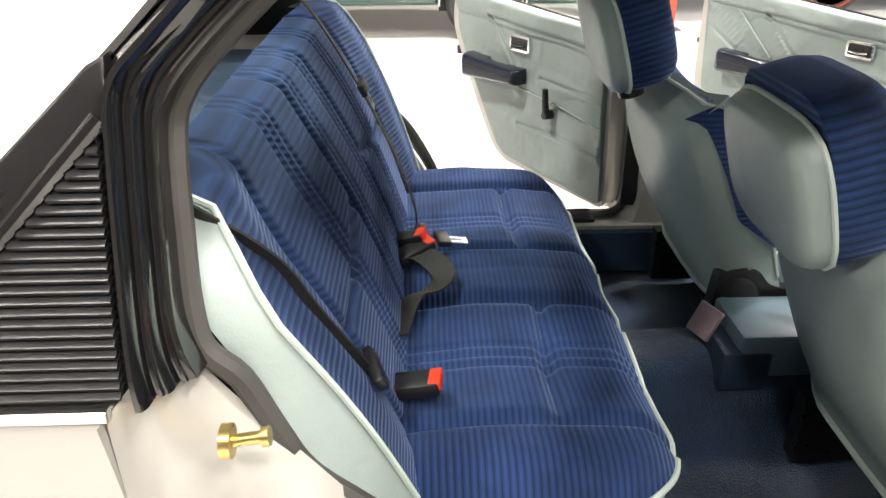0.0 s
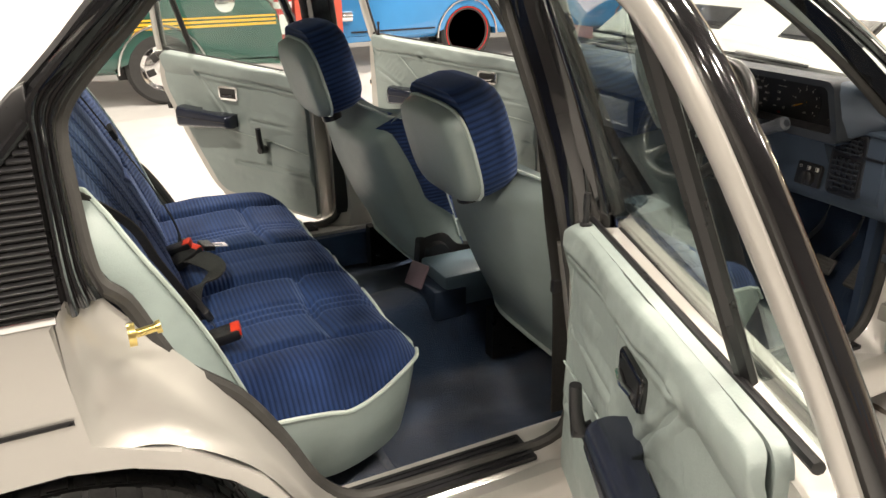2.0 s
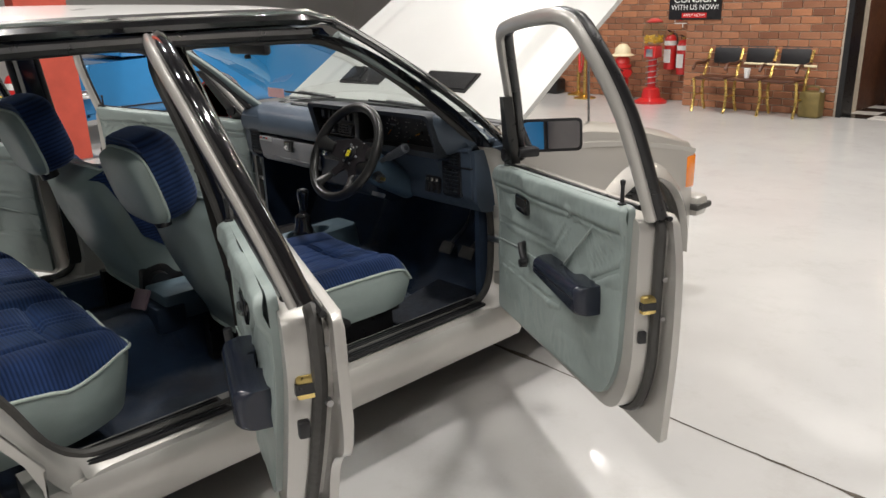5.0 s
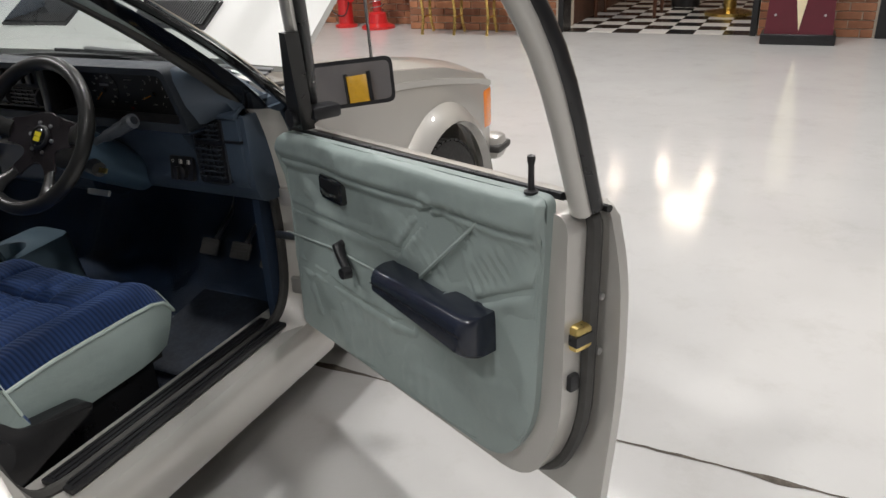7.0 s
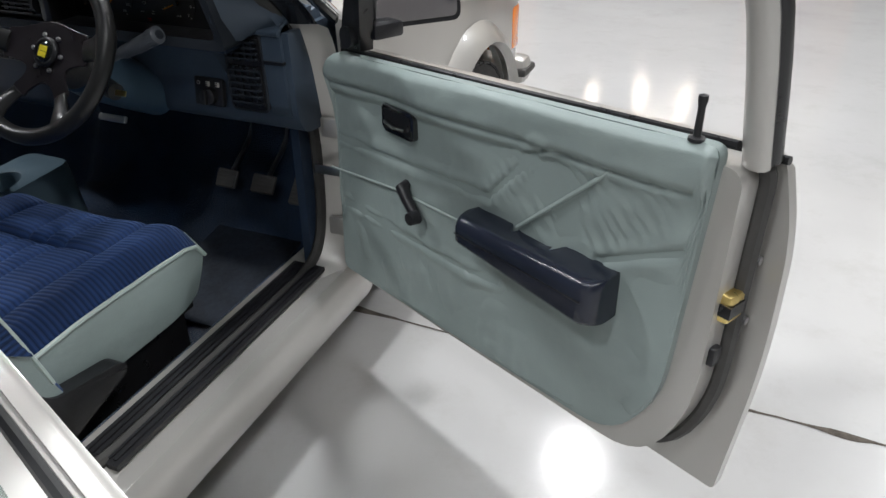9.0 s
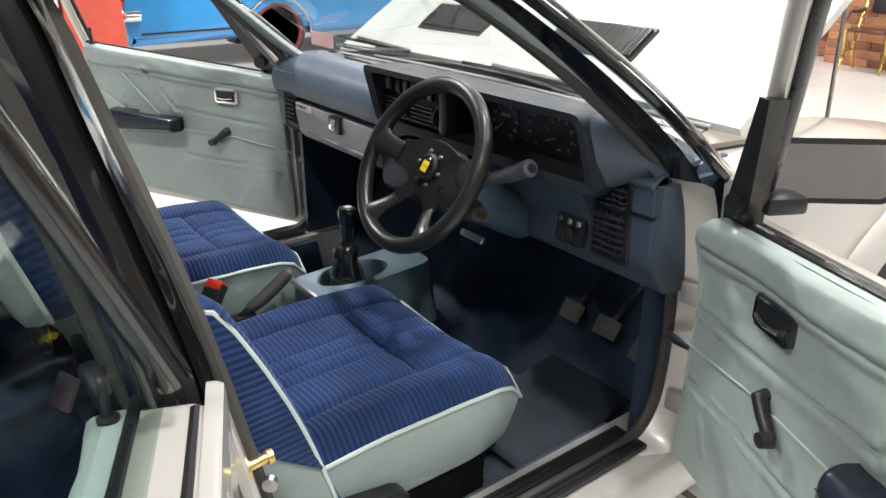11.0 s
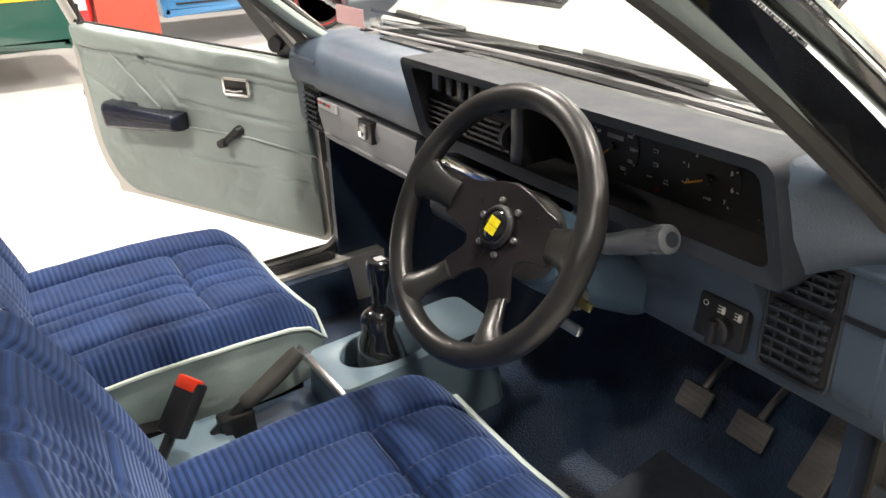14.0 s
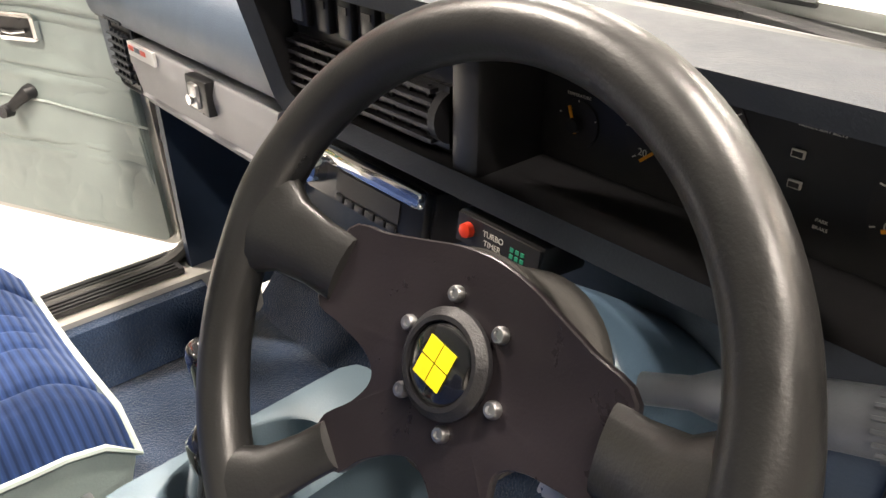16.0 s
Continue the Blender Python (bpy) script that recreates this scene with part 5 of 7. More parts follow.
part("instrument_panel", boxes((X0 + 0.02, X1 - 0.01, 1.851, 1.87, 0.885, 1.01)), M_PANELB, hood, "black instrument panel")
part("divider", boxes((0.198, 0.226, 1.782, 1.852, 0.888, 1.004), bevel=0.004), M_PANELB, hood)
up = lambda x, z, y=1.8065: pose(x, y, z, 90, 0, 0)


F = 1.8495


def dial(xc, zc, r, digits, a0, a1, needle, size):
    d = tagged(new("dial"), "black dial with pale figures and an amber needle")
    d.parent = hood
    part("face", turned(lathe([(r, 0), (r, 0.0012)], 40), up(xc, zc, F + 0.001)), M_DIAL, d)
    n = len(digits)
    for i, s in enumerate(digits):
        a = radians(a0 + (a1 - a0) * i / (n - 1))
        if s:
            text_mesh(s, size, up(xc + math.cos(a) * r * 0.76, zc + math.sin(a) * r * 0.76, F - 0.0008), M_MARK, d, "figure")
        part("tick", turned(boxes((r * 0.90, r * 0.97, -0.0005, 0.0005, 0.0, 0.0006)), up(xc, zc, F) @ pose(0, 0, 0, 0, 0, math.degrees(a))), M_MARK, d, smooth=False)
    part("needle", turned(boxes((-0.006, r * 0.80, -0.0011, 0.0011, 0.004, 0.0050)), up(xc, zc, F) @ pose(0, 0, 0, 0, 0, needle)), M_AMBERN, d, "amber needle")
    part("needle_hub", turned(lathe([(0.006, 0.003), (0.005, 0.007)], 14), up(xc, zc, F)), M_BLACKPLASTIC, d)


dial(0.500, 0.938, 0.044, ["0", "1", "2", "3", "4", "5", "6", "7"], 200, -42, 202, 0.0085)
dial(0.342, 0.940, 0.044, ["20", "40", "60", "80", "100", "120", "140", "160", "180", "200"], 215, -55, 222, 0.0070)
dial(0.258, 0.925, 0.018, ["", "", ""], 160, 20, 110, 0.004)
dial(0.264, 0.975, 0.018, ["", "", ""], 160, 20, 150, 0.004)
dial(0.585, 0.905, 0.014, ["", "", ""], 160, 20, 60, 0.004)
text_mesh("x1000", 0.0048, up(0.500, 0.913, F - 0.0008), M_MARK, hood)
text_mesh("TEMPERATURE", 0.0032, up(0.258, 0.946, F - 0.0008), M_MARK, hood)
part("odometer", boxes((0.328, 0.358, F - 0.001, F + 0.001, 0.950, 0.956)), M_DASHGREY, hood, "small odometer window", smooth=False)
for x, z, word in ((0.432, 0.985, ""), (0.432, 0.968, "FASTEN SEAT BELTS"), (0.422, 0.951, ""), (0.424, 0.933, ""), (0.416, 0.915, "BRAKE"), (0.444, 0.917, "PARK"), (0.444, 0.9125, "BRAKE"), (0.430, 0.900, "")):
    if word:
        text_mesh(word, 0.0030, up(x - 0.008, z, F - 0.0008), M_MARK, hood)
    else:
        sym = part("warning_symbol", boxes((x - 0.0122, x - 0.0038, F - 0.001, F + 0.001, z - 0.0026, z + 0.0026), bevel=0.0008), M_MARK if z > 0.91 else M_REDLENS, hood, "printed warning symbol")
        part("symbol_core", boxes((x - 0.0110, x - 0.0050, F - 0.0016, F - 0.0009, z - 0.0015, z + 0.0015)), M_DIAL, sym, smooth=False)
# centre stack inside the hood: switches above two outlets
part("switch_panel", boxes((-0.03, 0.195, 1.795, 1.852, 0.893, 1.0), bevel=0.002), M_PANELB, hood, "black switch panel")
for k, (x, w) in enumerate(((-0.008, 0.026), (0.030, 0.02), (0.062, 0.02), (0.094, 0.02), (0.126, 0.02), (0.158, 0.02))):
    sw = part("switch", boxes((x - w / 2, x + w / 2, 1.788, 1.797, 0.957, 0.992), bevel=0.003), M_PANELB if k else M_DIAL, hood, "black rocker switch" if k else "small clock window")
    part("switch_mark", boxes((x - w * 0.3, x + w * 0.3, 1.7868, 1.7885, 0.978 if k else 0.962, 0.984 if k else 0.987)), M_BLACKPLASTIC if k else M_DASHGREY, sw, smooth=False)
for x0, x1 in ((-0.024, 0.078), (0.086, 0.188)):
    v = tagged(new("air_vent"), "black centre air outlet")
    v.parent = hood
    part("recess", boxes((x0, x1, 1.790, 1.7955, 0.900, 0.948)), M_BLACK, v)
    for k in range(5):
        z = 0.905 + k * 0.0096
        part("slat", boxes((x0 + 0.002, x1 - 0.012, 1.782, 1.797, z - 0.0016, z + 0.0016)), M_BLACKPLASTIC, v, smooth=False)
    for k in range(4):
        x = x0 + 0.015 + k * 0.022
        part("slat", boxes((x - 0.0014, x + 0.0014, 1.787, 1.797, 0.902, 0.946)), M_BLACKPLASTIC, v, smooth=False)
    part("thumb_wheel", turned(cyl((-0.004, 0, 0), (0.004, 0, 0), 0.020, None, 20), pose(x1 - 0.004, 1.795, 0.924)), M_BLACKPLASTIC, v)
part("lip", boxes((X0, X1, 1.787, 1.86, 0.866, 0.876), bevel=0.004), M_DASHDARK, hood, "dark lower lip")

radio = thing("car_radio", "chrome-fronted car radio hung under the hood", "car radio", pose(0.055, 1.81, 0.815, -12, 0, 0))
part("case", boxes((-0.09, 0.09, 0.0, 0.14, -0.025, 0.025), bevel=0.002), M_BLACKPLASTIC, radio)
part("face", boxes((-0.09, 0.09, -0.012, 0.0, -0.025, 0.025), bevel=0.004), M_PANELB, radio, "black face")
part("chrome_lip", boxes((-0.088, 0.088, -0.017, -0.006, 0.010, 0.027), bevel=0.004), M_CHROME, radio, "chrome upper edge")
part("display", boxes((-0.035, 0.06, -0.0138, -0.011, -0.012, 0.008)), M_DIAL, radio, "blank grey display")
part("volume_knob", turned(lathe([(0.014, 0), (0.013, 0.014), (0.008, 0.016)], 20), pose(-0.068, -0.012, 0.0, 90, 0, 0)), M_CHROME, radio, "round knob")
for k in range(6):
    part("button", boxes((-0.035 + k * 0.016, -0.022 + k * 0.016, -0.0145, -0.011, -0.022, -0.015), bevel=0.001), M_BLACKPLASTIC, radio)
tm = thing("turbo_timer", "small black timer box with red button and green figures", "timer", pose(0.255, 1.776, 0.853, -8, 0, 0))
part("case", boxes((-0.042, 0.042, 0.0, 0.05, -0.013, 0.013), bevel=0.003), M_PANELB, tm)
part("case_face", boxes((-0.040, 0.040, -0.002, 0.0, -0.011, 0.011)), M_DIAL, tm)
part("button", turned(lathe([(0.006, 0), (0.0055, 0.005), (0.003, 0.006)], 16), pose(-0.028, -0.002, 0.001, 90, 0, 0)), M_REDB, tm, "red button")
text_mesh("TURBO", 0.0062, pose(-0.003, -0.0026, 0.004, 90, 0, 0), M_MARK, tm)
text_mesh("TIMER", 0.0062, pose(-0.003, -0.0026, -0.003, 90, 0, 0), M_MARK, tm)
for i in range(3):
    for j in range(2):
        part("led", boxes((0.014 + 0.005 * i, 0.017 + 0.005 * i, -0.0028, -0.0018, -0.004 + 0.005 * j, -0.001 + 0.005 * j)), plain("green_print", (0.03, 0.35, 0.2), 0.4), tm, smooth=False)
ls = thing("light_switch", "black rotary light switch with printed symbols", "switch", pose(0.548, 1.846, 0.763, -8, 0, 0))
part("plate", boxes((-0.036, 0.036, -0.004, 0.01, -0.030, 0.030), bevel=0.004), M_PANELB, ls)
part("knob", turned(lathe([(0.019, 0), (0.018, 0.012), (0.015, 0.014)], 24), pose(0.004, -0.004, -0.008, 90, 0, 0)), M_BLACKPLASTIC, ls)
part("knob_grip", boxes((-0.001, 0.009, -0.028, -0.016, -0.024, 0.008), bevel=0.003), M_BLACKPLASTIC, ls)
text_mesh("O", 0.011, pose(-0.024, -0.0047, 0.017, 90, 0, 0), M_MARK, ls)
for x in (0.0, 0.024):
    for k in range(3):
        part("symbol", boxes((x - 0.006, x - 0.001, -0.0047, -0.0038, 0.012 + 0.004 * k, 0.0135 + 0.004 * k)), M_MARK, ls, smooth=False)
    part("symbol", boxes((x, x + 0.005, -0.0047, -0.0038, 0.0115, 0.022), bevel=0.002), M_MARK, ls)

# ------------------------------------------------------------------ steering
HUB = Vector((0.3555, 1.6445, 0.8764))
axis_up = Vector((0.0, -0.8734, 0.4869)).normalized()
xa = Vector((1, 0.0, 0.0))
xa = (xa - axis_up * xa.dot(axis_up)).normalized()
ya = axis_up.cross(xa)
WM = Matrix((xa, ya, axis_up)).transposed().to_4x4()
WM.translation = HUB
sw = thing("steering_wheel", "black leather four-spoke sports steering wheel with yellow centre badge", "steering wheel", WM)
RIM = 0.163
ringp = []
rad = []
for k in range(96):
    a = 2 * math.pi * k / 96
    ringp.append((RIM * math.cos(a), RIM * math.sin(a), 0.028 - 0.0))
    bulge = 0.0
    for g in (168, 12):
        d = abs((math.degrees(a) - g + 180) % 360 - 180)
        bulge += 0.0015 * math.exp(-(d / 9) ** 2)
    rad.append(0.0160 + bulge)
part("rim", tube(ringp, rad, 16, closed=True, up=(0, 0, 1)), M_LEATHER, sw, "stitched black leather rim", angle=80)
for g0 in (168, 12):
    st = bmesh.new()
    for k in range(22):
        a = radians(g0 - 13 + 26 * k / 21)
        tube([((RIM - 0.0155) * math.cos(a) - 0.0015 * math.sin(a), (RIM - 0.0155) * math.sin(a), 0.026), ((RIM - 0.0155) * math.cos(a) + 0.0015 * math.sin(a), (RIM - 0.0155) * math.sin(a), 0.031)], 0.0009, 5, bm=st)
    tagged(part("stitching", st, M_BLACKPLASTIC, sw), kind="stuff")
# spokes: metal plate in the middle, leather sleeves to the rim


def plate_outline():
    half = [(0.058, 90), (0.060, 68), (0.067, 48), (0.083, 31), (0.106, 19), (0.106, -6), (0.086, -12), (0.068, -19), (0.059, -29), (0.061, -38), (0.075, -44), (0.100, -47), (0.100, -64), (0.080, -68), (0.063, -77), (0.056, -90)]
    ring = [(r * math.cos(radians(a)), r * math.sin(radians(a))) for r, a in half]
    return [(p.x, p.y) for p in smooth_line([(x, y, 0) for x, y in ring + [(-x, y) for x, y in ring[-2:0:-1]]], 4, closed=True)]


rings = []
for d, ks in ((-0.002, (0.05, 0.3, 0.6, 0.8, 0.9, 1.0)), (0.003, (1.0, 0.985, 0.9, 0.8, 0.6, 0.3, 0.05))):
    rings += [[(a * k, b * k, d - (0.001 if k == 1.0 and d > 0 else 0) + 0.16 * max(0, math.hypot(a, b) * k - 0.062)) for a, b in plate_outline()] for k in ks]
part("spoke_plate", loft(rings), M_SPOKE, sw, "satin black spoke plate", angle=30)
for a, w in ((173.5, 0.0255), (6.5, 0.0255), (236, 0.018), (304, 0.018)):
    c, s = math.cos(radians(a)), math.sin(radians(a))
    rows = []
    for r, ww, th_, z in ((0.094, w * 0.80, 0.006, 0.008), (0.112, w * 0.82, 0.0085, 0.014), (0.132, w * 0.95, 0.011, 0.022), (0.147, w * 1.35, 0.0125, 0.027), (0.160, w * 1.9, 0.0135, 0.028)):
        ring = []
        for k in range(14):
            q = 2 * math.pi * k / 14
            ox, oz = ww * math.cos(q), th_ * math.sin(q)
            ring.append((c * r - s * ox, s * r + c * ox, z + oz))
        rows.append(ring)
    part("spoke_sleeve", loft(rows), M_LEATHER, sw, "black leather spoke sleeve", angle=60)
part("hub_ring", lathe([(0.026, 0.002), (0.0285, 0.006), (0.0285, 0.009), (0.024, 0.013), (0.0215, 0.013), (0.021, 0.008), (0.02, 0.002)], 40), M_BLACKPLASTIC, sw, "matt horn ring")
badge = tagged(part("horn_button", lathe([(0.0215, 0.004), (0.021, 0.011), (0.017, 0.0135), (0.009, 0.0145), (0.001, 0.0147)], 36), M_BLACKGLOSS, sw, "gloss black horn button"))
bR = pose(0, 0, 0.0150, 0, 0, -8)
M_BADGE = plain("badge_yellow", (0.85, 0.70, 0.02), 0.4)
for i in range(2):
    for j in range(2):
        x0, y0 = -0.0098 + 0.0102 * i, -0.0108 + 0.0112 * j
        part("badge_block", turned(boxes((x0, x0 + 0.0094, y0, y0 + 0.0104, 0, 0.0006)), bR), M_BADGE, badge, "yellow badge block", smooth=False)
for k in range(6):
    a = radians(110 + 60 * k)
    bo = part("bolt", turned(lathe([(0.0045, 0), (0.0045, 0.003), (0.0036, 0.0045), (0.0022, 0.0046), (0.0018, 0.003)], 14), pose(0.035 * math.cos(a), 0.035 * math.sin(a), 0.003)), M_STEEL, sw, "steel socket bolt")
part("boss", lathe([(0.060, -0.0015), (0.058, -0.012), (0.053, -0.045), (0.055, -0.05), (0.055, -0.062), (0.048, -0.064)], 40), M_RUBBER, sw, "grooved rubber boss")
M_STALK = plain("stalk_grey", (0.11, 0.12, 0.135), 0.35, 0.0, 0.08, 9.0, 0.15, 420.0)
column = thing("steering_column", "blue plastic steering column shroud with stalks", "steering column", WM)
part("shroud", loft([[(0.062 * math.cos(q) * k, 0.055 * math.sin(q) * k - 0.004 * i, z) for q in [2 * math.pi * j / 20 for j in range(20)]] for i, (k, z) in enumerate(((0.9, -0.066), (1.0, -0.07), (1.05, -0.11), (0.98, -0.19), (0.85, -0.30)))]), plain("blue_shroud", (0.075, 0.125, 0.18), 0.35, 0.0, 0.1, 6.0, 0.15, 420.0), column, "blue shroud")
part("stalk", tube(smooth_line([(0.045, 0.012, -0.09), (0.095, 0.034, -0.085), (0.138, 0.051, -0.077), (0.178, 0.066, -0.065)], 4), [0.009] * 4 + [0.0135] * 3 + [0.0155] * 6, 16), M_STALK, column, "grey-blue indicator stalk")
part("stalk_end", tube([(0.178, 0.066, -0.065), (0.189, 0.0695, -0.062), (0.1925, 0.0705, -0.061)], [0.0165, 0.0165, 0.012], 20), M_STALK, column, "round stalk end")
e0, e1 = Vector((0.168, 0.0623, -0.068)), Vector((0.186, 0.0687, -0.063))
ax = (e1 - e0).normalized()
sx = ax.cross(Vector((0, 0, 1))).normalized()
sy = sx.cross(ax)
bm = bmesh.new()
for k in range(18):
    o = (sx * math.cos(k * math.pi / 9) + sy * math.sin(k * math.pi / 9)) * 0.0160
    tube([e0 + o, e1 + o], 0.0013, 5, bm=bm)
part("stalk_grip", bm, M_STALK, column, "ribbed stalk grip")
part("stalk_cap", tube([(0.1925, 0.0705, -0.061), (0.1935, 0.0709, -0.0607)], [0.0095, 0.0085], 18), M_HOOD, column, "round stalk button")
part("stalk", tube(smooth_line([(-0.05, 0.01, -0.09), (-0.10, 0.014, -0.085), (-0.15, 0.016, -0.08)], 4), 0.010, 12), M_BLACKPLASTIC, column, "black wiper stalk")
part("ignition_lock", tube([(0.045, -0.035, -0.10), (0.085, -0.045, -0.09)], [0.02, 0.017], 14), M_BLACKPLASTIC, column, "black ignition lock")
part("key", boxes((0.085, 0.11, -0.052, -0.040, -0.092, -0.088), bevel=0.001), M_BRASS, column, "key")
part("release_lever", boxes((-0.01, 0.06, -0.10, -0.085, -0.16, -0.15), bevel=0.003), M_STEEL, column, "bonnet release lever")

# ------------------------------------------------------------------ console, pedals, small things
con = thing("centre_console", "blue-grey plastic centre console with gear lever and handbrake", "console", pose(0.02, 0, 0))
M_CONSOLE = plain("blue_grey_console", (0.13, 0.19, 0.235), 0.4, 0.0, 0.08, 6.0, 0.2, 420.0)
plate = rounded([(-0.075, 1.525), (-0.07, 1.85), (0.07, 1.85), (0.075, 1.525)], [0.02, 0.03, 0.03, 0.02])
hole = [(0.055 * math.cos(a), 1.655 + 0.095 * math.sin(a)) for a in [2 * math.pi * k / 40 for k in range(40)]]
bm = bmesh.new()


def edge_at(a):
    d = Vector((math.cos(a), math.sin(a)))
    best = 9
    n = len(plate)
    o = Vector((0, 1.655))
    for i in range(n):
        p, q = Vector(plate[i]), Vector(plate[(i + 1) % n])
        e = q - p
        den = d.x * e.y - d.y * e.x
        if abs(den) < 1e-9:
            continue
        t_ = ((p.x - o.x) * e.y - (p.y - o.y) * e.x) / den
        s_ = ((p.x - o.x) * d.y - (p.y - o.y) * d.x) / den
        if t_ > 0 and -1e-6 <= s_ <= 1 + 1e-6:
            best = min(best, t_)
    return o + d * best


angs = [2 * math.pi * k / 80 for k in range(80)]
tilt = lambda y: 0.522 + 0.05 * (y - 1.6)
o_top = [(*edge_at(a), tilt(edge_at(a).y)) for a in angs]
o_low = [(p[0] * 1.12, p[1] + (0.02 if p[1] > 1.7 else -0.004), 0.36) for p in o_top]
i_top = [(0.055 * math.cos(a), 1.655 + 0.095 * math.sin(a), tilt(1.655 + 0.095 * math.sin(a)) + 0.002) for a in angs]
i_rim = [(x * 1.06, 1.655 + (y - 1.655) * 1.06, z + 0.003) for x, y, z in i_top]
i_low = [(x * 0.9, 1.655 + (y - 1.655) * 0.9, 0.455) for x, y, z in i_top]
part("gear_surround", loft([o_low, [(x * 1.01, y, z - 0.008) for x, y, z in o_top], [(x * 0.985, 1.655 + (y - 1.655) * 0.985, z) for x, y, z in o_top], i_rim, i_top, i_low], caps=False, bm=bm), M_CONSOLE, con, "blue-grey gear surround", angle=50)
part("gear_well", boxes((-0.06, 0.06, 1.55, 1.76, 0.44, 0.46)), M_BLACKPLASTIC, con, "black well")
part("rear_tray", boxes((-0.075, 0.075, 1.33, 1.52, 0.40, 0.45), bevel=0.01), M_DASHDARK, con, "navy tray")
part("arm_cover", boxes((-0.08, 0.085, 1.02, 1.36, 0.36, 0.462), bevel=0.012), M_CONSOLE, con, "blue-grey console body")
part("cover_lid", boxes((-0.062, 0.068, 1.22, 1.345, 0.462, 0.4665), bevel=0.002), M_CONSOLE, con, "lid")
part("bright_strip", boxes((-0.085, 0.085, 1.515, 1.527, 0.51, 0.524), bevel=0.003), M_STEEL, con, "bright strip")
ash = tagged(part("rear_ashtray", boxes((-0.09, 0.09, 0.985, 1.09, 0.33, 0.425), bevel=0.012), M_DASHDARK, con, "navy rear tray"))
part("tray_lid", turned(boxes((-0.03, 0.035, -0.035, 0.035, 0, 0.012), bevel=0.004), pose(-0.02, 0.985, 0.435, 60, 0, 20)), plain("dusty_pink_lid", (0.28, 0.20, 0.23), 0.4), ash, "faded lid")
lever = tagged(new("gear_lever"), "black gear lever with gaiter")
lever.parent = con
lever.matrix_basis = pose(0.008, 1.632, 0.46)
boot = lathe([(0.054, 0.0), (0.052, 0.03), (0.044, 0.05), (0.046, 0.058), (0.037, 0.085), (0.031, 0.11), (0.030, 0.135), (0.022, 0.145), (0.016, 0.15)], 30)
for v in boot.verts:
    v.co.x *= 1 + 0.05 * math.sin(v.co.z * 90 + math.atan2(v.co.y, v.co.x) * 2)
    v.co.y *= 1 + 0.05 * math.cos(v.co.z * 80)
part("gaiter", boot, M_BLACKGLOSS, lever, "shiny black gaiter", angle=70)
part("lever_shaft", cyl((0, 0, 0.14), (0.0, 0.006, 0.18), 0.012, 0.011, 14), M_BLACKPLASTIC, lever)
part("knob", tube(smooth_line([(0.0, 0.006, 0.162), (0.0, 0.007, 0.19), (0.0, 0.009, 0.225), (0.0, 0.010, 0.238), (0, 0.0105, 0.243)], 4), [0.014, 0.0145, 0.015, 0.0155, 0.017, 0.0185, 0.020, 0.021, 0.022, 0.0225, 0.0225, 0.022, 0.0215, 0.021, 0.020, 0.018, 0.012], 20), M_BLACKGLOSS, lever, "gloss black knob", angle=60)
part("shift_mark", boxes((-0.008, 0.008, 0.002, 0.019, 0.2435, 0.2442)), M_DASHGREY, lever, "pale shift pattern")
hb = tagged(new("handbrake"), "dark grey ribbed handbrake lever")
hb.parent = con
part("grip", tube(smooth_line([(-0.02, 1.385, 0.498), (-0.02, 1.42, 0.515), (-0.02, 1.46, 0.540), (-0.02, 1.492, 0.562)], 4), [0.011, 0.0135, 0.0145, 0.015, 0.0155, 0.0155, 0.016, 0.016, 0.016, 0.0155, 0.015, 0.0145, 0.0125], 14), M_RUBBER, hb, "dark grip")
part("release_button", tube([(-0.02, 1.492, 0.562), (-0.02, 1.50, 0.568)], 0.007, 10), M_STEEL, hb)
part("lever_arm", tube([(-0.02, 1.33, 0.46), (-0.02, 1.39, 0.50)], 0.010, 8), M_BLACK, hb)
part("lever_bracket", boxes((-0.036, -0.004, 1.34, 1.40, 0.44, 0.49), bevel=0.006), M_BLACK, hb)


def buckle(m, label):
    th = thing("belt_buckle", label, "seat belt buckle", m, "seat belt buckles")
    part("body", boxes((-0.024, 0.024, -0.012, 0.012, 0.0, 0.085), bevel=0.006), M_BLACKPLASTIC, th)
    part("button", boxes((-0.020, 0.020, -0.0135, 0.004, 0.068, 0.088), bevel=0.003), M_REDB, th, "red release button")
    part("slot", boxes((-0.018, 0.018, 0.005, 0.0095, 0.082, 0.0862)), M_STEEL, th, "metal slot")
    part("stalk", tube([(0, 0, 0.0), (0, 0, -0.10)], 0.012, 8, flat=0.5), M_BLACK, th)
    return th


b0 = buckle(pose(0.072, 1.255, 0.545, -42, 0, 25), "black belt buckle with red button beside the console")
copy_thing(b0, pose(0.075, 1.165, 0.53, -10, 0, 80))
tagged(copy_thing(b0, pose(0.39, 0.325, 0.578, -78, 0, -8)), "black belt buckle with red button lying on the rear bench")
tagged(copy_thing(b0, pose(-0.09, 0.31, 0.59, -72, 0, -14)), "black belt buckle with red button lying on the rear bench")
tagged(copy_thing(b0, pose(-0.02, 0.33, 0.585, -76, 0, 30)), "black belt buckle with red button lying on the rear bench")


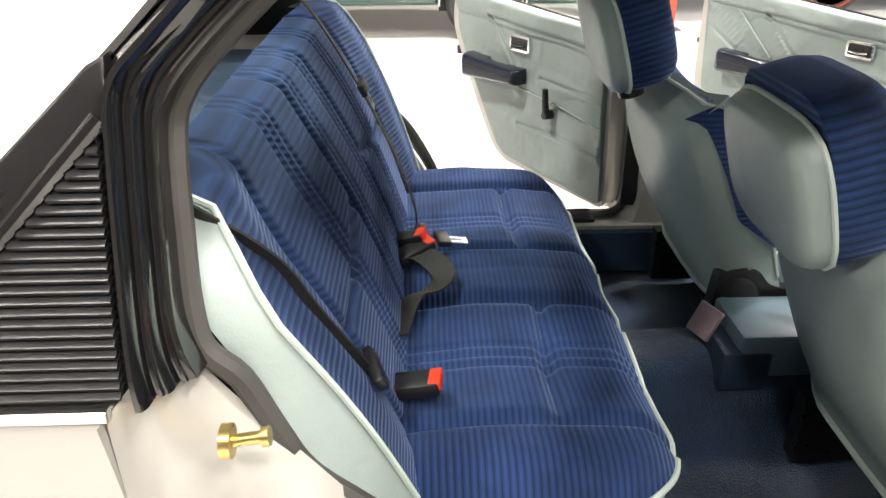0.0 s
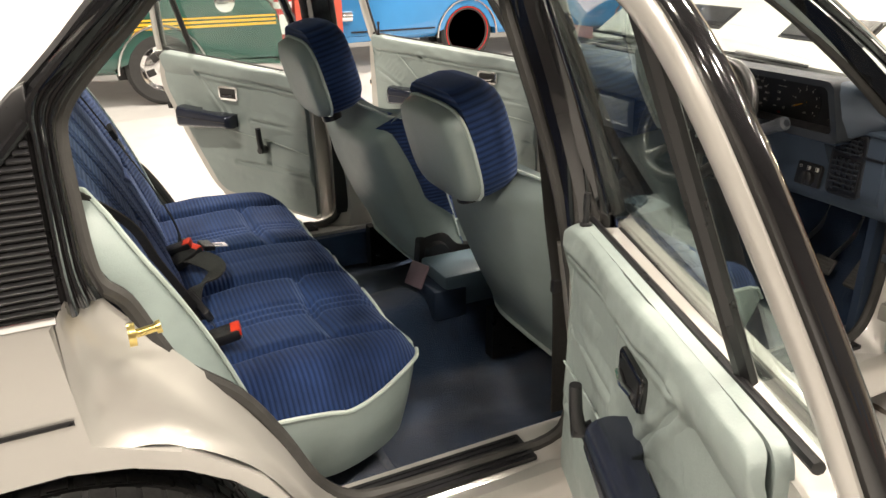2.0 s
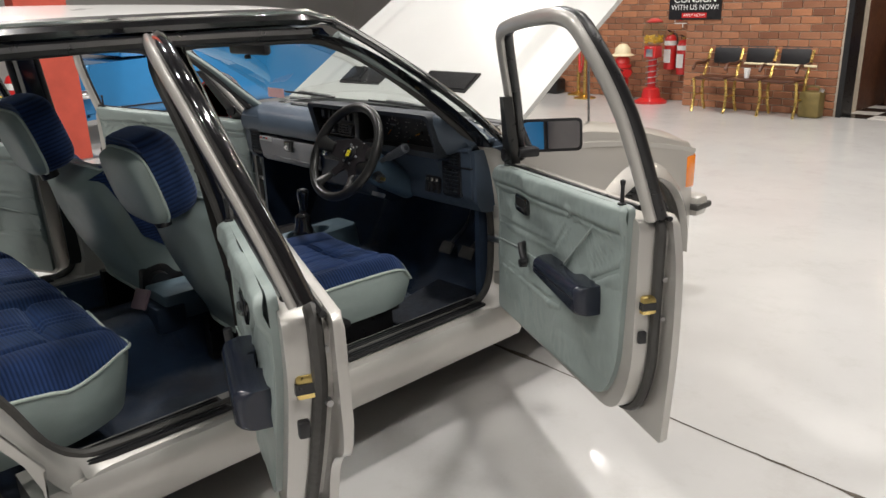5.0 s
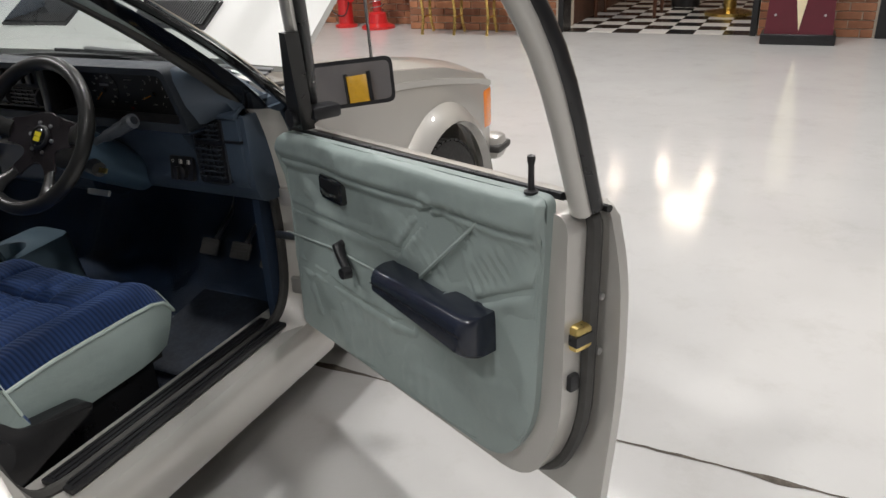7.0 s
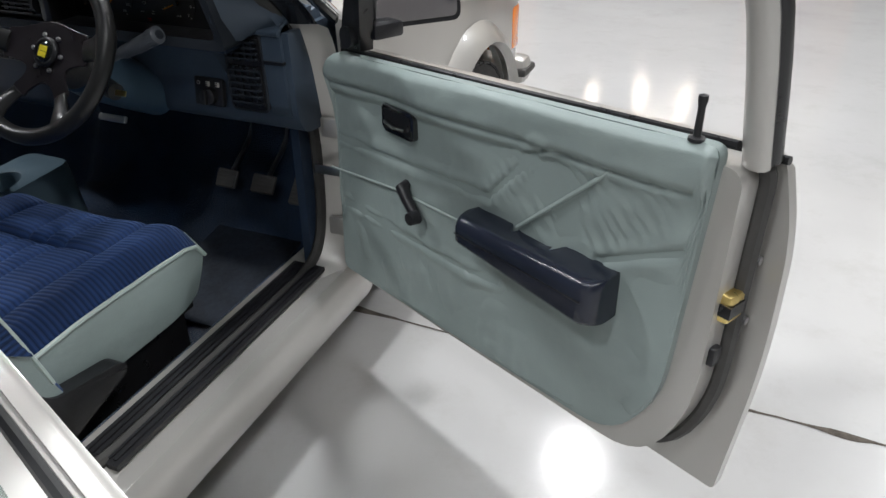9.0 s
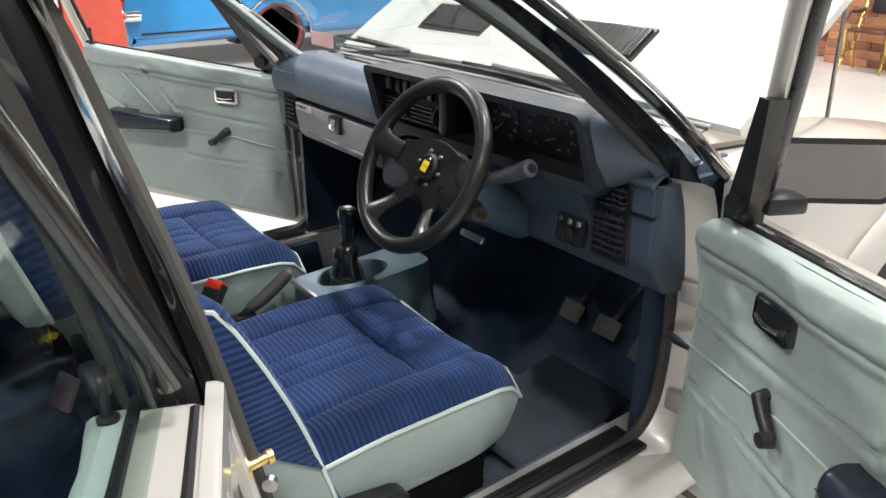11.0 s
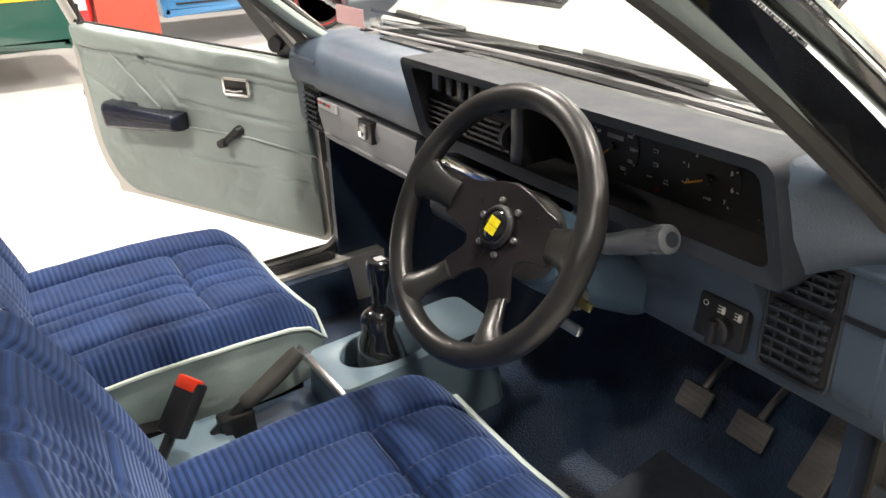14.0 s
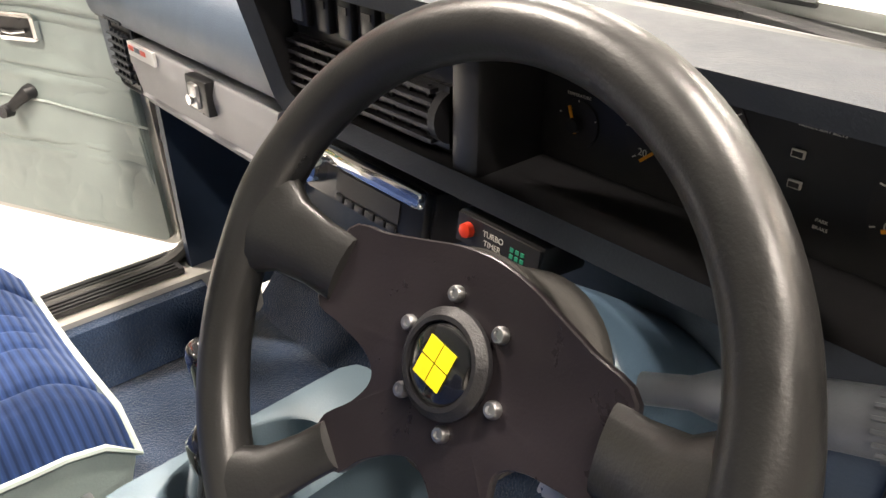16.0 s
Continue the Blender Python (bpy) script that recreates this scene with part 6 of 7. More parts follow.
def ribbon(pts, width, across, thick=0.0016):
    """Webbing: a flat strip along the points."""
    p = smooth_line(pts, 6)
    a = Vector(across).normalized() * width / 2
    bm = bmesh.new()
    rows = []
    for i, q in enumerate(p):
        d = (p[min(i + 1, len(p) - 1)] - p[max(i - 1, 0)]).normalized()
        s = (a - d * a.dot(d))
        s = s.normalized() * width / 2
        n = d.cross(s).normalized() * thick
        rows.append([q - s - n, q + s - n, q + s + n, q - s + n])
    return loft(rows, bm=bm)


def belt(name_pts, label, width=0.046, across=(1, 0, 0), tongue=None):
    th = thing("seat_belt", label, "seat belt", pose(0, 0, 0), "seat belts")
    part("webbing", ribbon(name_pts, width, across), M_BELT, th)
    if tongue:
        t_ = tagged(new("tongue"), "black and steel belt tongue")
        t_.parent = th
        t_.matrix_basis = tongue
        part("tongue_body", boxes((-0.028, 0.028, -0.007, 0.007, -0.012, 0.018), bevel=0.004), M_BLACKPLASTIC, t_)
        part("tongue_plate", boxes((-0.014, -0.006, -0.0015, 0.0015, -0.05, -0.012), (0.006, 0.014, -0.0015, 0.0015, -0.05, -0.012), (-0.014, 0.014, -0.0014, 0.0014, -0.05, -0.04)), M_STEEL, t_, "steel tongue", smooth=False)
    return th


belt([(-0.30, 0.10, 1.10), (-0.29, 0.172, 1.02), (-0.295, 0.26, 0.86), (-0.23, 0.335, 0.72), (-0.17, 0.372, 0.62), (-0.15, 0.36, 0.57)], "dark webbing seat belt hanging down the rear seat back", 0.048, (1, 0, 0.2), pose(-0.293, 0.262, 0.87, 24, 8, 0))
belt([(0.665, 0.14, 1.02), (0.64, 0.225, 0.94), (0.605, 0.262, 0.852), (0.57, 0.305, 0.757), (0.55, 0.325, 0.71)], "dark webbing seat belt lying over the rear seat side", 0.014, (0.3, 1, 0.3), pose(0.558, 0.322, 0.735, 26, 20, 20))
belt([(-0.05, 0.345, 0.575), (0.0, 0.39, 0.605), (0.07, 0.425, 0.60), (0.10, 0.40, 0.585), (0.13, 0.36, 0.58), (0.24, 0.335, 0.572)], "twisted black lap belt lying on the rear bench", 0.045, (0.3, 1, 0.4), pose(-0.085, 0.43, 0.60, 80, 0, 10))
belt([(0.66, 0.905, 1.24), (0.672, 0.94, 1.08), (0.685, 0.972, 0.83), (0.69, 0.995, 0.67), (0.70, 1.0, 0.40)], "dark webbing seat belt hanging down the centre pillar", 0.048, (0.1, 1, 0), pose(0.688, 0.995, 0.69, 0, 0, 90))
belt([(-0.66, 0.905, 1.24), (-0.672, 0.94, 1.08), (-0.685, 0.972, 0.83), (-0.69, 0.995, 0.67), (-0.70, 1.0, 0.40)], "dark webbing seat belt hanging down the centre pillar", 0.048, (0.1, 1, 0), pose(-0.688, 0.995, 0.69, 0, 0, 90))
tagged(part("belt_anchor", lathe([(0.014, 0), (0.014, 0.006), (0.009, 0.012)], 16), M_STEEL), "steel belt anchor bolt at the rear seat", "bolt").matrix_basis = pose(-0.19, 0.385, 0.575, 60, 0, 0)


M_PEDAL = plain("worn_pedal_rubber", (0.15, 0.145, 0.14), 0.5, 0.0, 0.2, 30.0, 0.2)


def pedal(x, y, z, w, h, label, tiltdeg, arm):
    th = thing("pedal", label, "pedal", pose(x, y, z, tiltdeg, 0, 0), "foot pedals")
    part("pad", boxes((-w / 2, w / 2, -0.012, 0.0, -h / 2, h / 2), bevel=0.005), M_PEDAL, th, "ribbed rubber pad")
    n = max(4, int(h / 0.009))
    for k in range(n):
        zz = -h / 2 + h * (k + 0.5) / n
        part("rib", boxes((-w / 2 + 0.004, w / 2 - 0.004, -0.016, -0.011, zz - 0.0018, zz + 0.0018)), M_PEDAL, th, smooth=False)
    if arm:
        part("arm", tube(smooth_line([(0, 0.0, 0.0), (0.0, 0.02, 0.05), (0.0, 0.05, 0.14), (-0.01, 0.03, 0.26)], 4), 0.007, 8), M_STEEL, th, "steel pedal arm")


pedal(0.367, 2.08, 0.432, 0.062, 0.05, "clutch pedal with ribbed rubber pad", -35, True)
pedal(0.480, 2.08, 0.434, 0.068, 0.05, "brake pedal with ribbed rubber pad", -35, True)
pedal(0.612, 2.075, 0.478, 0.052, 0.15, "long accelerator pedal with ribbed pad", -42, False)
tagged(part("heel_mat", turned(boxes((-0.13, 0.13, -0.2, 0.2, 0, 0.006), bevel=0.002), pose(0.45, 1.93, 0.262, 10, 0, 0)), plain("heel_pad", (0.016, 0.022, 0.034), 0.75, 0.0, 0.3, 20.0, 0.3, 200.0)), "dark worn heel mat on the driver carpet", "mat")

# mirrors and wipers
mir = thing("wing_mirror", "black wing mirror on the open front door", "wing mirror", d_rf.matrix_basis @ pose(0, 0, 0.957))
mc = pose(0.13, 0.115, 0.0, -7, 0, 78)
part("housing", turned(prism(rounded([(-0.115, -0.052), (-0.115, 0.052), (0.085, 0.052), (0.085, -0.052)], 0.02), 0.0, 0.075, lambda a, b, d: (a * (1 - 1.8 * max(0, d - 0.02)), d, b * (1 - 3 * max(0, d - 0.02))), 0.012), mc), M_BLACKPLASTIC, mir, "black housing")
MG = part("mirror_glass", turned(prism(rounded([(-0.105, -0.043), (-0.105, 0.043), (0.076, 0.043), (0.076, -0.043)], 0.014), -0.002, 0.0, lambda a, b, d: (a, d, b)), mc), plain("mirror_silver", (0.9, 0.9, 0.9), 0.0, 1.0, 0.0), mir, "mirror glass", smooth=False)

part("mirror_arm", boxes((0.10, 0.16, -0.02, 0.05, -0.06, -0.03), bevel=0.008), M_BLACKPLASTIC, mir, "black arm")
rv = thing("rear_view_mirror", "black interior rear-view mirror below the roof", "mirror", pose(-0.015, 1.50, 1.245))
part("case", boxes((-0.125, 0.125, -0.012, 0.018, -0.032, 0.032), bevel=0.01), M_BLACKPLASTIC, rv)
part("stem", tube([(0, 0.01, 0.0), (0, 0.03, 0.075)], 0.008, 8), M_BLACK, rv)
part("tab", boxes((-0.012, 0.012, -0.014, 0.0, -0.046, -0.032), bevel=0.002), M_BLACK, rv)
for x0, x1 in ((-0.58, -0.10), (0.06, 0.56)):
    wp = thing("wiper", "black windscreen wiper resting at the screen base", "wiper", pose(0, 0, 0), "windscreen wipers")
    part("arm", tube([(x1, 2.12, 0.955), ((x0 + x1) / 2, 2.085, 0.985), (x0, 2.055, 1.0)], 0.006, 6), M_STEEL, wp)
    part("blade", tube([(x0 - 0.10, 2.04, 0.995), (x0 + 0.25, 2.075, 0.985)], 0.005, 6), M_BLACK, wp)
tagged(part("paper_label", boxes((-0.60, -0.47, 1.903, 1.905, 0.99, 1.03)), plain("pink_paper", (0.55, 0.33, 0.33), 0.6)), "faded pink label stuck on the windscreen", "label")


# ------------------------------------------------------------------ the hall's far side
WALL_Y, DEEP_Y = 9.36, 9.78
setting("wall_north_pier", boxes((-2.72, -0.76, WALL_Y, WALL_Y + 0.6, 0, CEILING)), M_MORTAR, "mortar core of the brick pier", "wall")
setting("wall_north_recess", boxes((-9.0, -2.72, DEEP_Y, DEEP_Y + 0.3, 0, CEILING)), M_MORTAR, "mortar core of the recessed brick wall", "wall")
setting("floor_recess", boxes((-16, -2.72, 9.38, 14, -0.2, 0.0)), M_FLOOR, "pale grey painted floor", "floor")
setting("wall_north_right", boxes((1.40, 9.0, WALL_Y + 0.02, WALL_Y + 0.4, 0, CEILING)), M_MORTAR, "mortar core of the brick wall", "wall")
pier_w, recess_w, right_w = bpy.data.objects["wall_north_pier"], bpy.data.objects["wall_north_recess"], bpy.data.objects["wall_north_right"]
# black door surround of the barber room
for x in (-0.74, 1.36):
    setting("trim", boxes((x - 0.03, x + 0.03, WALL_Y - 0.03, WALL_Y + 0.3, 0, 2.6)), M_BLACK, "black door surround", "trim")
setting("trim", boxes((-0.77, 1.39, WALL_Y - 0.03, WALL_Y + 0.3, 2.6, 2.7)), M_BLACK, "black door surround", "trim")
setting("floor_barber", boxes((-2.72, 9.0, 9.38, 13.9, -0.2, -0.006)), M_MORTAR, "grouted floor of the barber room", "floor")
barber_floor = bpy.data.objects["floor_barber"]
setting("wall_barber_left", boxes((-0.95, -0.76, WALL_Y + 0.61, 13.0, 0, 2.8)), M_DARKWOOD, "dark panelled wall of the barber room", "wall")
setting("wall_barber_right", boxes((2.2, 2.3, WALL_Y + 0.45, 13.0, 0, 2.8)), M_DARKWOOD, "dark panelled wall of the barber room", "wall")
setting("wall_barber_back", boxes((-0.95, 2.3, 13.0, 13.1, 0, 2.8)), M_DARKWOOD, "dark panelled wall of the barber room", "wall")
setting("ceiling_barber", boxes((-0.95, 2.3, WALL_Y + 0.41, 13.1, 2.8, 2.9)), M_CEIL, "low ceiling of the barber room", "ceiling")
area_lamp("barber_lamp", 0.6, 11.2, 2.75, 0.5, 0.5, 40, (1, 0.85, 0.65))


def bench_row():
    th = thing("row_seat", "row of three old theatre seats with brass legs and dark backs", "bench", pose(-2.36, 9.08, 0))
    for k in range(3):
        x = 0.02 + 0.42 * k
        part("seat", boxes((x + 0.02, x + 0.40, -0.18, 0.16, 0.40, 0.43), bevel=0.01), M_DARKWOOD, th, "dark worn seat")
        b = boxes((x + 0.035, x + 0.385, -0.012, 0.012, 0.57, 0.79), bevel=0.01)
        part("backrest", turned(b, pose(0, 0.17, 0.0, -8, 0, 0)), M_BLACKPLASTIC, th, "dark back panel")
    for k in range(4):
        x = 0.02 + 0.42 * k
        leg = tube(smooth_line([(x, -0.17, 0.0), (x, -0.12, 0.2), (x, -0.16, 0.41)], 4), 0.017, 6)
        tube(smooth_line([(x, 0.16, 0.0), (x, 0.08, 0.2), (x, 0.10, 0.42), (x, 0.24, 0.74)], 4), 0.017, 6, bm=leg)
        tube([(x, -0.12, 0.2), (x, 0.08, 0.2)], 0.012, 6, bm=leg)
        part("leg", leg, M_GOLD, th, "cast brass-coloured leg")
        part("armrest", tube(smooth_line([(x, -0.19, 0.52), (x, -0.12, 0.585), (x, 0.05, 0.58), (x, 0.18, 0.60)], 4), 0.02, 6), M_DARKWOOD, th, "worn wooden armrest")
    return th


bench_row()
cup = tagged(part("paper_cup", lathe([(0.028, 0), (0.038, 0.11), (0.036, 0.112)], 16), M_PAPER), "white paper cup standing on the row of seats", "cup")
cup.matrix_basis = pose(-1.70, 9.0, 0.43)
tagged(part("cane", tube([(-1.76, 9.03, 0.60), (-0.93, 9.05, 0.585)], [0.011, 0.013], 8), M_CREAM), "pale stick lying across the seat armrests", "stick")


def jerry_can():
    th = thing("jerry_can", "olive metal jerry can standing on the floor", "can", pose(-0.99, 9.18, 0))
    part("body", boxes((-0.12, 0.12, -0.09, 0.09, 0, 0.30), bevel=0.03), M_OLIVE, th)
    part("handle", tube(smooth_line([(-0.08, 0, 0.29), (-0.06, 0, 0.345), (0.06, 0, 0.345), (0.08, 0, 0.29)], 4), 0.012, 8), M_OLIVE, th)
    part("cap", cyl((0.09, 0, 0.29), (0.11, 0, 0.33), 0.025), M_STEEL, th, "dull metal cap")


jerry_can()


def hydrant():
    th = thing("fire_hydrant", "red cast iron fire hydrant with a pale helmet on top", "hydrant", pose(-3.72, 9.42, 0))
    part("barrel", lathe([(0.15, 0), (0.15, 0.03), (0.10, 0.05), (0.095, 0.44), (0.13, 0.45), (0.13, 0.49), (0.11, 0.50), (0.10, 0.57), (0.05, 0.62), (0.02, 0.64)], 24), M_RED, th)
    for a in (-60, 60, 180):
        part("outlet", turned(cyl((0, -0.08, 0.38), (0, -0.17, 0.38), 0.055, 0.06, 16), pose(0, 0, 0, 0, 0, a)), M_RED, th)
    part("chain", tube([(0.13 * math.cos(a), -0.12 + 0.02 * math.sin(a * 3), 0.30 + 0.15 * math.sin(a)) for a in [k * math.pi / 10 for k in range(20)]], 0.008, 6, closed=True), M_BLACK, th)
    hat = tagged(part("helmet", lathe([(0.16, 0.60), (0.15, 0.615), (0.115, 0.63), (0.105, 0.70), (0.06, 0.75), (0.01, 0.765)], 24), M_CREAM), "pale worn safety helmet resting on the hydrant", "helmet")
    hat.matrix_basis = pose(-3.72, 9.42, 0.012)


hydrant()


def gumball():
    th = thing("gumball_machine", "red spiral gumball machine with a clear globe", "gumball machine", pose(-3.20, 9.36, 0))
    part("base", lathe([(0.22, 0), (0.22, 0.03), (0.13, 0.07), (0.11, 0.19), (0.08, 0.21)], 28), M_RED, th)
    part("column", lathe([(0.055, 0.2), (0.055, 0.60)], 20), M_RED, th)
    part("spiral", tube([(0.085 * math.cos(a), 0.085 * math.sin(a), 0.21 + 0.38 * a / 31.4) for a in [k * 0.35 for k in range(90)]], 0.008, 6), M_STEEL, th, "clear spiral ramp")
    part("coin_head", boxes((-0.09, 0.09, -0.09, 0.09, 0.60, 0.76), bevel=0.02), M_RED, th)
    part("coin_plate", boxes((-0.05, 0.05, -0.102, -0.088, 0.62, 0.72), bevel=0.004), M_STEEL, th, "metal coin plate")
    part("globe", lathe([(0.07, 0.76), (0.14, 0.82), (0.165, 0.91), (0.14, 1.01), (0.09, 1.06)], 28), M_GLASS, th, "clear globe")
    bm = bmesh.new()
    rnd = random.Random(5)
    for _ in range(130):
        r, a = 0.125 * rnd.random() ** 0.5, rnd.random() * 6.28
        bmesh.ops.create_icosphere(bm, subdivisions=1, radius=0.014, matrix=Matrix.Translation((r * math.cos(a), r * math.sin(a), 0.80 + 0.09 * rnd.random())))
    tagged(part("gumballs", bm, M_YELLOW, th, "coloured gumballs"), kind="stuff")
    part("cap", lathe([(0.10, 1.06), (0.11, 1.075), (0.05, 1.11), (0.01, 1.115)], 24), M_RED, th)


gumball()


def extinguisher(m, label):
    th = thing("fire_extinguisher", label, "fire extinguisher", m, "fire extinguishers")
    part("cylinder", lathe([(0.03, 0.0), (0.08, 0.01), (0.085, 0.04), (0.085, 0.40), (0.06, 0.45), (0.02, 0.47)], 24), M_RED, th)
    part("band", lathe([(0.0865, 0.33), (0.0865, 0.39)], 24), M_PAPER, th, "white band")
    part("label_plate", prism([(-0.05, 0.10), (0.05, 0.10), (0.05, 0.28), (-0.05, 0.28)], 0.086, 0.0885, lambda a, b, d: (a, -d, b)), M_PAPER, th, "white instruction label")
    part("valve", boxes((-0.02, 0.02, -0.02, 0.02, 0.46, 0.50)), M_BRASS, th)
    part("lever", tube([(0, 0.0, 0.50), (0, -0.10, 0.53)], 0.009, 6), M_BLACK, th)
    part("hose", tube(smooth_line([(0.02, 0, 0.48), (0.09, -0.01, 0.46), (0.105, -0.01, 0.30), (0.10, -0.01, 0.12)], 4), 0.010, 8), M_BLACK, th)
    return th


ext = extinguisher(pose(-2.92, 9.66, 0.36), "red fire extinguisher with white band, hung on the brick wall")
copy_thing(ext, pose(-3.12, 9.67, 0.42))
tagged(copy_thing(ext, pose(-5.50, 2.105, 0.40, 0, 0, 80)), "red fire extinguisher with white band, hung on the red pillar")


def stanchion(x, y):
    th = thing("stanchion", "polished brass rope stanchion on a round base", "stanchion", pose(x, y, 0), "rope stanchions")
    part("base", lathe([(0.16, 0), (0.16, 0.015), (0.05, 0.04), (0.03, 0.05)], 28), M_GOLD, th)
    part("post", lathe([(0.025, 0.04), (0.025, 0.88), (0.035, 0.89), (0.035, 0.91), (0.015, 0.93), (0.03, 0.95), (0.02, 0.98), (0.005, 0.985)], 18), M_GOLD, th)
    return th


stanchion(-4.62, 9.62)
stanchion(-4.25, 9.28)
tagged(part("rope", tube(smooth_line([(-4.62, 9.62, 0.86), (-4.56, 9.55, 0.5), (-4.45, 9.42, 0.36), (-4.33, 9.33, 0.5), (-4.25, 9.28, 0.86)], 6), 0.02, 8), M_RED), "red velvet rope slung between the stanchions", "rope")
tagged(part("black_bag", boxes((-5.25, -4.9, 9.45, 9.7, 0.0, 0.24), bevel=0.06), M_BLACK), "black bag lying on the floor by the wall", "bag")


def words(text, size, m, material, parent, name="lettering"):
    cu = bpy.data.curves.new(name, "FONT")
    cu.body, cu.size, cu.extrude, cu.align_x, cu.align_y = text, size, 0.0006, "CENTER", "CENTER"
    tmp = bpy.data.objects.new("tmp", cu)
    scene.collection.objects.link(tmp)
    bpy.context.view_layer.update()
    me = bpy.data.meshes.new_from_object(tmp.evaluated_get(bpy.context.evaluated_depsgraph_get()))
    bpy.data.objects.remove(tmp)
    me.materials.clear()
    me.materials.append(material)
    ob = new(name, me)
    ob.parent = parent
    ob.matrix_basis = m
    return ob


sign = thing("wall_sign", "black wall sign with white and red lettering on the brick pier", "sign", pose(-2.62, 9.35, 1.14))
part("board", boxes((-0.36, 0.36, -0.02, 0.0, -0.05, 0.42)), M_BLACK, sign)
words("CONSIGN", 0.13, pose(0, -0.023, 0.20, 90, 0, 0), M_PAPER, sign)
words("WITH US NOW!", 0.09, pose(0, -0.023, 0.10, 90, 0, 0), M_PAPER, sign)
part("button", boxes((-0.17, 0.17, -0.024, -0.02, -0.025, 0.035)), M_RED, sign, "red strip")
words("APPLY NOW!", 0.05, pose(0, -0.0265, 0.005, 90, 0, 0), M_PAPER, sign)
for x, w in ((-3.05, 0.0), (-2.83, 0.0)):
    sg = thing("notice", "white notice with a red disc above the extinguisher", "sign", pose(x, 9.775, 0.98), "extinguisher notices")
    part("plate", boxes((-0.09, 0.09, -0.008, 0, 0, 0.26)), M_PAPER, sg)
    part("disc", turned(lathe([(0.06, 0), (0.06, 0.003)], 20), pose(0, -0.008, 0.14, 90, 0, 0)), M_RED, sg, "red disc")


def maroon_stand():
    th = thing("display_stand", "maroon display stand with a cream pennant shape", "display stand", pose(1.80, 8.98, 0))
    part("plinth", boxes((-0.34, 0.34, -0.18, 0.18, 0, 0.10), bevel=0.01), M_BLACK, th, "black plinth")
    part("body", prism([(-0.31, 0.10), (0.31, 0.10), (0.20, 2.0), (-0.20, 2.0)], -0.15, 0.15, lambda a, b, d: (a, d, b), 0.01), M_MAROON, th)
    part("pennant", prism([(0.0, 0.13), (0.10, 0.75), (0.14, 1.5), (-0.14, 1.5), (-0.10, 0.75)], -0.158, -0.15, lambda a, b, d: (a, d, b)), M_CREAM, th, "cream pennant")
    for x, z in ((-0.22, 0.28), (0.22, 0.28), (-0.2, 0.7), (0.2, 0.7)):
        part("screw", cyl((x, -0.15, z), (x, -0.156, z), 0.012, None, 10), M_STEEL, th)


maroon_stand()
setting("door_1", boxes((2.50, 3.5, WALL_Y - 0.025, WALL_Y + 0.02, 0, 2.3)), M_BLACK, "dark double door in the brick wall", "door")


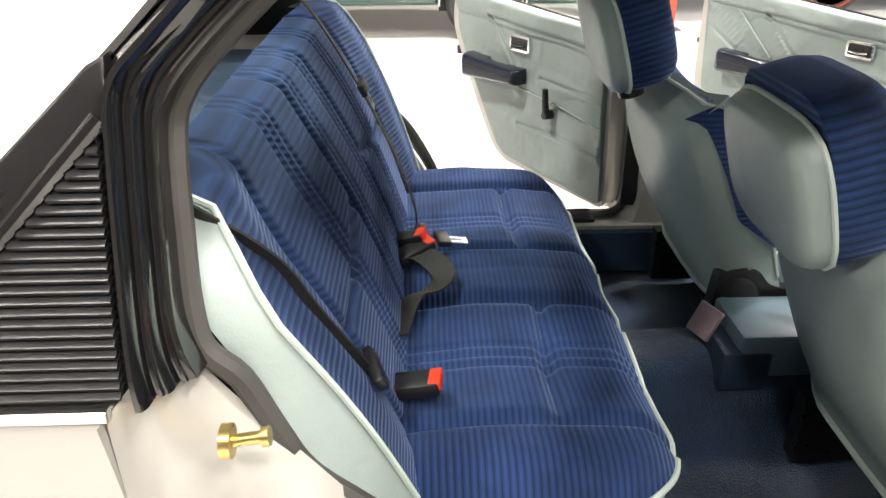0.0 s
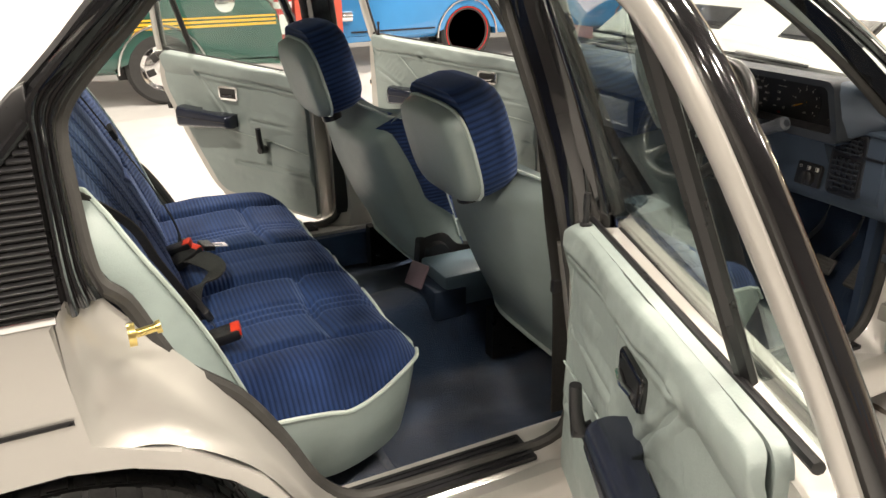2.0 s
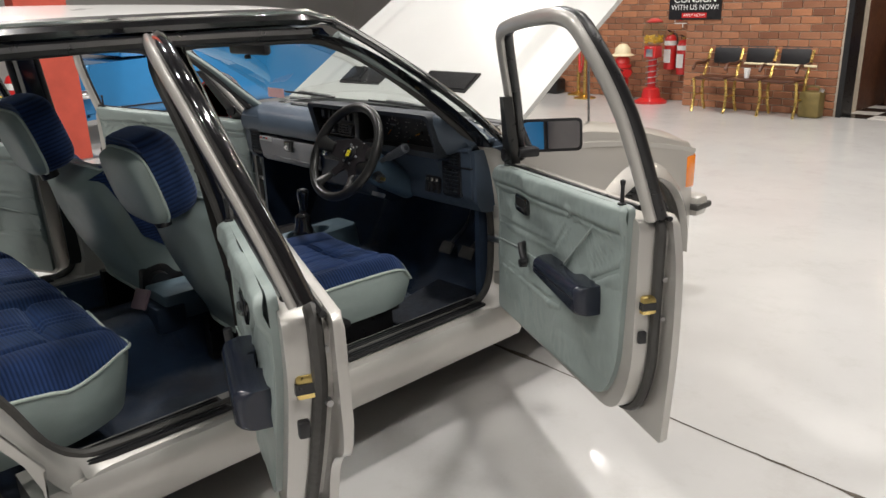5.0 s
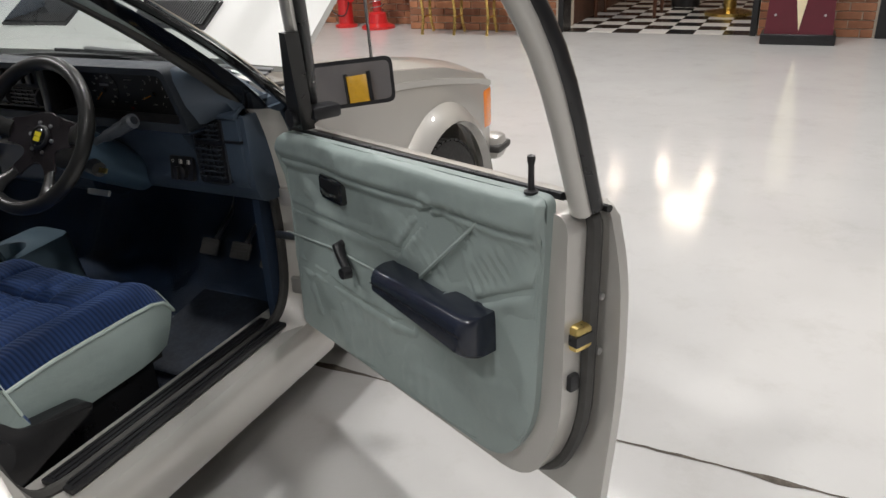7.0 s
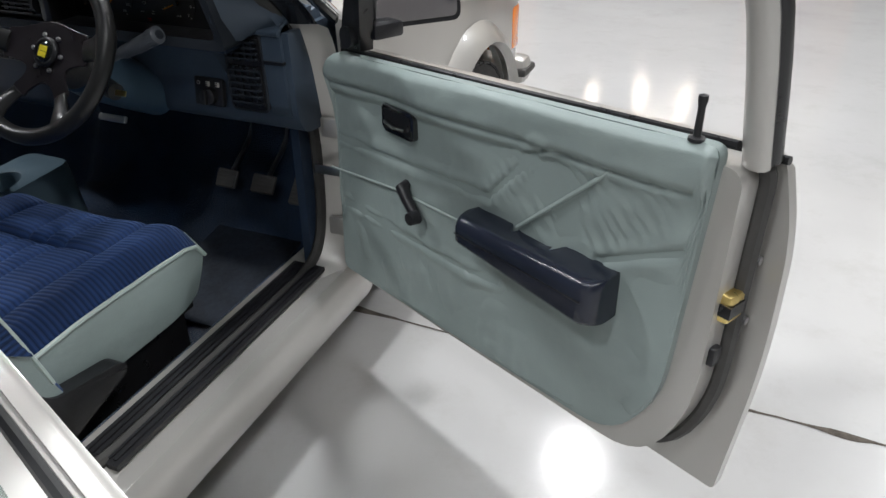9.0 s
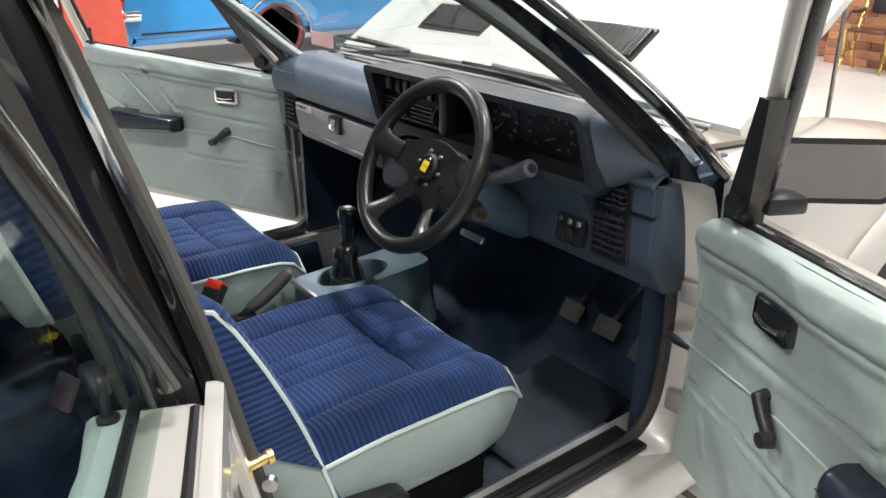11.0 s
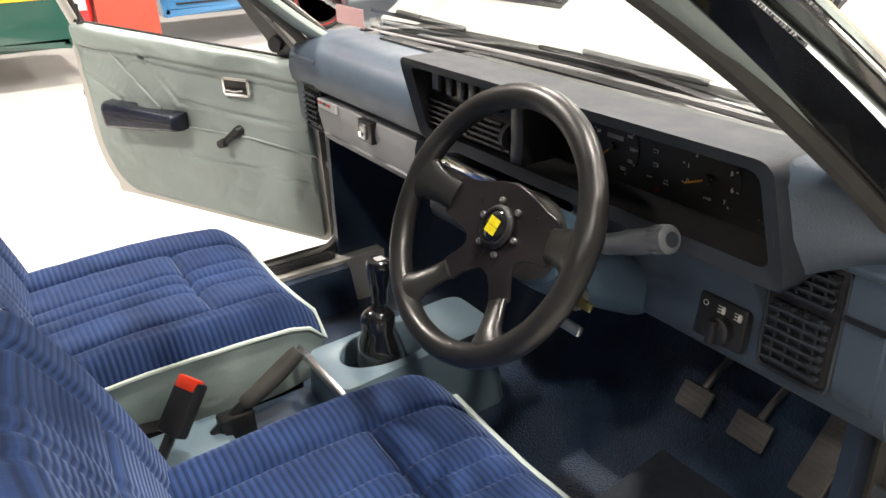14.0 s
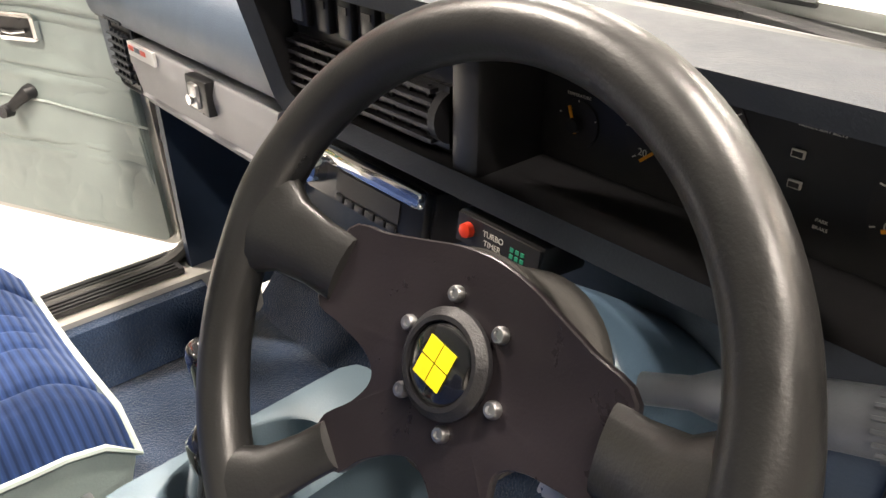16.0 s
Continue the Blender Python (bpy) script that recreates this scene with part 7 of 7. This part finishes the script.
def barber_things():
    t = thing("side_table", "dark wooden table with tapered legs and bottles", "table", pose(-0.42, 11.0, 0))
    part("top", boxes((-0.30, 0.55, -0.3, 0.3, 0.80, 0.96), bevel=0.01), M_DARKWOOD, t)
    for x, y in ((-0.26, -0.26), (0.5, -0.26), (-0.26, 0.26), (0.5, 0.26)):
        part("leg", cyl((x, y, 0.8), (x, y, 0), 0.035, 0.022, 10), M_DARKWOOD, t)
    rnd = random.Random(3)
    for k in range(7):
        h = 0.10 + 0.10 * rnd.random()
        b = tagged(part("bottle", lathe([(0.03, 0), (0.032, h * 0.6), (0.012, h * 0.75), (0.012, h)], 12), (M_YELLOW, M_BLACKPLASTIC, M_STEEL, M_PAPER)[k % 4]), "small bottle standing on the barber table", "bottle", "barber bottles")
        b.matrix_basis = pose(-0.62 + 0.11 * k, 10.85 + 0.2 * rnd.random(), 0.96)
    c = thing("barber_chair", "vintage barber chair with brass frame and black pads", "barber chair", pose(0.95, 11.1, 0, 0, 0, 60))
    part("pedestal", lathe([(0.30, 0), (0.30, 0.04), (0.08, 0.08), (0.07, 0.4)], 24), M_GOLD, c)
    part("seat", boxes((-0.26, 0.26, -0.28, 0.26, 0.42, 0.58), bevel=0.05), M_BLACK, c, "black padded seat")
    part("backrest", turned(boxes((-0.25, 0.25, -0.05, 0.05, 0, 0.6), bevel=0.04), pose(0, 0.30, 0.56, -15, 0, 0)), M_BLACK, c, "black padded back")
    for s in (-1, 1):
        part("armrest", tube(smooth_line([(s * 0.30, -0.25, 0.55), (s * 0.31, -0.22, 0.74), (s * 0.31, 0.2, 0.76), (s * 0.29, 0.32, 0.6)], 5), 0.03, 8), M_GOLD, c, "brass armrest")
    part("footrest", boxes((-0.20, 0.20, -0.72, -0.45, 0.18, 0.23), bevel=0.02), M_GOLD, c, "brass footrest")
    b = thing("waste_bin", "dark round bin with a blue lid", "bin", pose(0.28, 12.0, 0))
    part("body", lathe([(0.19, 0), (0.22, 0.6)], 20), M_BLACKPLASTIC, b)
    part("lid", lathe([(0.225, 0.6), (0.23, 0.63), (0.1, 0.68), (0.01, 0.69)], 20), plain("blue_lid", (0.02, 0.10, 0.5), 0.4), b, "blue lid")
    s = thing("trolley", "brass framed trolley with bottles on its shelves", "trolley", pose(1.75, 12.2, 0))
    for z in (0.25, 0.65, 1.0):
        part("shelf", boxes((-0.35, 0.35, -0.2, 0.2, z, z + 0.02)), M_DARKWOOD, s)
    for x in (-0.34, 0.34):
        for y in (-0.19, 0.19):
            part("post", cyl((x, y, 0), (x, y, 1.1), 0.015, None, 8), M_GOLD, s)
    j = tagged(part("jug", lathe([(0.08, 0), (0.085, 0.16), (0.03, 0.22), (0.03, 0.25)], 16), M_PAPER), "white plastic jug standing on the trolley", "jug")
    j.matrix_basis = pose(1.65, 12.15, 0.27)


barber_things()


# ------------------------------------------------------------------ parked cars and pillar beyond the passenger side
def round_wheel(parent, x, y, z, r, red=False):
    w = tagged(new("wheel"), "black tyre on a bright five-slot rim")
    w.parent = parent
    w.matrix_basis = pose(x, y, z, 0, 90, 0)
    part("tyre", lathe([(r * 0.62, -0.09), (r * 0.9, -0.10), (r, -0.07), (r, 0.07), (r * 0.9, 0.10), (r * 0.62, 0.09), (r * 0.6, 0)], 36), M_TYRE, w)
    if red:
        part("stripe", lathe([(r * 0.80, 0.094), (r * 0.80, 0.1005), (r * 0.83, 0.1005), (r * 0.83, 0.094)], 36), M_REDLENS, w, "thin red sidewall line")
    part("rim", lathe([(0.03, 0.07), (0.06, 0.08), (r * 0.5, 0.05), (r * 0.62, 0.092), (r * 0.6, 0.0), (0.02, 0.0)], 32), M_CHROME, w)
    for k in range(5):
        a = 2 * math.pi * k / 5
        b = boxes((r * 0.22, r * 0.48, -0.03, 0.03, 0.055, 0.075), bevel=0.008)
        part("slot", turned(b, pose(0, 0, 0, 0, 0, math.degrees(a))), M_BLACK, w, smooth=False)


def parked_car(name, label, x, y0, y1, paint, wheels, roof, stripe=None, mark=None):
    """A car seen from its near side, whose flank stands at x and runs from y0 to y1."""
    th = thing(name, label, "car", pose(0, 0, 0))
    L = y1 - y0
    lower = [(y0 + 0.02, 0.28), (y0, 0.55), (y0 + 0.06, 0.86), (y0 + L * 0.3, 0.93), (y0 + L * 0.7, 0.93), (y1 - 0.06, 0.86), (y1, 0.55), (y1 - 0.02, 0.28)]
    for yc, r in reversed(wheels):
        lower += [(yc + (r + 0.055) * math.cos(radians(a)), 0.28 + (r + 0.075) * math.sin(radians(a))) for a in range(0, 181, 15)]
    bm = prism(rounded(lower, [0.02, 0.1, 0.12, 0.3, 0.3, 0.12, 0.1, 0.02] + [0] * (13 * len(wheels))), -1.65, 0.0, lambda a, b, d: (x + d - 0.10 * max(0, b - 0.7), a, b), 0.07, 4)
    part("body", bm, paint, th)
    cab = [(y0 + L * roof[0], 0.92), (y0 + L * roof[1], 1.36), (y0 + L * roof[2], 1.36), (y0 + L * roof[3], 0.92)]
    part("roof", prism(rounded(cab, 0.12), -1.5, -0.14, lambda a, b, d: (x + d - 0.25 * max(0, b - 0.92), a, b), 0.05, 3), paint, th)
    win = [(y0 + L * roof[0] + 0.16, 0.96), (y0 + L * roof[1] + 0.06, 1.30), (y0 + L * roof[2] - 0.06, 1.30), (y0 + L * roof[3] - 0.16, 0.96)]
    part("side_window", prism(rounded(win, 0.06), -0.15, -0.130, lambda a, b, d: (x + d - 0.25 * max(0, b - 0.92), a, b)), M_BLACKGLOSS, th, "dark side glass")
    for yc, r in wheels:
        round_wheel(th, x - 0.10, yc, r, r, paint is M_BLUECAR)
        part("arch_trim", tube([(x + 0.012, yc + (r + 0.055) * math.cos(radians(a)), 0.28 + (r + 0.075) * math.sin(radians(a))) for a in range(0, 181, 10)], 0.013, 6), M_CHROME, th, "bright arch moulding")
        part("arch_lining", boxes((x - 0.5, x - 0.25, yc - r - 0.05, yc + r + 0.05, 0.2, 0.72)), M_BLACK, th, "dark wheel housing")
    if stripe:
        for z0, z1 in stripe:
            part("stripe", prism([(y0 + 0.1, z0), (y1 - 0.05, z0), (y1 - 0.05, z1), (y0 + 0.1, z1)], 0.001, 0.004, lambda a, b, d: (x + d - 0.10 * max(0, b - 0.7), a, b)), M_YELLOW, th, "yellow stripe")
    return th


gc = parked_car("parked_car", "dark green classic sedan with yellow stripes, parked beside the hall pillar", -5.12, -2.3, 1.98, M_GREENCAR, [(-1.65, 0.31), (0.93, 0.31)], (0.12, 0.3, 0.55, 0.72), [(0.63, 0.65), (0.665, 0.685), (0.70, 0.715)])
part("headlight", turned(lathe([(0.09, 0), (0.085, 0.02), (0.06, 0.03), (0.01, 0.035)], 24), pose(-5.145, 1.50, 0.83, 0, 90, 0)), M_CHROME, gc, "round lamp")
part("bumper", boxes((-6.7, -5.1, 1.95, 2.06, 0.36, 0.44), bevel=0.02), M_CHROME, gc, "chrome bumper")
bc = parked_car("parked_car", "sky blue classic muscle car with red-line tyres, parked in the hall", -6.15, 2.86, 7.6, M_BLUECAR, [(4.42, 0.33), (6.9, 0.33)], (0.10, 0.30, 0.52, 0.68))
for z in (0.66, 0.71, 0.76):
    part("tail_light", boxes((-7.2, -6.16, 2.82, 2.89, z, z + 0.035), bevel=0.008), M_REDLENS, bc, "red ribbed tail light")
part("bumper", tube(smooth_line([(-7.2, 2.76, 0.56), (-6.4, 2.76, 0.56), (-6.16, 2.80, 0.56), (-6.10, 3.0, 0.56)], 5), 0.055, 10), M_CHROME, bc, "chrome bumper")
part("body_side_strip", boxes((-6.155, -6.135, 3.0, 4.0, 0.385, 0.40)), M_BLACK, bc, "dark side strip")
pl = thing("pillar", "red painted steel pillar on the hall floor", "pillar", pose(-5.55, 2.43, 0), kind="structure")
part("shaft", boxes((-0.13, 0.13, -0.23, 0.23, 0.012, CEILING)), plain("red_oxide", (0.42, 0.06, 0.035), 0.5), pl)
part("foot_plate", boxes((-0.19, 0.19, -0.29, 0.29, 0, 0.012)), M_STEEL, pl)

# cracked joint across the floor
pts, rnd = [], random.Random(8)
bm = bmesh.new()
prev = None
for i in range(160):
    xx = 0.1 + 4.6 * i / 159
    yy = 2.232 - 0.028 * xx + 0.007 * noise.noise((xx * 3, 0, 0)) + 0.003 * noise.noise((xx * 23, 3, 0))
    w = 0.0035 + 0.005 * max(0, noise.noise((xx * 5, 7, 1))) + 0.012 * math.exp(-((xx - 1.95) / 0.05) ** 2) + 0.010 * math.exp(-((xx - 0.62) / 0.10) ** 2)
    cur = [bm.verts.new((xx, yy - w, 0.0012)), bm.verts.new((xx, yy + w * (0.6 + 0.6 * rnd.random()), 0.0012))]
    if prev:
        bm.faces.new((prev[0], cur[0], cur[1], prev[1]))
    prev = cur
setting("floor_crack", bm, plain("crack_grime", (0.10, 0.085, 0.07), 0.9, 0.0, 0.4, 40.0), "dark cracked joint in the painted floor", "crack")

# checker tiles and bricks, each a piece of its own
tile = {}
for nm, mt in (("white", M_TILEW), ("black", M_TILEB)):
    b = boxes((-0.148, 0.148, -0.148, 0.148, -0.006, 0.003))
    me = bpy.data.meshes.new("tile")
    b.to_mesh(me)
    b.free()
    me.materials.append(mt)
    tile[nm] = me
for i in range(9):
    for j in range(12):
        ob = new("tile", tile["white" if (i + j) % 2 else "black"])
        ob.parent = barber_floor
        ob.matrix_basis = pose(-0.60 + 0.30 * i, 9.55 + 0.30 * j, 0.0)


def brick_mesh(w):
    b = bmesh.new()
    box(b, -w / 2, w / 2, -0.012, 0.02, 0, 0.076, bevel=0.004, seg=1)
    me = bpy.data.meshes.new("brick")
    b.to_mesh(me)
    b.free()
    me.materials.append(M_BRICK)
    return me


FULL, HALF = brick_mesh(0.23), brick_mesh(0.11)


def courses(parent, x0, x1, y, z0, z1):
    n = 0
    for r in range(int((z1 - z0) / 0.086)):
        x = x0 + 0.006
        first = r % 2
        while x < x1 - 0.1:
            w = 0.11 if first or x + 0.23 > x1 else 0.23
            first = 0
            ob = new("brick", FULL if w > 0.2 else HALF)
            ob.parent = parent
            ob.matrix_basis = pose(x + w / 2 + 0.001 * (n % 3), y, z0 + 0.004 + r * 0.086)
            x += w + 0.010
            n += 1


courses(pier_w, -2.72, -0.77, WALL_Y - 0.004, 0.0, 1.55)
courses(recess_w, -5.3, -2.74, DEEP_Y - 0.004, 0.0, 1.40)
courses(right_w, 1.40, 2.48, WALL_Y + 0.016, 0.0, 1.4)
